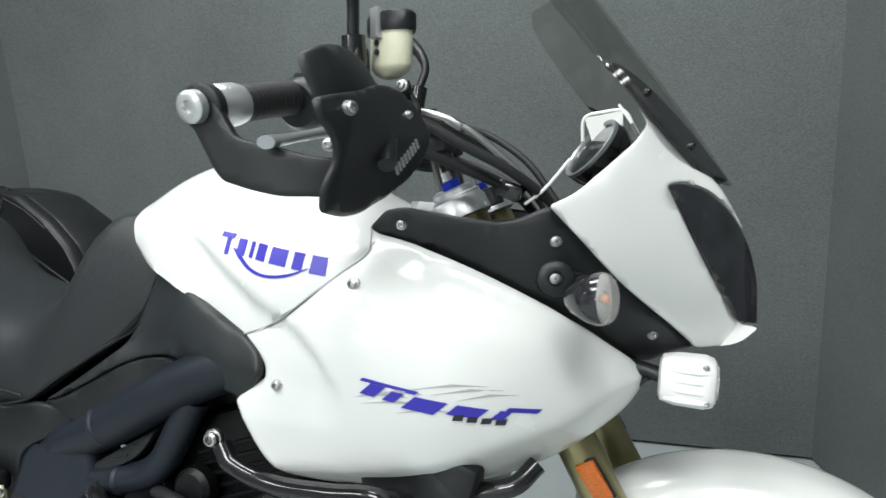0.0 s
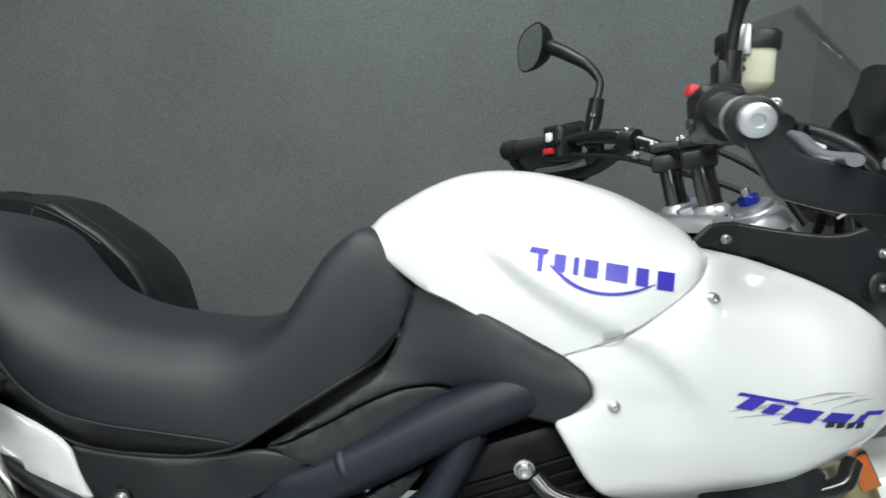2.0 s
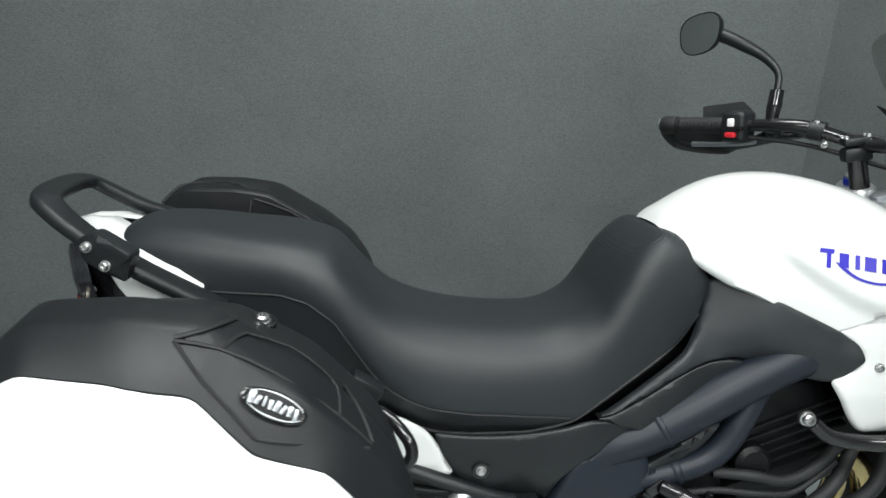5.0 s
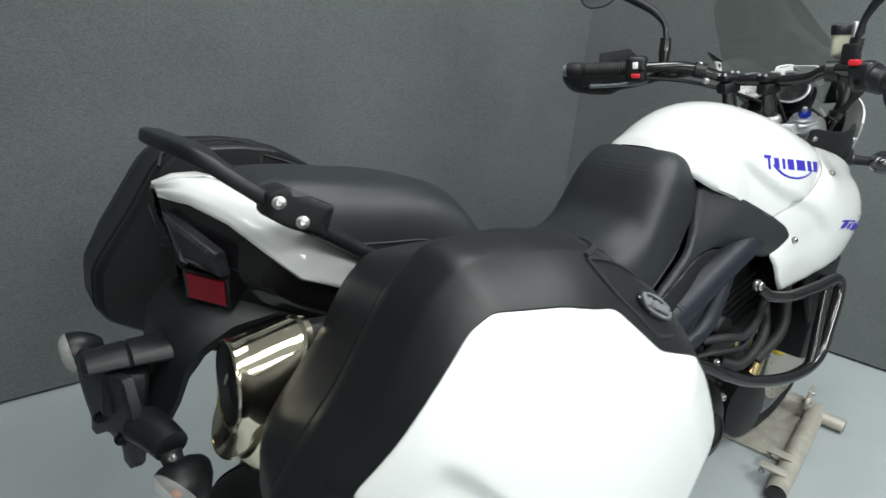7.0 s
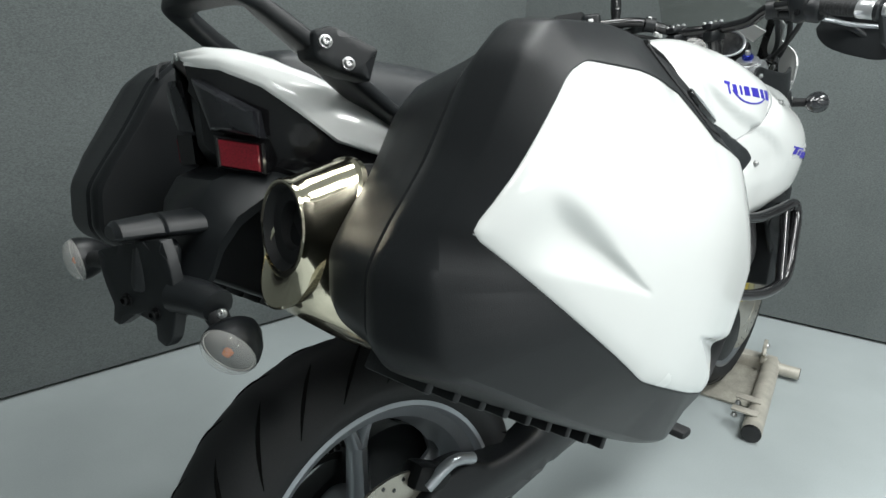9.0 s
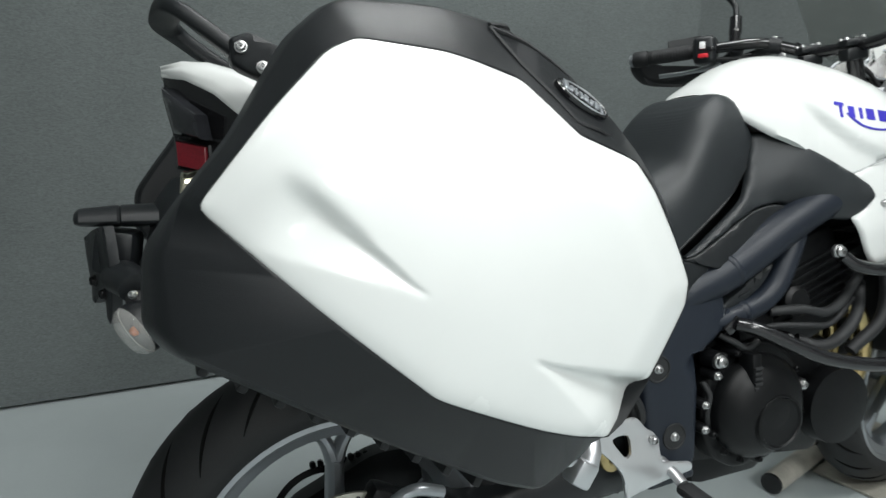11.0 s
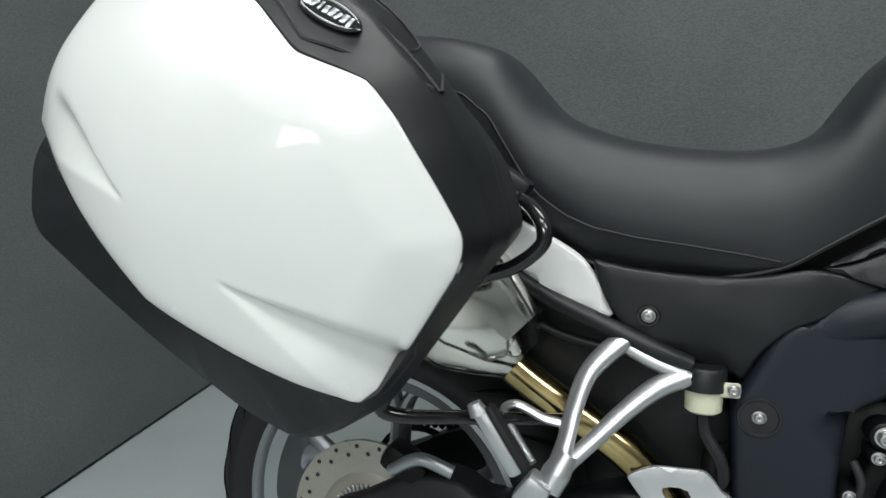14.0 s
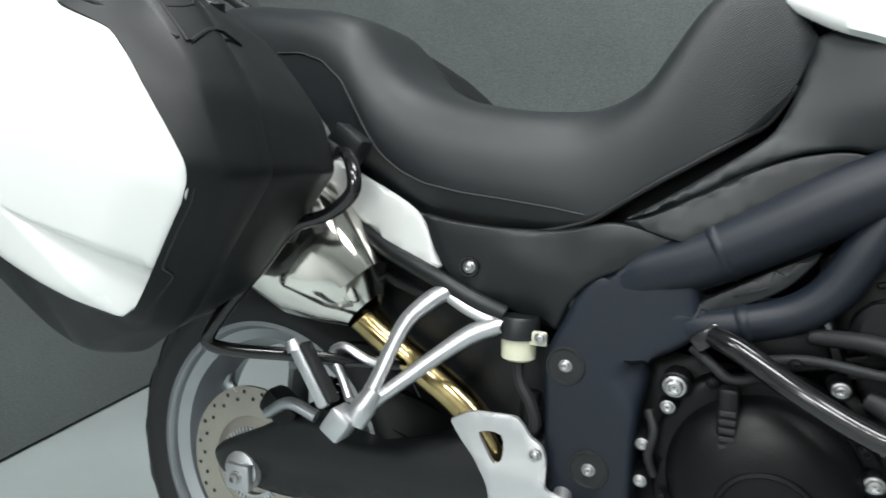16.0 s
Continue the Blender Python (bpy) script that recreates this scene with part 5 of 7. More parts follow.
part("crash_bar_mount", box((0.035, 0.01, 0.02), pose(0.705, -0.138, 0.592, 0, -40, 0), 0.004), GLOSS, bike)

# ---------------------------------------------------------------- swingarm, chain, rear caliper
SWING = [(0.000, 0.330), (0.060, 0.362), (0.136, 0.398), (0.195, 0.399), (0.233, 0.382), (0.322, 0.388), (0.403, 0.417), (0.52, 0.440), (0.60, 0.42), (0.60, 0.34), (0.45, 0.325), (0.32, 0.300), (0.15, 0.270), (0.04, 0.275), (0.0, 0.290)]
part("swingarm", panel(SWING, lambda x, z: -0.118 - 0.012 * math.exp(-((z - 0.35 - 0.08 * (x - 0.2)) / 0.03) ** 2), 0.05, 0.018, 0.010), MATT, bike, "dark swingarm", 60)
part("swingarm", panel(SWING, lambda x, z: -0.118, 0.05, 0.025, 0.010, mirror=True), MATT, bike, "dark swingarm", 60)
part("swingarm_bridge", box((0.10, 0.20, 0.06), pose(0.46, 0, 0.37), 0.02), MATT, bike)
part("axle_block", box((0.045, 0.014, 0.042), pose(0.060, -0.137, 0.298), 0.004), ALLOY, bike, "alloy axle adjuster block")
bolt(bike, (0.060, -0.145, 0.298), R_, 0.010)
part("rear_caliper", box((0.07, 0.045, 0.042), pose(0.115, -0.098, 0.405, 0, 30, 0), 0.012), DARK, bike, "dark rear brake caliper")
part("torque_arm", tube([(0.10, -0.118, 0.40), (0.145, -0.125, 0.425), (0.19, -0.12, 0.41)], 0.0095, 10), SILVER, bike, "cast brake torque arm")
bm = bmesh.new()
lathe([(0.088, 0.075), (0.094, 0.085), (0.10, 0.075)], (REAR_AX[0], 0, REAR_AX[2]), (0, 1, 0), 40, bm, caps=False)
for a, b in (((0.045, 0.392), (0.62, 0.40)), ((0.045, 0.222), (0.62, 0.34))):
    for i in range(46):
        k = i / 45
        box((0.010, 0.014, 0.012), pose(a[0] + (b[0] - a[0]) * k, 0.094, a[1] + (b[1] - a[1]) * k), 0.003, bm, 1)
part("chain", bm, DARK, bike, "dark drive chain and sprocket")
# hugger over the rear tyre
rings = []
for a in np.linspace(math.radians(28), math.radians(78), 12):
    rings.append([(REAR_AX[0] + r * math.cos(a), y, REAR_AX[2] + r * math.sin(a)) for r, y in ((0.325, -0.09), (0.335, -0.06), (0.338, 0.0), (0.335, 0.06), (0.325, 0.09), (0.322, 0.09), (0.331, 0.0), (0.322, -0.09))])
part("hugger", loft(rings), MATT, bike, "black rear tyre hugger")

# ---------------------------------------------------------------- exhaust
def oval(c, d, a, b, n=28, twist=0.0):
    """Ring round point c, square to d: half height a, half width b, slightly triangular."""
    d = Vector(d).normalized()
    side = Vector((0, 1, 0))
    up = side.cross(d).normalized()
    up = up if up.z > 0 else -up
    out = []
    for t in np.linspace(0, 2 * math.pi, n, endpoint=False):
        k = 1 + 0.07 * math.cos(3 * (t - math.pi / 2))
        out.append(Vector(c) + up * (a * k * math.sin(t + twist)) + side * (b * k * math.cos(t + twist)))
    return out


axis = (0.80, 0.33, -0.43)
ringc, slant, rim_up = Vector((-0.088, -0.198, 0.836)), Vector((-0.040, 0.002, 0.004)), Vector((0.52, -0.19, 0.83)).normalized()
rim_side = Vector(axis).normalized().cross(rim_up)
mouth = Vector((-0.117, -0.192, 0.846))


def mouth_ring(k, a, n=40, back=0.0):
    """Between the band (k = 0) and the round mouth of radius a (k = 1)."""
    sgn = 1 if rim_side.y > 0 else -1
    far = [mouth + Vector((0.09, -0.16, 0.98)) * (1.1 * a * math.sin(t)) + Vector((0.05, 0.99, 0.10)) * (sgn * a * math.cos(t)) + Vector((back, 0, 0)) for t in np.linspace(0, 2 * math.pi, n, endpoint=False)]
    return [p.lerp(q, k) for p, q in zip(rim_ring(0.02, 0.088, 0.043, n), far)]


def rim_ring(k, a, c, n=40):
    """Oblique ring of the end cone: k runs from the band (0) to the outlet (1)."""
    return [ringc + slant * (k * 1.1) + rim_up * (a * math.sin(t)) + rim_side * (c * math.cos(t)) for t in np.linspace(0, 2 * math.pi, n, endpoint=False)]


part("silencer_sleeve", loft([rim_ring(-0.1, 0.082, 0.040), rim_ring(-0.9, 0.082, 0.044), rim_ring(-2.6, 0.082, 0.052), oval((0.14, -0.150, 0.698), axis, 0.076, 0.056, 40)]), DARK, bike, "dark silencer sleeve")
part("silencer_band", loft([rim_ring(-0.22, 0.084, 0.040), rim_ring(-0.18, 0.090, 0.045), rim_ring(-0.02, 0.091, 0.046), rim_ring(0.04, 0.088, 0.043)], caps=False), TINTED, bike, "polished steel silencer band", 30)
part("silencer_cone", loft([mouth_ring(k, a) for k, a in ((0.0, 0.047), (0.35, 0.047), (0.75, 0.047), (0.93, 0.047), (0.98, 0.0485), (1.02, 0.0475), (1.02, 0.0445), (1.0, 0.0425))], caps=False), TINTED, bike, "polished steel silencer end cone", 50)
part("silencer_bore", loft([mouth_ring(1.0, r, back=b) for r, b in ((0.0425, 0.0), (0.038, 0.010), (0.025, 0.012), (0.023, 0.026), (0.001, 0.026))], caps=False), RUBBER, bike, "black outlet bore", 40)
part("silencer_shield", loft([oval((0.095, -0.155, 0.722), axis, 0.086, 0.066, 26), oval((0.165, -0.155, 0.680), axis, 0.090, 0.072, 26), oval((0.228, -0.152, 0.640), axis, 0.084, 0.068, 26), oval((0.268, -0.144, 0.604), (0.3, 0.05, -0.28), 0.060, 0.050, 26), oval((0.284, -0.135, 0.580), (0.3, 0, -0.25), 0.032, 0.030, 26)], caps=False), CHROME, bike, "polished steel silencer shield", 26)
part("shield_fin", panel([(0.165, 0.735), (0.205, 0.728), (0.262, 0.705), (0.290, 0.62), (0.296, 0.600), (0.280, 0.598), (0.245, 0.690), (0.175, 0.715)], lambda x, z: -0.192 + 0.25 * abs(x - 0.24), 0.006, 0.012, 0.003), CHROME, bike, "polished shield edge")
part("lower_shield", loft([oval(c, (0.80, 0.33, -0.43), r, 0.85 * r) for c, r in (((-0.098, -0.194, 0.806), 0.050), ((-0.088, -0.190, 0.798), 0.060), ((-0.03, -0.180, 0.752), 0.062), ((0.06, -0.165, 0.690), 0.062))]), TINTED, bike, "polished steel silencer body")
bolt(bike, (-0.085, -0.238, 0.762), (-0.2, -1, -0.1), 0.006)
part("shield_clamp", lathe([(0, 0.012), (0.012, 0.012), (0.014, 0.009)], (0.262, -0.222, 0.722), (0, -1, 0.1), 18), STEEL, bike, "round steel clamp")
bolt(bike, (0.262, -0.236, 0.722), (0, -1, 0.1), 0.007)
part("exhaust_pipe", tube([(0.235, -0.128, 0.605), (0.285, -0.125, 0.560), (0.35, -0.122, 0.515), (0.418, -0.120, 0.468), (0.462, -0.118, 0.415), (0.482, -0.100, 0.37), (0.53, -0.07, 0.34)], 0.0225, 18), BRASS, bike, "heat-tinted steel exhaust pipe")

# ---------------------------------------------------------------- subframe, pannier rails, footrests
part("subframe_tube", tube([(0.22, -0.118, 0.735), (0.30, -0.134, 0.676), (0.40, -0.150, 0.633), (0.45, -0.151, 0.610), (0.482, -0.145, 0.596)], 0.0115, 14), MATT, bike, "black subframe tube")
part("subframe_tube", tube([(0.25, -0.112, 0.668), (0.30, -0.116, 0.630), (0.345, -0.118, 0.612), (0.42, -0.120, 0.598)], 0.007, 10), MATT, bike, "black subframe tube")
part("inner_fender", panel([(0.10, 0.72), (0.25, 0.72), (0.40, 0.62), (0.52, 0.55), (0.53, 0.42), (0.40, 0.44), (0.25, 0.56), (0.12, 0.66)], lambda x, z: -0.085, 0.17, 0.03, 0.01), MATT, bike, "black inner mudguard")
part("pannier_rail", tube([(0.262, -0.175, 0.792), (0.30, -0.205, 0.790), (0.330, -0.235, 0.766), (0.333, -0.242, 0.742), (0.303, -0.248, 0.716), (0.262, -0.258, 0.700), (0.225, -0.275, 0.650), (0.188, -0.302, 0.588), (0.177, -0.308, 0.560),
                           (0.197, -0.296, 0.550), (0.25, -0.25, 0.540), (0.31, -0.19, 0.525), (0.34, -0.15, 0.515)], 0.0085, 12), GLOSS, bike, "black tubular pannier rail")
part("rail_bracket", box((0.05, 0.03, 0.04), pose(0.275, -0.165, 0.806, 0, 35, 0), 0.006), MATT, bike, "black rail bracket")


def hanger(s, parent):
    bm = tube([(0.408, s * 0.150, 0.620), (0.394, s * 0.164, 0.609), (0.374, s * 0.185, 0.585), (0.363, s * 0.207, 0.549), (0.358, s * 0.228, 0.518), (0.351, s * 0.247, 0.488)], [0.0155, 0.0155, 0.0130, 0.0115, 0.0115, 0.0135], 14, flat=0.75)
    tube([(0.477, s * 0.150, 0.584), (0.448, s * 0.163, 0.571), (0.416, s * 0.185, 0.546), (0.388, s * 0.211, 0.520), (0.366, s * 0.232, 0.500), (0.351, s * 0.247, 0.486)], [0.0160, 0.0160, 0.0135, 0.0120, 0.0115, 0.0135], 14, bm, flat=0.75)
    tube([(0.402, s * 0.150, 0.622), (0.440, s * 0.152, 0.600), (0.482, s * 0.150, 0.583)], 0.0115, 10, bm, flat=0.8)
    tube([(0.362, s * 0.238, 0.508), (0.352, s * 0.247, 0.488), (0.344, s * 0.254, 0.470)], [0.012, 0.017, 0.015], 14, bm, flat=0.9)
    part("footrest_hanger", bm, ALLOY, parent, "cast aluminium pillion footrest hanger", 50)
    part("footrest_block", box((0.030, 0.030, 0.036), pose(0.330, s * 0.260, 0.470, 0, 35, 0), 0.005), ALLOY, parent, "aluminium footrest pivot block")
    bm = box((0.017, 0.014, 0.085), pose(0.292, s * 0.266, 0.524, 0, -32, 0), 0.005)
    tube([(0.272, s * 0.266, 0.552), (0.266, s * 0.267, 0.564)], [0.011, 0.008], 12, bm, n=0)
    part("pillion_peg", bm, ALLOY, parent, "folded aluminium pillion peg")
    part("peg_rubber", box((0.010, 0.018, 0.080), pose(0.302, s * 0.262, 0.528, 0, -32, 0), 0.004), RUBBER, parent, "black peg rubber")
    part("peg_link", tube([(0.350, s * 0.205, 0.530), (0.330, s * 0.206, 0.534), (0.298, s * 0.208, 0.548), (0.284, s * 0.210, 0.540), (0.300, s * 0.215, 0.512), (0.322, s * 0.23, 0.488)], 0.0075, 10, flat=0.7), ALLOY, parent, "bent aluminium peg link")
    bolt(parent, (0.356, s * 0.256, 0.489), (0, s, 0), 0.006)


hanger(-1, bike)
HEEL = [(0.415, 0.455), (0.432, 0.465), (0.445, 0.471), (0.502, 0.473), (0.512, 0.462), (0.519, 0.451), (0.534, 0.442), (0.540, 0.428), (0.541, 0.392), (0.600, 0.380), (0.600, 0.366), (0.520, 0.356), (0.474, 0.345), (0.470, 0.385), (0.452, 0.412), (0.430, 0.434)]
part("heel_plate", panel(rounded(HEEL, 0.006), lambda x, z: -0.152 - 0.010 * float(H_(z, [0.40, 0.47], [1, 0])) ** 2, 0.006, 0.012, 0.002, 0, hole=[(0.456, 0.446), (0.484, 0.447), (0.487, 0.419), (0.478, 0.412), (0.466, 0.426)]), ALU_PLATE, bike, "silver heel plate with a triangular opening")
bolt(bike, (0.528, -0.160, 0.432), R_, 0.007)
part("peg_bracket", tube([(0.555, -0.13, 0.385), (0.560, -0.165, 0.372), (0.560, -0.185, 0.362)], [0.011, 0.010, 0.010], 12, flat=0.8), ALLOY, bike, "aluminium footpeg bracket")
part("rider_peg", box((0.030, 0.085, 0.016), pose(0.562, -0.225, 0.352, 6, 0, 0), 0.006), RUBBER, bike, "black rubber rider footpeg")
part("master_cylinder", tube([(0.512, -0.125, 0.50), (0.508, -0.13, 0.45), (0.512, -0.13, 0.40)], 0.012, 12), DARK, bike)

# rear brake fluid reservoir
part("reservoir_cap", lathe([(0.0, 0.0245), (0.024, 0.0245), (0.027, 0.022), (0.027, 0.0)], (0.497, -0.136, 0.568), (0.02, 0, 1), 26, caps=False), MATT, bike, "black reservoir cap")
part("reservoir", lathe([(0.0, 0.0), (0.0, 0.016), (0.003, 0.020), (0.030, 0.021), (0.030, 0.0)], (0.497, -0.136, 0.540), (0.02, 0, 1), 26), CREAM, bike, "cream translucent fluid reservoir")
part("reservoir_lug", box((0.024, 0.006, 0.018), pose(0.523, -0.146, 0.571), 0.003), CREAM, bike)
bolt(bike, (0.528, -0.150, 0.572), R_, 0.007)
part("brake_hose", tube([(0.497, -0.136, 0.540), (0.500, -0.138, 0.515), (0.516, -0.140, 0.485), (0.520, -0.138, 0.460), (0.505, -0.132, 0.440)], 0.0075, 8), RUBBER, bike, "black fluid hose")

# ---------------------------------------------------------------- tail: core, lights, plate holder, signals, grab rails
core = []
for x, w, a, b in ((0.12, 0.105, 0.80, 0.90), (0.02, 0.095, 0.855, 0.93), (-0.05, 0.060, 0.880, 0.975), (-0.09, 0.028, 0.90, 1.005), (-0.110, 0.010, 0.93, 1.012)):
    core.append([(x, y * w, z) for y, z in ((-1, a), (-1, b), (-0.6, b + 0.004), (0.6, b + 0.004), (1, b), (1, a))])
part("tail_core", loft(core), MATT, bike, "black tail section")
for sg in (1, -1):
    # smoked lamp lens, a four-cornered pillow in the rear of the flank
    q = [np.array(p) for p in ((-0.122, -0.034, 1.009), (-0.088, -0.104, 0.968), (-0.084, -0.100, 0.938), (-0.112, -0.045, 0.948))]
    mid = sum(q) / 4
    out = np.array((-0.86, -0.48, 0.10))
    rings = [[mid + (p - mid) * k + out * h for p in (q[0], (q[0] + q[1]) / 2, q[1], (q[1] + q[2]) / 2, q[2], (q[2] + q[3]) / 2, q[3], (q[3] + q[0]) / 2)] for k, h in ((1.05, -0.012), (1.04, 0.0), (1.0, 0.004), (0.8, 0.008), (0.4, 0.010))]
    part("rear_light", loft([[(p[0], sg * p[1], p[2]) for p in r] for r in rings]), DARKLENS, bike, "smoked rear light lens", 30)
    # red reflector in a black frame
    q = [np.array(p) for p in ((-0.113, -0.060, 0.938), (-0.080, -0.091, 0.928), (-0.081, -0.091, 0.897), (-0.113, -0.060, 0.907))]
    mid = sum(q) / 4
    out = np.array((-0.68, -0.72, 0.0))
    for nm, mat, lab, rows in (("rear_reflector", REFLECT, "red rear reflector", ((1.0, -0.004), (1.0, 0.003), (0.94, 0.004))), ("reflector_frame", GLOSS, "black reflector frame", ((1.25, -0.02), (1.25, -0.001), (1.12, 0.001), (1.02, 0.0)))):
        part(nm, loft([[(p[0], sg * p[1], p[2]) for p in (mid + (p - mid) * k + out * h for p in q)] for k, h in rows]), mat, bike, lab, 30)
arm = []
for x, w, z, h in ((0.04, 0.10, 0.880, 0.016), (-0.03, 0.098, 0.884, 0.018), (-0.085, 0.094, 0.880, 0.022), (-0.125, 0.088, 0.862, 0.028), (-0.146, 0.082, 0.835, 0.028), (-0.156, 0.076, 0.800, 0.024), (-0.168, 0.070, 0.770, 0.020), (-0.190, 0.060, 0.745, 0.014)):
    arm.append([(x + h * 0.9 * p, w * q, z + h * r) for p, q, r in ((0, -0.62, 1), (0, 0.62, 1), (0.2, 0.85, 0.5), (0.4, 1, -0.5), (0.6, 0.9, -1), (0.6, -0.9, -1), (0.4, -1, -0.5), (0.2, -0.85, 0.5))])
part("plate_holder", loft(arm), MATT, bike, "black plastic number plate holder", 30)
# plate lamp housing that points to the rear, with a cap joint
rings = []
for x, w, h in ((-0.130, 0.030, 0.022), (-0.185, 0.028, 0.020), (-0.187, 0.026, 0.018), (-0.190, 0.028, 0.020), (-0.232, 0.025, 0.016), (-0.238, 0.019, 0.011)):
    rings.append([(x, -0.040 + w * math.cos(t), 0.838 + 0.05 * (x + 0.13) * -1 + h * (math.sin(t) if math.sin(t) > 0 else 0.45 * math.sin(t))) for t in np.linspace(0, 2 * math.pi, 22, endpoint=False)])
part("plate_light", loft(rings), MATT, bike, "black plate light housing", 35)
# bracket plate for the number plate, with two prongs
BRACKET = [(0.022, 0.818), (-0.040, 0.832), (-0.092, 0.838), (-0.102, 0.800), (-0.100, 0.756), (-0.086, 0.722), (-0.073, 0.711), (-0.060, 0.718), (-0.062, 0.737), (-0.030, 0.746), (0.004, 0.727), (0.015, 0.731), (0.008, 0.752), (0.020, 0.785)]
bm = panel(rounded(BRACKET, 0.003), lambda u, z: 0.0, 0.012, 0.014, 0.0015, 0)
for v in bm.verts:
    u, t, z = v.co
    v.co = (-0.226 - 0.30 * (u + 0.02) + t, u, z)
part("plate_bracket", bm, MATT, bike, "black number plate bracket with two prongs", 35)
for y, z in ((-0.020, 0.762), (-0.066, 0.750)):
    bolt(bike, (-0.227 - 0.30 * (y + 0.02), y, z), (-1, -0.3, 0.0), 0.0075, DARK, "dark bolt")
part("bracket_stay", box((0.05, 0.05, 0.06), pose(-0.195, -0.035, 0.800, 0, 10, -15), 0.010), MATT, bike, "black bracket stay")
part("indicator_mount", tube([(-0.190, -0.085, 0.772), (-0.180, -0.115, 0.770), (-0.172, -0.140, 0.764)], [0.024, 0.022, 0.020], 14, flat=0.9), MATT, bike, "black indicator mount")


def signal(name, base, tip, aim, size, parent, label, body=MATT):
    """Teardrop indicator on a stalk: black body, clear lens at the end that faces aim."""
    part(name + "_stalk", tube([base, (np.array(base) + np.array(tip)) / 2, tip], [0.013, 0.011, 0.012], 12), RUBBER, parent, "black rubber indicator stalk")
    aim = Vector(aim).normalized()
    prof = [(-1.15 * size, 0.25 * size), (-0.9 * size, 0.55 * size), (-0.4 * size, 0.88 * size), (0.0, 1.0 * size), (0.25 * size, 1.0 * size)]
    bm = lathe(prof, tip, aim, 24)
    o = part(name, bm, body, parent, label)
    part("reflector_bowl", lathe([(0.27 * size, 0.92 * size), (0.10 * size, 0.70 * size), (0.05 * size, 0.30 * size), (0.05 * size, 0.0)], tip, aim, 24, caps=False), LENS, o, "bright bowl behind the lens")
    part("bulb", lathe([(0.05 * size, 0.14 * size), (0.28 * size, 0.19 * size), (0.42 * size, 0.14 * size), (0.47 * size, 0.0)], tip, aim, 14, caps=False), AMBER, o, "amber bulb")
    part("lens", lathe([(0.25 * size, 0.99 * size), (0.42 * size, 0.95 * size), (0.62 * size, 0.75 * size), (0.72 * size, 0.4 * size), (0.75 * size, 0.0)], tip, aim, 24, caps=False), FROST, o, "clear indicator lens").visible_shadow = False
    return o


signal("rear_indicator", (-0.174, -0.135, 0.755), (-0.170, -0.158, 0.722), (-0.80, -0.42, -0.40), 0.032, bike, "black rear indicator with clear lens")
signal("rear_indicator", (-0.200, 0.030, 0.795), (-0.228, 0.140, 0.790), (-0.95, 0.0, -0.1), 0.029, bike, "black rear indicator with clear lens")
bolt(bike, (-0.176, -0.156, 0.760), (-0.6, -0.7, 0.3), 0.005)


def grab_rail():
    """One moulded loop round the tail, flat in section."""
    pts = [(0.100, -0.140, 0.928), (0.045, -0.146, 0.966), (0.0, -0.152, 0.999), (-0.045, -0.154, 1.037), (-0.075, -0.150, 1.064), (-0.098, -0.138, 1.086), (-0.107, -0.112, 1.093), (-0.113, -0.06, 1.096), (-0.114, -0.005, 1.097), (-0.104, 0.022, 1.092),
           (-0.075, 0.035, 1.070), (-0.040, 0.045, 1.046), (0.01, 0.07, 1.02)]
    line = curve(pts, 6)
    rings = []
    for i, p in enumerate(line):
        d = line[min(i + 1, len(line) - 1)] - line[max(i - 1, 0)]
        d /= np.linalg.norm(d)
        side = np.cross(d, (0.25, 0.0, 1.0))
        side /= np.linalg.norm(side)
        up = np.cross(side, d)
        half = float(H_(i, [10, 34], [0.025, 0.0175]))
        rings.append([p + half * side * math.copysign(abs(math.cos(t)) ** 0.5, math.cos(t)) + 0.0095 * up * math.copysign(abs(math.sin(t)) ** 0.5, math.sin(t)) for t in np.linspace(0, 2 * math.pi, 20, endpoint=False)])
    part("grab_rail", loft(rings), MATT, bike, "black moulded flat grab rail", 50)
    part("rail_mount", panel(rounded([(-0.051, 1.047), (-0.030, 1.053), (0.016, 1.026), (0.004, 0.990), (-0.033, 1.006), (-0.051, 1.020)], 0.005), lambda x, z: -0.186 - 0.33 * (x + 0.04), 0.035, 0.010, 0.004, 0), MATT, bike, "black grab rail mount")
    for at in ((-0.040, -0.188, 1.036), (-0.019, -0.195, 1.012)):
        bolt(bike, at, (-0.25, -1, 0.15), 0.0068)


grab_rail()


# ---------------------------------------------------------------- front end
def fork_at(y0, y1, z, x0):
    """Point on a raked leg at height z."""
    k = (1.0 - z) / (1.0 - 0.325)
    return (x0 + (1.492 - x0) * k, y0 + (y1 - y0) * k, z)


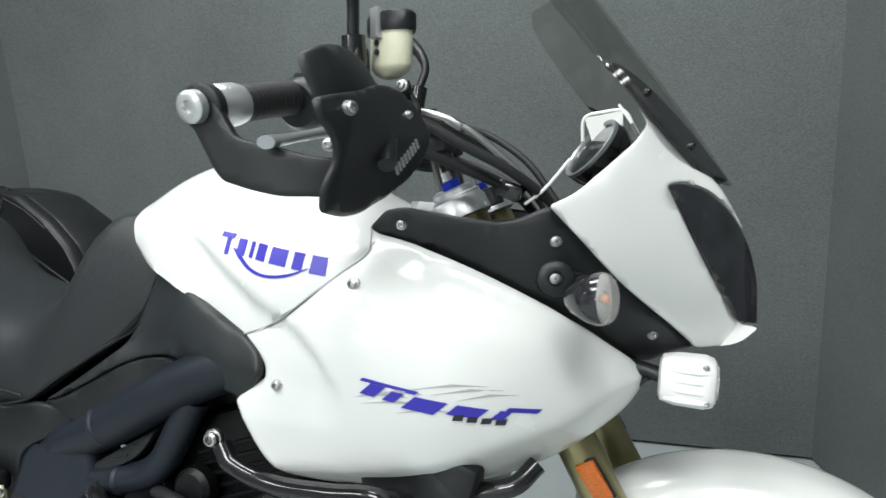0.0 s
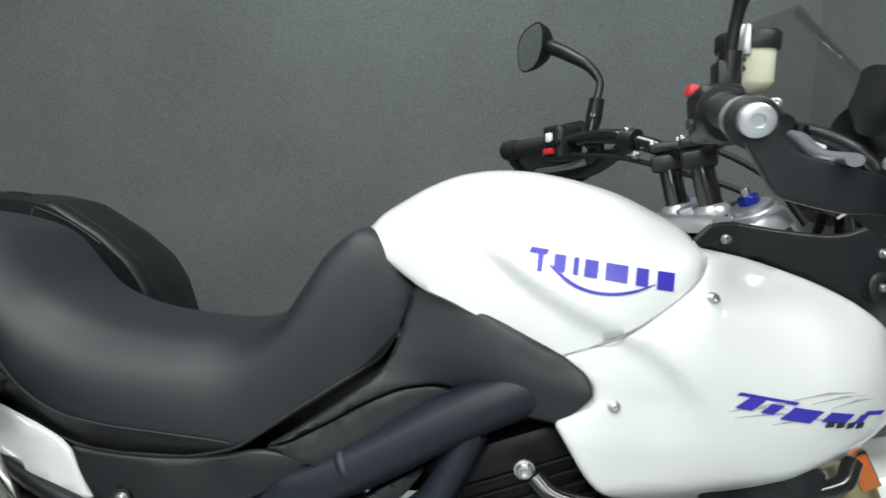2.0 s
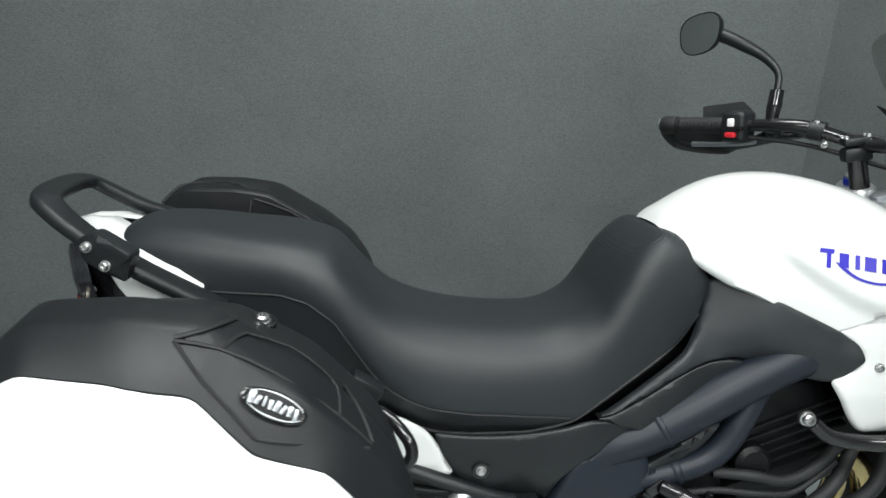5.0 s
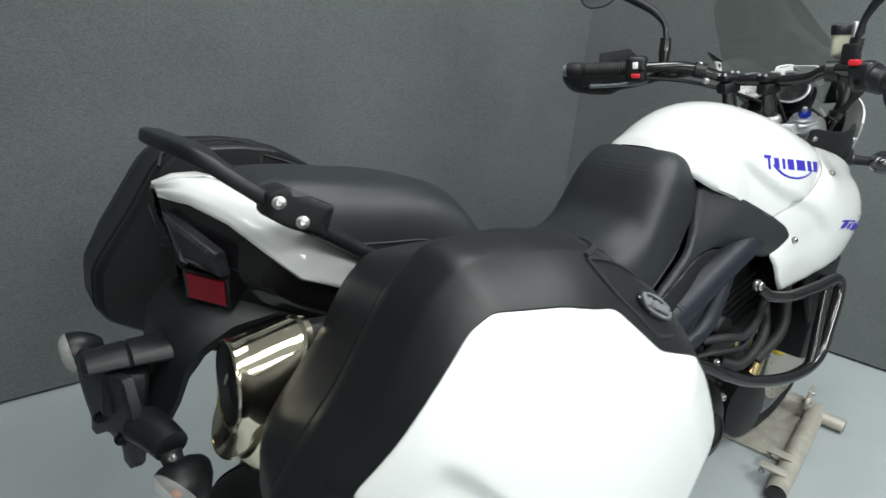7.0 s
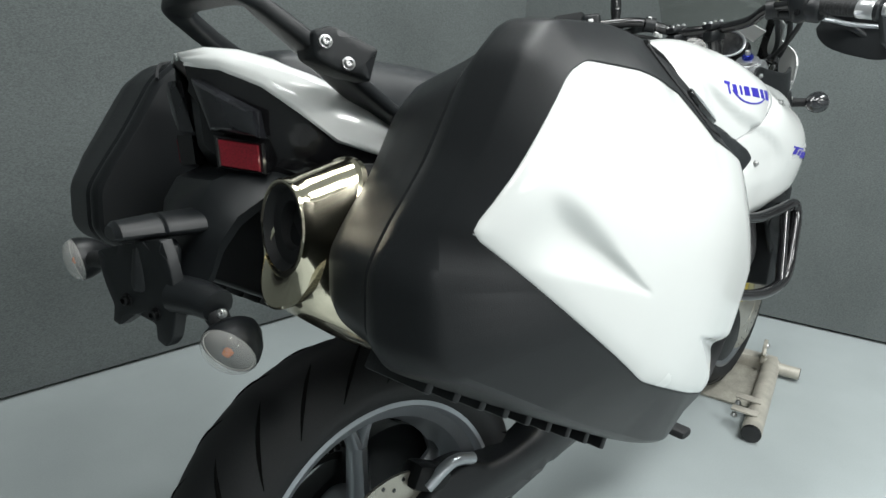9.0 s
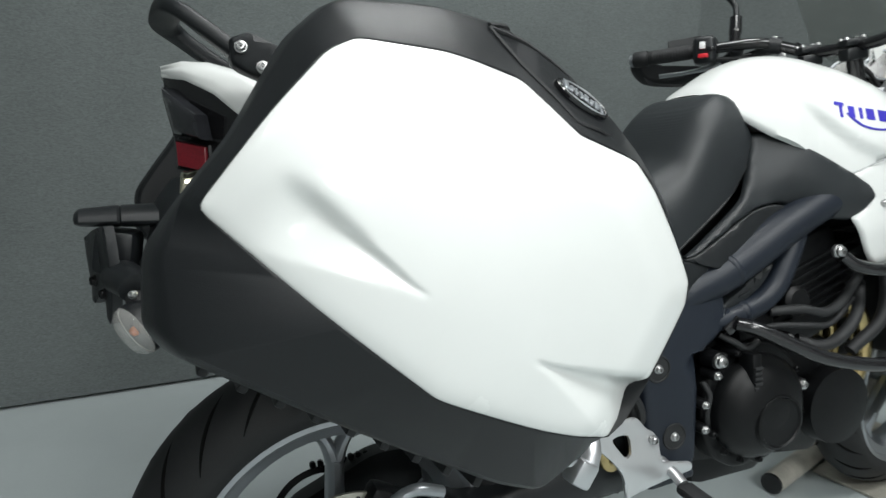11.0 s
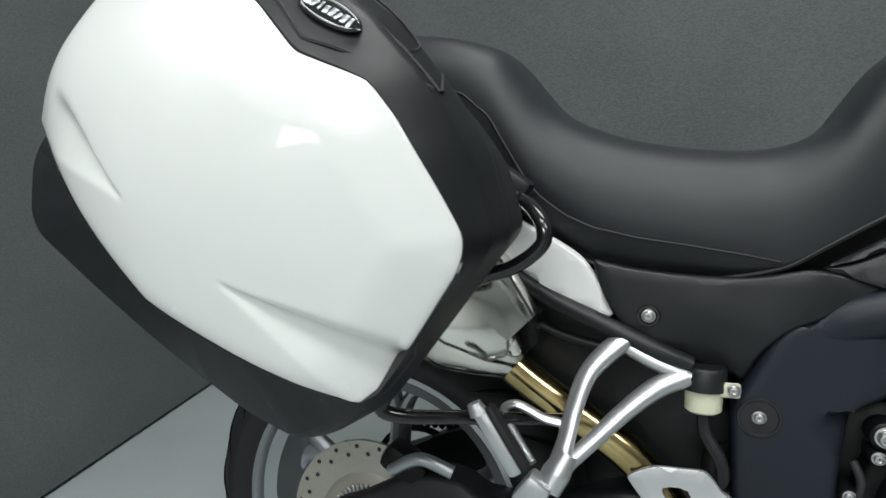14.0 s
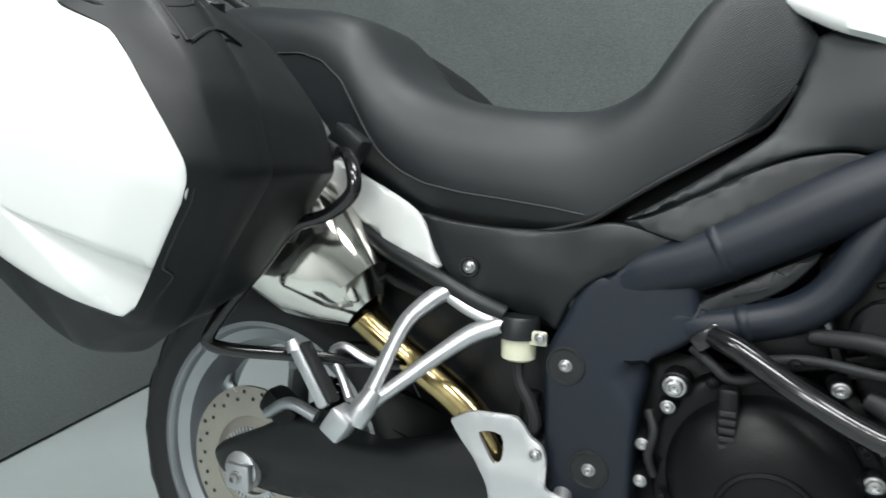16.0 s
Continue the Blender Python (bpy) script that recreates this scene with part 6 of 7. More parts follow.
for x0, y0, y1, side in ((1.212, -0.052, 0.060, -1), (1.186, 0.150, 0.262, 1)):
    leg = lambda z: fork_at(y0, y1, z, x0)
    part("fork_tube", tube([leg(1.0), leg(0.9), leg(0.7), leg(0.52)], 0.0265, 24, n=1), GOLD, bike, "gold anodised fork outer tube")
    part("fork_lower", tube([leg(0.53), leg(0.42)], 0.0215, 20, n=1), CHROME, bike, "chromed fork inner tube")
    part("fork_foot", tube([leg(0.46), leg(0.42), leg(0.36), leg(0.30)], [0.026, 0.028, 0.028, 0.022], 16, n=2), GOLD, bike, "gold fork foot casting")
    ax = (Vector(leg(1.0)) - Vector(leg(0.6))).normalized()
    top = Vector(leg(1.0))
    part("fork_cap", lathe([(-0.004, 0.030), (0.004, 0.030), (0.006, 0.026), (0.012, 0.025), (0.014, 0.018)], top, ax, 24), ALLOY, bike, "silver fork cap")
    part("adjuster", lathe([(0.012, 0.013), (0.024, 0.0125), (0.025, 0.011)], top, ax, 6), BLUEANO, bike, "blue anodised adjuster")
    part("adjuster_screw", lathe([(0.024, 0.006), (0.035, 0.0055), (0.036, 0.004)], top, ax, 12), STEEL, bike)
    part("fork_seal", lathe([(-0.009, 0.028), (0.0, 0.029), (0.006, 0.028)], leg(0.522), ax, 20), RUBBER, bike)
    # amber reflector plate on the outer face
    r0 = Vector(leg(0.645)) + Vector((0.008, side * 0.028, 0.0))
    m = Matrix.Translation(r0) @ Matrix.Rotation(radians(9), 4, "X") @ Matrix.Rotation(-radians(26.5), 4, "Y")
    part("reflector", box((0.024, 0.007, 0.052), m, 0.002), AMBER, bike, "amber side reflector")
    part("reflector_mount", box((0.03, 0.004, 0.058), Matrix.Translation((0, -side * 0.004, 0)) @ m, 0.0015), MATT, bike)

# top yoke
yoke = [(1.232, -0.056, 0.034), (1.20, -0.02, 0.030), (1.19, 0.045, 0.030), (1.182, 0.10, 0.030), (1.206, 0.148, 0.034)]
rings = []
for x, y, w in yoke:
    rings.append([(x - 2.1 * w, y, 0.990), (x - 2.0 * w, y, 0.998), (x + w * 0.3, y, 0.990), (x + w * 0.3, y, 0.975), (x - 2.0 * w, y, 0.974)])
part("top_yoke", loft(rings), ALLOY, bike, "silver cast top yoke")
for x0, y0 in ((1.212, -0.056), (1.186, 0.146)):
    c = Vector((x0, y0, 0.985))
    part("yoke_clamp", lathe([(-0.014, 0.040), (0.006, 0.040), (0.010, 0.038), (0.010, 0.0265)], c, (-0.447, 0, 0.894), 28), ALLOY, bike, "silver fork clamp ring")
    part("lower_clamp", lathe([(-0.02, 0.040), (0.02, 0.040)], (x0 + 0.115, y0 + 0.04, 0.76), (-0.447, 0, 0.894), 20), DARK, bike)
part("lower_yoke", box((0.07, 0.24, 0.035), pose(1.30, 0.09, 0.757, 9, -26, -7), 0.008), DARK, bike, "black lower yoke")
part("steering_stem", lathe([(0.0, 0.02), (0.27, 0.02)], (1.30, 0.045, 0.75), (-0.447, 0, 0.894), 16), DARK, bike)
part("stem_nut", lathe([(0, 0.018), (0.012, 0.018), (0.014, 0.014)], (1.165, 0.046, 0.996), (-0.3, 0, 0.95), 6), SILVER, bike, "silver steering stem nut")
part("ignition_lock", lathe([(0, 0.019), (0.022, 0.018), (0.024, 0.012)], (1.225, 0.046, 0.99), (-0.3, 0, 0.95), 20), MATT, bike)
for i, (bx, by, tx, ty) in enumerate(((1.162, 0.094, 1.143, 0.095), (1.184, 0.010, 1.163, 0.010))):
    base, top = Vector((bx, by, 0.994)), Vector((tx, ty, 1.086))
    d = (top - base).normalized()
    part("riser", lathe([(0.0, 0.0205), (0.012, 0.0205), (0.013, 0.0160), (0.07, 0.0155), (0.078, 0.014)], base, d, 20), GLOSS, bike, "black handlebar riser")
    part("riser_ring", lathe([(0.0, 0.024), (0.012, 0.023), (0.016, 0.019), (0.017, 0.0165)], base + d * 0.001, d, 20), ALU_PLATE, bike, "silver riser ring")
    m = Matrix.Translation(top) @ Matrix.Rotation(-0.25 * 1, 4, "Z") @ Matrix.Rotation(-0.12, 4, "Y")
    cl = part("bar_clamp", box((0.046, 0.031, 0.026), m @ Matrix.Translation((0, 0, -0.012)), 0.006), MATT, bike, "black bar clamp")
    part("bar_clamp_cap", box((0.046, 0.031, 0.016), m @ Matrix.Translation((0, 0, 0.012)), 0.006), MATT, bike, "black bar clamp cap")
    for sx in (-0.018, 0.018):
        for sy in (-0.009, 0.009):
            bolt(bike, m @ Vector((sx, sy, 0.02)), (0, 0, 1), 0.0045, STEEL, "clamp bolt")

BAR = [(1.098, -0.352, 1.083), (1.108, -0.265, 1.101), (1.120, -0.19, 1.117), (1.142, -0.125, 1.118), (1.163, -0.075, 1.098), (1.172, 0.0, 1.09), (1.162, 0.05, 1.09), (1.149, 0.097, 1.092),
       (1.118, 0.130, 1.108), (1.080, 0.162, 1.123), (1.035, 0.215, 1.124), (0.985, 0.285, 1.122), (0.925, 0.370, 1.120)]
part("handlebar", tube(BAR, 0.0125, 16), GLOSS, bike, "black tubular handlebar")


def along(p, q, k):
    return tuple(np.array(p) + (np.array(q) - np.array(p)) * k)


def grip(a, b, label, metal):
    """Ribbed rubber grip from the inner end a to the outer end b."""
    L = (Vector(b) - Vector(a)).length
    prof = [(0, 0.0235), (0.006, 0.0235), (0.007, 0.0165)]
    for i in range(14):
        h = 0.012 + i * (L - 0.02) / 14
        prof += [(h, 0.0165), (h + 0.001, 0.0172), (h + 0.0045, 0.0172), (h + 0.0055, 0.0165)]
    prof += [(L, 0.0165)]
    part("grip", lathe(prof, a, Vector(b) - Vector(a), 20), RUBBER, bike, label)
    d = (Vector(b) - Vector(a)).normalized()
    end = part("bar_end", lathe([(0, 0.018), (0.006, 0.0195), (0.03, 0.0195), (0.034, 0.017), (0.035, 0.011)], Vector(b) + d * 0.001, d, 28), metal, bike, "metal bar-end weight")
    part("bar_end_screw", lathe([(0.034, 0.011), (0.036, 0.0105), (0.0365, 0.006), (0.034, 0.0055)], Vector(b) + d * 0.001, d, 16), STEEL, end)


grip(along(BAR[0], BAR[2], 0.82), along(BAR[0], BAR[2], 0.22), "black ribbed rubber throttle grip", ALU_PLATE)
grip((1.000, 0.264, 1.1225), (0.938, 0.352, 1.1205), "black ribbed rubber grip", RUBBER)

# right switch housing, brake lever, master cylinder, fluid reservoir
m = Matrix.Translation((1.118, -0.205, 1.108)) @ Matrix.Rotation(0.12, 4, "Z") @ Matrix.Rotation(-0.2, 4, "X")
sw = part("switch_housing", box((0.05, 0.045, 0.058), m, 0.012, seg=3), MATT, bike, "black switch housing")
part("kill_switch", box((0.018, 0.022, 0.012), Matrix.Translation((1.099, -0.195, 1.133)) @ Matrix.Rotation(0.3, 4, "Y"), 0.003), RED, sw, "red engine stop switch")
part("start_button", lathe([(0, 0.007), (0.006, 0.006)], (1.095, -0.205, 1.098), (-1, 0, 0), 14), GLOSS, sw)
part("throttle_drum", lathe([(0, 0.027), (0.02, 0.027), (0.026, 0.022)], (1.119, -0.222, 1.103), (-0.11, -0.97, -0.23), 22), MATT, bike, "black throttle drum")
part("master_cylinder", tube([(1.150, -0.125, 1.112), (1.165, -0.16, 1.105), (1.175, -0.20, 1.098), (1.175, -0.225, 1.092)], [0.015, 0.017, 0.015, 0.012], 14), MATT, bike, "black brake master cylinder")
part("lever_clamp", lathe([(-0.012, 0.021), (0.012, 0.021)], (1.139, -0.135, 1.115), (0.3, -0.9, 0), 18), MATT, bike)
part("brake_lever", tube([(1.180, -0.205, 1.090), (1.186, -0.235, 1.08), (1.176, -0.28, 1.066), (1.165, -0.33, 1.055), (1.168, -0.372, 1.048)], [0.005, 0.0065, 0.007, 0.0065, 0.008], 12, flat=0.7), SILVER, bike, "silver brake lever")
part("lever_adjuster", lathe([(0, 0.007), (0.010, 0.007), (0.011, 0.005)], (1.19, -0.225, 1.082), (0.2, 0, 1), 12), DARK, bike)
rc = (1.169, -0.138, 1.138)


def oblong(bm):
    """Widen a round pot along its length and narrow it across."""
    u = Vector((0.89, -0.45, 0))
    c = Vector(rc)
    for v in bm.verts:
        p = v.co - c
        k = p.dot(u)
        flat = Vector((p.x, p.y, 0)) - u * k
        v.co = c + u * (k * 1.16) + flat * 0.70 + Vector((0, 0, p.z))
    return bm


res = part("brake_fluid_reservoir", oblong(lathe([(0.0, 0.012), (0.006, 0.021), (0.01, 0.0235), (0.012, 0.0245), (0.05, 0.0255)], rc, (0.03, 0, 1), 28)), CREAM, bike, "cream translucent brake fluid reservoir")
part("reservoir_cap", oblong(lathe([(0.048, 0.0285), (0.052, 0.0295), (0.066, 0.0295), (0.069, 0.027), (0.07, 0.018)], rc, (0.03, 0, 1), 28)), MATT, res, "black ribbed cap")
part("cap_clip", box((0.013, 0.010, 0.034), Matrix.Translation((rc[0] - 0.007, rc[1] - 0.018, rc[2] + 0.057)) @ Matrix.Rotation(-0.47, 4, "Z"), 0.002), ALU_PLATE, res, "steel cap clip")
for dz in (0.036, 0.026):
    part("level_mark", lathe([(0, 0.0035), (0.0015, 0.0035)], (rc[0] - 0.0085, rc[1] - 0.0160, rc[2] + dz), (-0.45, -0.89, 0), 10), INK, res)
part("reservoir_bracket", tube([(1.160, -0.130, 1.112), (1.178, -0.140, 1.114), (1.192, -0.150, 1.118), (1.192, -0.158, 1.128)], 0.006, 8, flat=0.5), MATT, bike, "black reservoir bracket")
bolt(bike, (1.192, -0.163, 1.124), (-0.2, -1, 0.1), 0.006, STEEL, "steel bracket bolt")
part("fluid_hose", tube([(1.186, -0.135, 1.12), (1.198, -0.14, 1.098), (1.190, -0.15, 1.088), (1.172, -0.16, 1.10)], 0.006, 10), RUBBER, bike, "black fluid hose")

# left switch housing and clutch lever
m = Matrix.Translation((1.010, 0.248, 1.121)) @ Matrix.Rotation(0.62, 4, "Z")
sw = part("switch_housing", box((0.056, 0.046, 0.062), m, 0.010, seg=3), MATT, bike, "black switch housing")
part("horn_button", box((0.010, 0.020, 0.010), Matrix.Translation((0.984, 0.228, 1.106)) @ Matrix.Rotation(0.62, 4, "Z"), 0.002), RED, sw, "red button")
part("beam_switch", box((0.010, 0.012, 0.016), Matrix.Translation((0.986, 0.232, 1.130)) @ Matrix.Rotation(0.62, 4, "Z"), 0.002), WHITEPL, sw, "switch with white marking")
part("indicator_switch", box((0.012, 0.014, 0.01), Matrix.Translation((0.995, 0.218, 1.120)) @ Matrix.Rotation(0.62, 4, "Z"), 0.002), GLOSS, sw)
part("clutch_perch", tube([(1.052, 0.20, 1.122), (1.060, 0.215, 1.108), (1.052, 0.25, 1.092)], [0.018, 0.013, 0.010], 12), MATT, bike, "black clutch lever perch")
part("clutch_lever", tube([(1.058, 0.235, 1.096), (1.040, 0.265, 1.086), (1.010, 0.31, 1.080), (0.975, 0.36, 1.078)], [0.010, 0.009, 0.007, 0.008], 12, flat=0.7), SILVER, bike, "silver clutch lever")
for at in ((1.094, 0.138, 1.128), (1.104, 0.126, 1.090)):
    bolt(bike, at, (-0.8, -0.6, 0.1), 0.0065, STEEL, "steel clamp screw")
part("mount_collar", lathe([(-0.012, 0.0185), (0.012, 0.0185)], (1.100, 0.142, 1.115), (-0.6, 0.65, 0.2), 18), MATT, bike, "black handguard collar")

# mirrors
stemL = [(1.050, 0.205, 1.130), (1.055, 0.207, 1.158), (1.061, 0.211, 1.190), (1.067, 0.222, 1.222), (1.051, 0.240, 1.252), (1.025, 0.265, 1.276), (1.000, 0.292, 1.296), (0.988, 0.308, 1.304)]


def mirror(stem, c, nrm, w, h, label):
    root = part("mirror", tube(stem, [0.0065, 0.0065, 0.0065, 0.0065, 0.009, 0.012, 0.013, 0.014], 14), MATT, bike, label)
    part("stem_nut", tube([stem[0], stem[1], stem[2]], [0.010, 0.0135, 0.0125], 16), GLOSS, root, "black rubber boot of the mirror stem")
    n = Vector(nrm).normalized()
    up = Vector((0, 0, 1))
    s = up.cross(n).normalized()
    up = n.cross(s)
    def ring(k, off, lift=0.0):
        out = []
        for t in np.linspace(0, 2 * math.pi, 40, endpoint=False):
            ct, st = math.cos(t), math.sin(t)
            e = 0.78
            x = math.copysign(abs(ct) ** e, ct) * w * (1 + 0.12 * st)
            z = math.copysign(abs(st) ** e, st) * h
            out.append(Vector(c) + s * x * k + up * (z * k + 0.12 * x * k) + n * off)
        return out
    part("mirror_shell", loft([ring(0.25, -0.034), ring(0.6, -0.030), ring(0.88, -0.016), ring(1.0, -0.002), ring(1.0, 0.002), ring(0.955, 0.0025), ring(0.94, -0.001)]), MATT, root, "black mirror housing")
    part("mirror_glass", loft([ring(0.945, 0.0012), ring(0.94, 0.0016)]), MIRROR, root, "oval mirror glass")


mirror(stemL, (0.961, 0.327, 1.306), (-0.90, -0.43, 0.02), 0.047, 0.041, "black rear-view mirror on a curved stem")
stemR = [(1.140, -0.165, 1.125), (1.141, -0.168, 1.150), (1.142, -0.172, 1.180), (1.146, -0.178, 1.215), (1.150, -0.196, 1.25), (1.148, -0.225, 1.28), (1.140, -0.26, 1.30), (1.135, -0.275, 1.31)]
mirror(stemR, (1.118, -0.31, 1.318), (-0.95, 0.2, 0.02), 0.05, 0.038, "black rear-view mirror on a curved stem")
part("mirror_mount", box((0.026, 0.03, 0.05), pose(1.139, -0.166, 1.145), 0.005), MATT, bike, "black mirror mount")

# handguards
GUARD = [(-0.388, 1.077), (-0.367, 1.083), (-0.331, 1.090), (-0.289, 1.103), (-0.249, 1.106), (-0.212, 1.092), (-0.192, 1.068), (-0.198, 1.047), (-0.219, 1.024), (-0.259, 1.005), (-0.312, 0.988), (-0.339, 0.986), (-0.369, 0.991), (-0.372, 1.011), (-0.365, 1.031), (-0.370, 1.046), (-0.387, 1.063)]
DEFL = [(-0.380, 1.113), (-0.364, 1.122), (-0.324, 1.132), (-0.304, 1.131), (-0.285, 1.118), (-0.270, 1.104), (-0.272, 1.078), (-0.315, 1.068), (-0.360, 1.064), (-0.374, 1.076), (-0.379, 1.092), (-0.381, 1.102)]
guard_x = lambda y, z: 1.238 - 0.28 * math.sqrt((z - 1.062) ** 2 + 0.00006) - 0.35 * max(0.0, -y - 0.36)
defl_x = lambda y, z: guard_x(y, z) - 0.010 + 0.008 * max(0.0, 1 - ((y + 0.327) / 0.055) ** 2) * max(0.0, 1 - ((z - 1.102) / 0.030) ** 2)


def facing_front(outline, f, th, h, er, n=0):
    """A panel drawn in the plane of y and z whose outer face looks forward, at x = f(y, z)."""
    bm = panel(outline, lambda u, z: -f(u, z), th, h, er, n)
    for v in bm.verts:
        u, t, z = v.co
        v.co = (-t, u, z)
    return bm


gd = part("handguard", facing_front(rounded(GUARD, 0.006), guard_x, 0.005, 0.006, 0.003), MATT, bike, "black plastic handguard", 50)
part("deflector", facing_front(rounded(DEFL, 0.005), defl_x, 0.004, 0.006, 0.003), MATT, gd, "black handguard deflector", 50)
ARM = [(1.082, 1.090), (1.091, 1.099), (1.106, 1.098), (1.116, 1.081), (1.131, 1.055), (1.149, 1.050), (1.173, 1.044), (1.196, 1.036), (1.216, 1.035), (1.216, 1.001), (1.197, 1.004), (1.171, 1.004), (1.142, 1.011), (1.117, 1.019), (1.110, 1.028), (1.099, 1.049), (1.087, 1.071)]
arm_y = lambda x, z: -0.362 + 0.017 * min(1.0, max(0.0, (x - 1.14) / 0.075)) ** 2
part("guard_arm", panel(rounded(ARM, 0.006), arm_y, 0.008, 0.008, 0.002, 0), MATT, gd, "flat black aluminium handguard bar", 50)
part("guard_arm_foot", tube([(1.236, -0.30, 1.03), (1.225, -0.27, 1.06), (1.205, -0.22, 1.085), (1.165, -0.155, 1.105)], 0.008, 10), MATT, gd, "black handguard bracket")
part("guard_ring", lathe([(-0.004, 0.0215), (0.004, 0.0215), (0.006, 0.019)], (1.0975, -0.354, 1.0825), (-0.1, -0.97, -0.2), 24), MATT, gd)
part("guard_end_bolt", lathe([(0.0, 0.0145), (0.007, 0.0140), (0.009, 0.0115), (0.009, 0.006), (0.006, 0.005), (0.006, 0.0)], (1.0965, -0.364, 1.0825), (-0.1, -0.97, -0.2), 24), ALU_PLATE, gd, "large silver end bolt")
bolt(gd, (1.236, -0.361, 1.072), (0.9, -0.4, 0.1), 0.0058, STEEL, "steel guard bolt")
bolt(gd, (1.208, -0.346, 1.046), (0.2, -1, 0), 0.005, STEEL, "steel guard bolt")
bolt(gd, (1.234, -0.245, 1.080), (1, -0.2, 0.1), 0.004, STEEL, "steel guard bolt")
# unreadable white print, as slanted bars
for i in range(8):
    cy, cz = -0.262 + 0.0047 * i, 1.028 + 0.0037 * i
    out = [(cy - 0.0075, cz + 0.0030), (cy + 0.0030, cz - 0.0050), (cy + 0.0055, cz - 0.0040), (cy - 0.0050, cz + 0.0042)]
    part("print_bar", facing_front(out, lambda y, z: guard_x(y, z) + 0.0012, 0.002, 0.02, 0), GREYD, gd, "pale printed bar")

GL = [(0.926, 1.128), (0.940, 1.095), (0.958, 1.064), (1.005, 1.054), (1.050, 1.052), (1.080, 1.072), (1.078, 1.100), (1.035, 1.104), (0.985, 1.108), (0.955, 1.126)]
gl_y = field([(0.93, 1.12, -0.388), (0.96, 1.065, -0.392), (1.046, 1.06, -0.365), (1.075, 1.085, -0.345), (0.99, 1.09, -0.386)])
gl = part("handguard", panel(rounded(GL, 0.006), gl_y, 0.005, 0.012, 0.002, 0, mirror=True), MATT, bike, "black plastic handguard", 60)
DL = [(0.984, 1.136), (0.984, 1.159), (1.050, 1.168), (1.066, 1.150), (1.066, 1.128), (1.02, 1.118)]
part("deflector", panel(rounded(DL, 0.003), lambda x, z: -0.345 + 0.5 * (x - 0.98), 0.004, 0.010, 0.0015, 0, mirror=True), MATT, gl, "black handguard deflector", 60)
part("guard_arm", tube([(0.925, 0.384, 1.118), (0.935, 0.392, 1.095), (0.965, 0.394, 1.072), (1.02, 0.375, 1.066), (1.065, 0.33, 1.075), (1.09, 0.25, 1.095), (1.105, 0.15, 1.112)], 0.0135, 10, flat=0.4), MATT, gl, "flat black aluminium handguard bar")
part("guard_end_bolt", lathe([(0.0, 0.0150), (0.007, 0.0145), (0.009, 0.012)], (0.922, 0.386, 1.119), (-0.5, 0.8, 0), 20), SILVER, gl)

# cables and hoses round the steering head
for pts, r in (([(1.20, -0.15, 1.09), (1.245, -0.13, 1.06), (1.29, -0.10, 1.03), (1.325, -0.06, 0.99), (1.33, -0.02, 0.93)], 0.006),
               ([(1.175, -0.13, 1.10), (1.23, -0.11, 1.075), (1.285, -0.085, 1.035), (1.32, -0.04, 0.98), (1.33, 0.0, 0.92)], 0.0055),
               ([(1.135, -0.2, 1.085), (1.18, -0.17, 1.065), (1.24, -0.12, 1.035), (1.29, -0.06, 1.0), (1.31, 0.02, 0.94)], 0.0055),
               ([(1.06, 0.225, 1.10), (1.12, 0.17, 1.105), (1.19, 0.10, 1.10), (1.27, 0.06, 1.05), (1.32, 0.05, 0.98)], 0.005),
               ([(1.02, 0.235, 1.10), (1.09, 0.16, 1.088), (1.16, 0.09, 1.06), (1.25, 0.05, 1.02), (1.31, 0.03, 0.95)], 0.0045)):
    part("cable", tube(pts, r, 10), RUBBER, bike, "black control cable")
part("brake_hose", tube([(1.178, -0.118, 1.105), (1.232, -0.12, 1.088), (1.272, -0.10, 1.055), (1.315, -0.07, 1.0), (1.34, -0.03, 0.93)], 0.0045, 10), STEEL, bike, "braided brake hose")
part("hose_fitting", lathe([(0, 0.0), (0, 0.006), (0.018, 0.0055), (0.020, 0.004)], (1.226, -0.12, 1.091), (0.8, 0.05, -0.55), 10), STEEL, bike)
part("wire", tube([(1.30, -0.075, 0.992), (1.322, -0.078, 1.008), (1.352, -0.080, 1.042)], 0.002, 8), WHITEPL, bike, "thin white wire")
part("plug", box((0.03, 0.02, 0.02), pose(1.285, -0.08, 1.008, 0, 25, 0), 0.004), GLOSS, bike, "black cable connector")

# instruments behind the screen
m = Matrix.Translation((1.384, 0.105, 1.034)) @ Vector((-0.80, -0.10, 0.60)).to_track_quat("Z", "Y").to_matrix().to_4x4()
dash = part("dashboard", loft([[m @ Vector(p) for p in ((-0.07 * k, -0.045 * k, z), (-0.07 * k, 0.035 * k, z), (0.07 * k, 0.035 * k, z), (0.07 * k, -0.045 * k, z))] for k, z in ((0.85, -0.05), (1.0, -0.02), (1.0, 0.0))]), MATT, bike, "black instrument panel")
for y, r in ((-0.035, 0.047), (0.06, 0.040)):
    c = Vector((1.357, 0.108 + y, 1.060))
    ax = Vector((-0.68, -0.42, 0.60)).normalized()
    g = part("gauge", lathe([(-0.035, r * 0.8), (-0.01, r), (0.004, r)], c, ax, 36), GLOSS, dash, "round instrument in a black pod")
    part("gauge_ring", lathe([(0.003, r), (0.008, r), (0.009, r * 0.95), (0.007, r * 0.88), (0.003, r * 0.86)], c, ax, 36, caps=False), SILVER, g, "silver gauge ring")
    part("gauge_glass", lathe([(0.0035, r * 0.87), (0.004, r * 0.86)], c, ax, 30), DARKLENS, g, "dark gauge face")
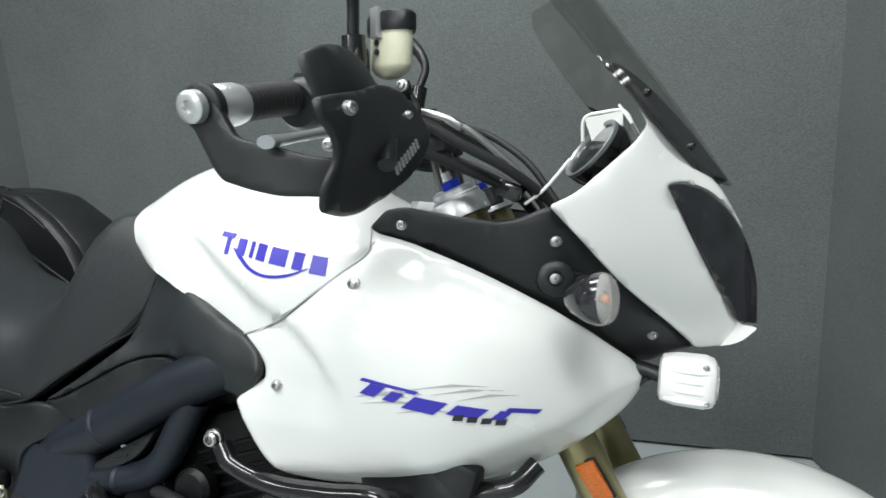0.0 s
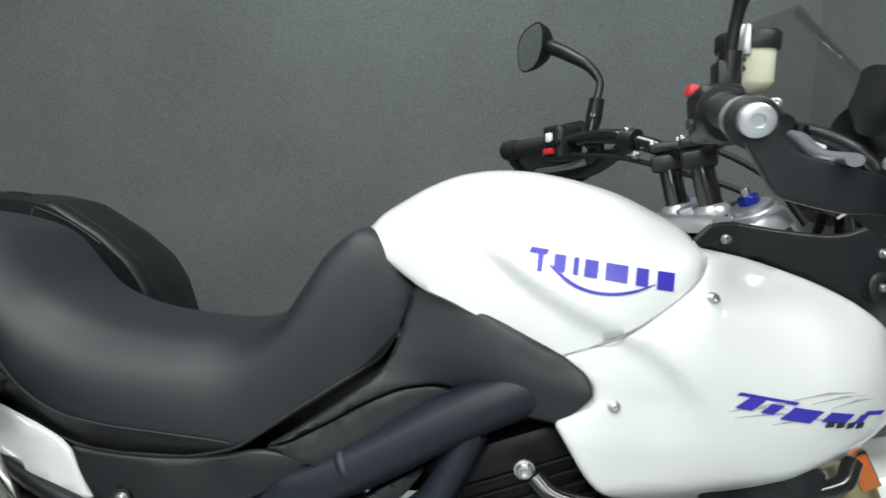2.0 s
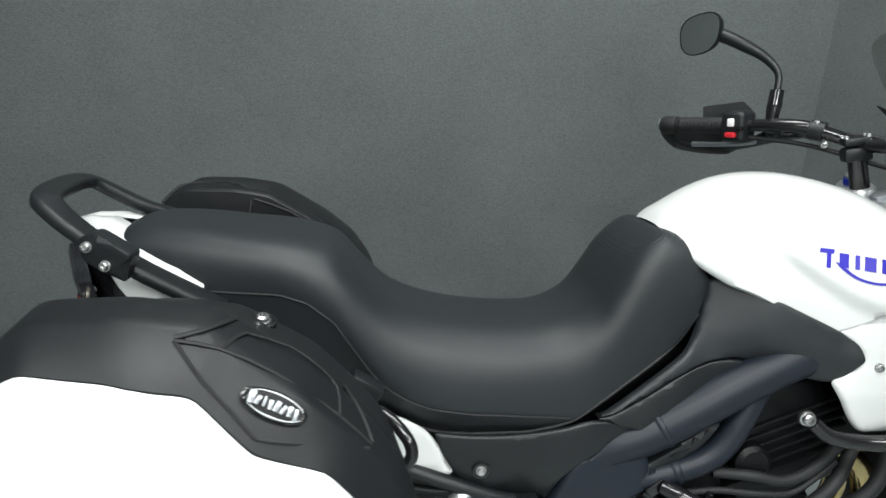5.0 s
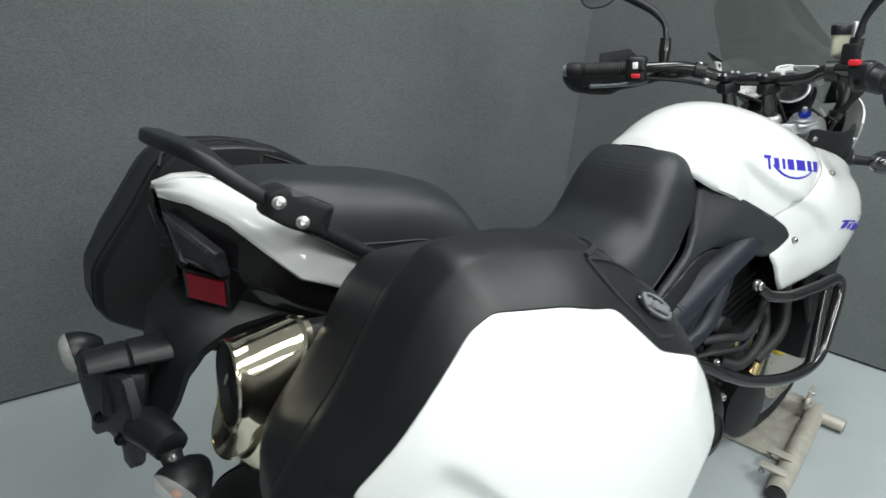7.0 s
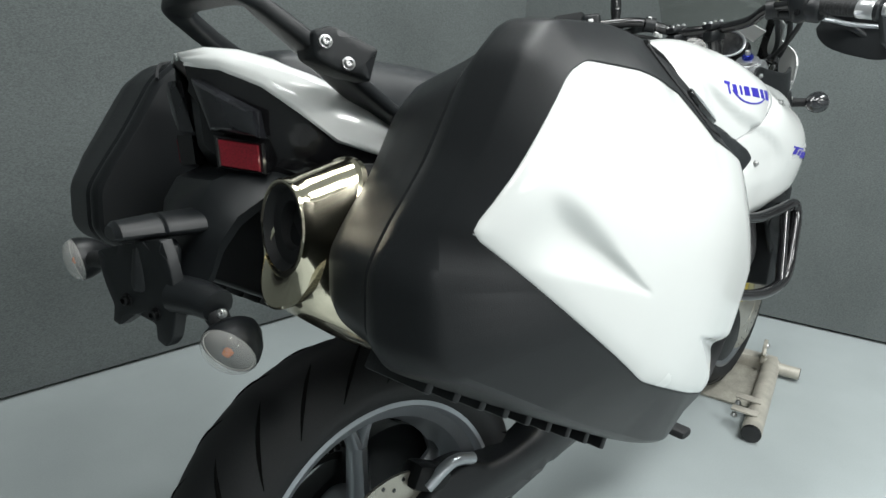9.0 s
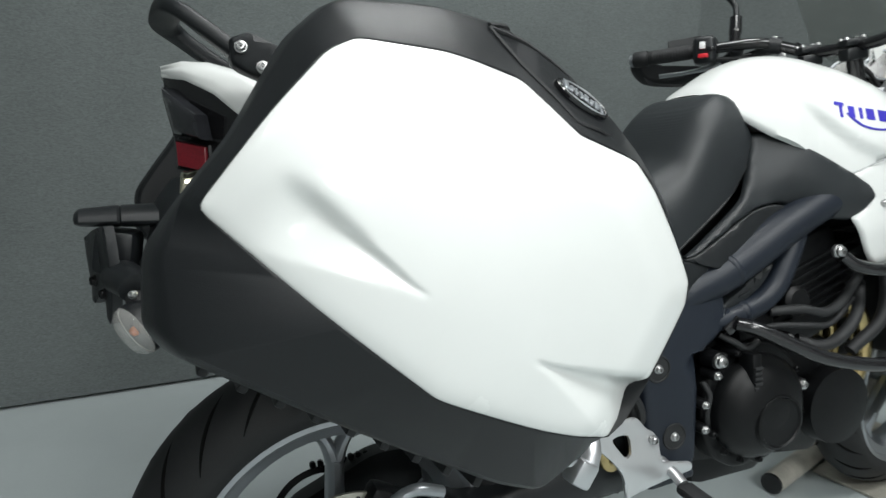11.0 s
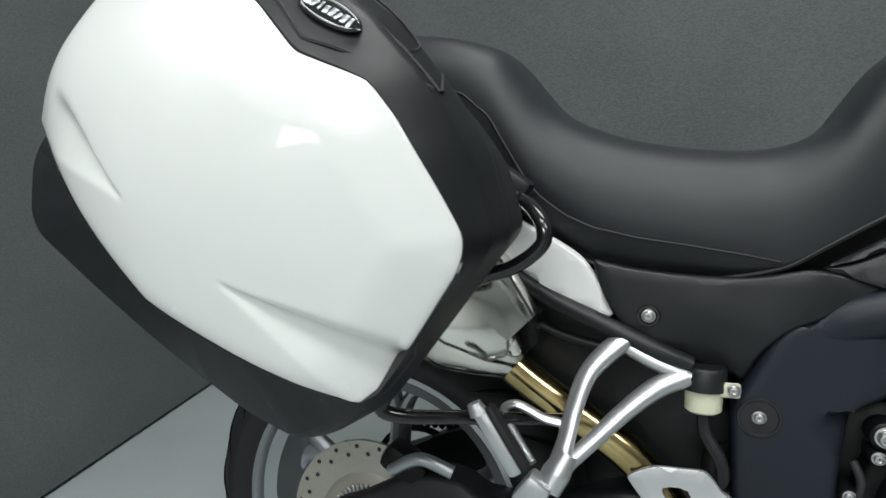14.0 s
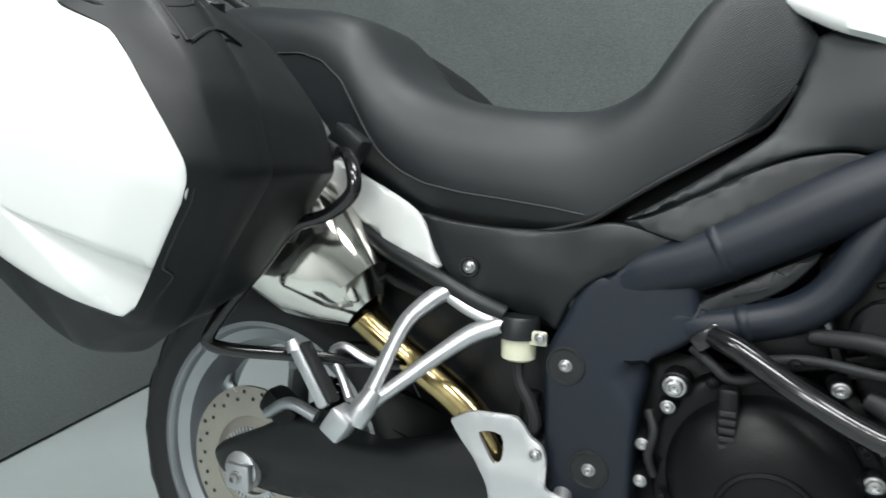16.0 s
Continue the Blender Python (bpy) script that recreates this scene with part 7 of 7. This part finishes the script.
# white inner shell between the instruments and the screen, with a rolled lip
def shell(quads, th):
    bm = bmesh.new()
    for q in quads:
        q = [Vector(p) for p in q]
        n = (q[1] - q[0]).cross(q[3] - q[0]).normalized() * th
        loft([[p + n for p in q], [p - n for p in q]], bm=bm)
    return bm


LIP = [(1.338, 0.100, 1.076), (1.341, 0.100, 1.108), (1.366, 0.096, 1.114), (1.392, 0.088, 1.113), (1.406, 0.060, 1.090), (1.420, 0.030, 1.064)]
part("inner_shell", shell([[LIP[3], LIP[5], (1.410, -0.006, 1.086), (1.392, 0.030, 1.114)], [LIP[1], LIP[3], (1.392, 0.085, 1.090), (1.352, 0.098, 1.072)]], 0.0015), WHITE, bike, "pale inner shell under the screen")
part("shell_lip", tube(LIP, 0.0026, 8), WHITE, bike, "white lip of the inner shell")
part("bracket", loft([[(1.317, 0.272, 1.150), (1.360, 0.262, 1.126), (1.357, 0.262, 1.108)], [(1.317, 0.280, 1.150), (1.360, 0.272, 1.126), (1.357, 0.272, 1.108)]]), GLOSS, bike, "black pointed bracket")

part("screen_bracket", panel(rounded([(1.336, 1.126), (1.358, 1.122), (1.364, 1.098), (1.346, 1.098)], 0.004), lambda x, z: 0.262, 0.006, 0.004, 0.001, 0, hole=[(1.344, 1.119), (1.354, 1.117), (1.355, 1.107), (1.347, 1.107)]), WHITE, bike, "white screen bracket with an opening")

# auxiliary lamp
lamp_m = Matrix.Translation((1.471, -0.006, 0.778)) @ Matrix.Rotation(radians(4), 4, "Y")
bm = bmesh.new()
prof = [(-0.031, 0.020, 0.019), (-0.028, 0.028, 0.026), (-0.012, 0.032, 0.0295), (0.018, 0.033, 0.030), (0.028, 0.030, 0.027), (0.031, 0.024, 0.022)]
rings = []
for x, w, h in prof:
    ring = []
    for t in np.linspace(0, 2 * math.pi, 36, endpoint=False):
        ct, st = math.cos(t), math.sin(t)
        ring.append(lamp_m @ Vector((x, math.copysign(abs(ct) ** 0.6, ct) * w, math.copysign(abs(st) ** 0.6, st) * h)))
    rings.append(ring)
lamp = part("auxiliary_lamp", loft(rings), WHITEPL, bike, "white ribbed plastic auxiliary lamp", 50)
for z in (-0.018, -0.006, 0.006, 0.018):
    for sg in (-1, 1):
        part("rib", loft([[lamp_m @ Vector((x, sg * (y + o), z + dz)) for o, dz in ((0, -0.004), (0.003, -0.0018), (0.003, 0.0018), (0, 0.004))] for x, y in ((-0.025, 0.024), (-0.01, 0.0305), (0.014, 0.0315), (0.023, 0.028))]), WHITEPL, lamp)
part("lamp_lens", loft([[lamp_m @ Vector((x, math.cos(t) * 0.022, math.sin(t) * 0.020)) for t in np.linspace(0, 2 * math.pi, 24, endpoint=False)] for x in (0.0305, 0.033)]), LENS, lamp, "clear lamp lens")
bolt(lamp, (1.491, -0.036, 0.800), R_, 0.0035, STEEL, "small screw")
bolt(lamp, (1.491, -0.036, 0.758), R_, 0.0035, STEEL, "small screw")
part("lamp_bracket", tube([(1.40, 0.0, 0.79), (1.43, -0.004, 0.785), (1.452, -0.006, 0.775)], [0.012, 0.011, 0.013], 12, flat=0.8), MATT, bike, "black lamp bracket")
part("lamp_bracket_arm", tube([(1.36, 0.0, 0.74), (1.40, 0.0, 0.755), (1.428, -0.004, 0.778)], 0.008, 10, flat=0.6), MATT, bike)

# front indicators
for sg in (-1, 1):
    signal("front_indicator", (1.362, 0.05 + sg * 0.130, 0.898), (1.388, 0.05 + sg * 0.196, 0.894), (1, sg * 0.15, 0.05), 0.0275, bike, "smoked front indicator with clear lens", DARKLENS)
    part("indicator_boot", lathe([(-0.004, 0.021), (0.004, 0.020), (0.007, 0.016), (0.007, 0.009), (0.004, 0.007), (0.004, 0.0)], (1.338, 0.05 + sg * 0.149, 0.908), (0.35, sg, 0.1), 24), MATT, bike, "black rubber indicator boot")
    bolt(bike, (1.339, 0.05 + sg * 0.154, 0.9085), (0.35, sg, 0.1), 0.0055)

# front mudguard
steer = Matrix.Translation((0.012, 0.0, 0.004)) @ STEER
rings = []
for a in np.linspace(128, 12, 30):
    t = radians(a)
    k = 1 - ((a - 90) / 90) ** 2
    w = 0.052 + 0.022 * k
    R0 = 0.315 + 0.010 * k
    outer = []
    for s in np.linspace(-1, 1, 13):
        r = R0 - 0.050 * abs(s) ** 3.2
        outer.append((r, s * w))
    ring = [steer @ Vector((math.cos(t) * r, y, math.sin(t) * r)) for r, y in outer]
    ring += [steer @ Vector((math.cos(t) * (r - 0.004), y * 0.95, math.sin(t) * (r - 0.004))) for r, y in outer[::-1]]
    rings.append(ring)
part("front_mudguard", loft(rings), WHITE, bike, "glossy white front mudguard", 60)
for sg in (-1, 1):
    part("mudguard_stay", loft([[steer @ Vector(p) for p in ((-0.12, sg * 0.064, 0.265), (0.0, sg * 0.066, 0.285), (-0.005, sg * 0.072, 0.20), (-0.09, sg * 0.072, 0.18))], [steer @ Vector(p) for p in ((-0.12, sg * 0.060, 0.265), (0.0, sg * 0.062, 0.285), (-0.005, sg * 0.068, 0.20), (-0.09, sg * 0.068, 0.18))]]), WHITE, bike, "white mudguard side stay")
    cal = part("front_caliper", box((0.052, 0.05, 0.115), steer @ pose(-0.115, sg * 0.074, 0.075, 0, 28, 0), 0.012, seg=3), YELLOW, bike, "gold radial front brake caliper")
    for dz in (-0.03, 0.03):
        bolt(cal, steer @ Vector((-0.115 + dz * 0.5, sg * 0.1, 0.075 + dz)), steer.to_3x3() @ Vector((0, sg, 0)), 0.006, STEEL, "caliper bolt")

# screws in the fairing
for x, z, f, r in ((1.129, 0.906, fair_y, 0.0085), (1.024, 0.779, fair_y, 0.0085)):
    for sg in (1, -1):
        bolt(bike, (x, sg * (f(x, z) - 0.001), z), (0, -sg, 0.15), 0.8 * r, STEEL, "bright socket screw")
for x, z in ((1.162, 0.970), (1.340, 0.950), (1.341, 0.896), (1.433, 0.830)):
    for sg in (1, -1):
        bolt(bike, (x, sg * (black_y(x, z) - 0.001) + (0.10 if sg < 0 else 0), z), (0.5 if x > 1.3 else 0.15, -sg, 0.1), 0.00585, STEEL, "bright socket screw")
part("screw_boss", panel([(1.315, 0.903), (1.335, 0.915), (1.365, 0.913), (1.372, 0.899), (1.36, 0.889), (1.33, 0.888)], lambda x, z: black_y(x, z) - 0.003, 0.006, 0.01, 0.004), MATT, bike, "raised oval boss")


# ---------------------------------------------------------------- decals, as plain shapes
def decal(outline, f, mat, label, lift=0.0012, n=0):
    return part("decal", panel(outline, lambda x, z: f(x, z) - lift, 0.001, 0.012, 0, n), mat, bike, label)


# tank mark: plain upright blue blocks on a falling line, the first the tallest, and a sickle under them
a0, a1 = np.array([0.9355, 0.9655]), np.array([1.0945, 0.9375])
for k0, k1, h0, h1 in ((0.00, 0.125, -0.006, 0.000), (0.048, 0.085, -0.027, -0.006), (0.165, 0.245, -0.024, -0.004), (0.300, 0.335, -0.024, -0.004), (0.375, 0.465, -0.024, -0.004), (0.515, 0.665, -0.024, -0.004), (0.720, 0.805, -0.024, -0.004), (0.865, 0.985, -0.025, -0.004)):
    p, q = a0 + (a1 - a0) * k0, a0 + (a1 - a0) * k1
    decal([(p[0] - 0.003, p[1] + h0), (q[0] - 0.003, q[1] + h0), (q[0], q[1] + h1), (p[0], p[1] + h1)], tank_y, BLUE, "plain blue mark on the tank")
low = [(0.954, 0.944), (0.965, 0.931), (0.982, 0.918), (1.003, 0.9110), (1.026, 0.9095), (1.048, 0.9130), (1.067, 0.9205)]
upp = [(1.070, 0.9225), (1.048, 0.9160), (1.026, 0.9130), (1.004, 0.9145), (0.984, 0.9215), (0.969, 0.9335), (0.957, 0.944)]
decal([p[:2] for p in curve(low, 3)] + [p[:2] for p in curve(upp, 3)], tank_y, BLUE, "blue sickle under the tank mark")

# fairing mark: slanted blue shapes between grey claw strokes, dark bars under it
T0, T1 = np.array([1.140, 0.803]), np.array([1.326, 0.765])
TITLE = ((0.03, 0.36, 0.0010, 0.0042), (0.10, 0.19, -0.011, 0.001), (0.24, 0.31, -0.011, -0.001), (0.37, 0.55, -0.014, -0.001), (0.60, 0.76, -0.011, -0.001), (0.82, 0.88, -0.010, -0.001), (0.84, 1.0, -0.0015, 0.0025))
for k0, k1, h0, h1 in TITLE:
    p, q = T0 + (T1 - T0) * k0, T0 + (T1 - T0) * k1
    decal([(p[0] + h0 * 1.2, p[1] + h0), (q[0] + h0 * 1.2, q[1] + h0), (q[0] + h1 * 1.2, q[1] + h1), (p[0] + h1 * 1.2, p[1] + h1)], fair_y, BLUE, "plain slanted blue shape on the fairing", 0.0016)
for x, z, l in ((1.139, 0.7835, 0.062), (1.146, 0.776, 0.075), (1.160, 0.788, 0.055), (1.185, 0.768, 0.062), (1.205, 0.796, 0.075), (1.225, 0.7905, 0.070), (1.250, 0.784, 0.058)):
    decal([(x, z), (x + l * 0.5, z + 0.0035), (x + l, z + 0.0030), (x + l * 0.55, z + 0.0066)], fair_y, GREYD, "grey claw stroke on the fairing", 0.0010)
for i in range(4):
    x, z = 1.244 + 0.0135 * i, 0.7645 - 0.0024 * i
    decal([(x, z - 0.003), (x + 0.0100, z - 0.0035), (x + 0.0125, z + 0.0032), (x + 0.0025, z + 0.0036)], fair_y, INK, "small dark bar on the fairing", 0.0016)


# ---------------------------------------------------------------- wheel chock on the floor
chock = thing("wheel_chock", Matrix.Identity(4), "grey metal wheel chock holding the front wheel on the floor", "wheel chock")
dirc = np.array([0.966, 0.257, 0.0])
nor = np.array([-0.257, 0.966, 0.0])
o = np.array([1.295, -0.264, 0.028])
part("tube_rail", tube([o, o + dirc * 0.49], 0.027, 24, n=1), STAND, chock, "grey painted steel tube")
part("tube_rail", tube([o + nor * 0.30, o + nor * 0.30 + dirc * 0.49], 0.027, 24, n=1), STAND, chock, "grey painted steel tube")
m = Matrix(((dirc[0], nor[0], 0, 0), (dirc[1], nor[1], 0, 0), (0, 0, 1, 0), (0, 0, 0, 1)))
at = lambda u, v, z: Matrix.Translation(Vector(o + dirc * u + nor * v) + Vector((0, 0, z - 0.028))) @ m
part("base_plate", box((0.30, 0.25, 0.008), at(0.33, 0.15, 0.006), 0.002), BOARD, chock, "beige-grey base plate")
part("cross_tube", box((0.05, 0.33, 0.045), at(0.49, 0.15, 0.028), 0.004), STAND, chock, "grey square cross tube")
for v in (0.03, 0.27):
    part("upright", box((0.045, 0.012, 0.07), at(0.47, v, 0.075), 0.003), STAND, chock, "grey upright bracket")
    part("bracket_arm", box((0.09, 0.010, 0.022), at(0.43, v - 0.004, 0.085) @ Matrix.Rotation(0.5, 4, "Y"), 0.003), STAND, chock, "grey bracket arm")
    for z in (0.065, 0.095):
        bolt(chock, (at(0.47, v - 0.008, z)) @ Vector((0, 0, 0)), -nor, 0.007, STEEL, "steel bolt")
for u in (0.06, 0.14):
    bolt(chock, (at(u, 0.055, 0.036)) @ Vector((0, 0, 0)), (0, 0, 1), 0.008, STEEL, "steel bolt")
    part("clamp_strap", box((0.03, 0.07, 0.006), at(u, 0.03, 0.058), 0.002), STAND, chock, "grey clamp strap")
part("tube_stub", tube([o + dirc * 0.47, o + dirc * 0.47 - nor * 0.085], 0.020, 20, n=1), STAND, chock, "short grey tube stub")
# flat black disc imitates the shade inside an open tube
part("stub_shade", lathe([(0, 0.0185), (0.002, 0.0185), (0.002, 0.0)], o + dirc * 0.47 - nor * 0.085, -nor, 20, caps=False), GLOSS, chock, "black disc for the shaded inside of the tube end")
for v in (0.0, 0.30):
    part("end_cap", lathe([(0, 0.0265), (0.004, 0.0265), (0.006, 0.022)], o + nor * v, -dirc, 24), GLOSS, chock, "black plastic tube cap")
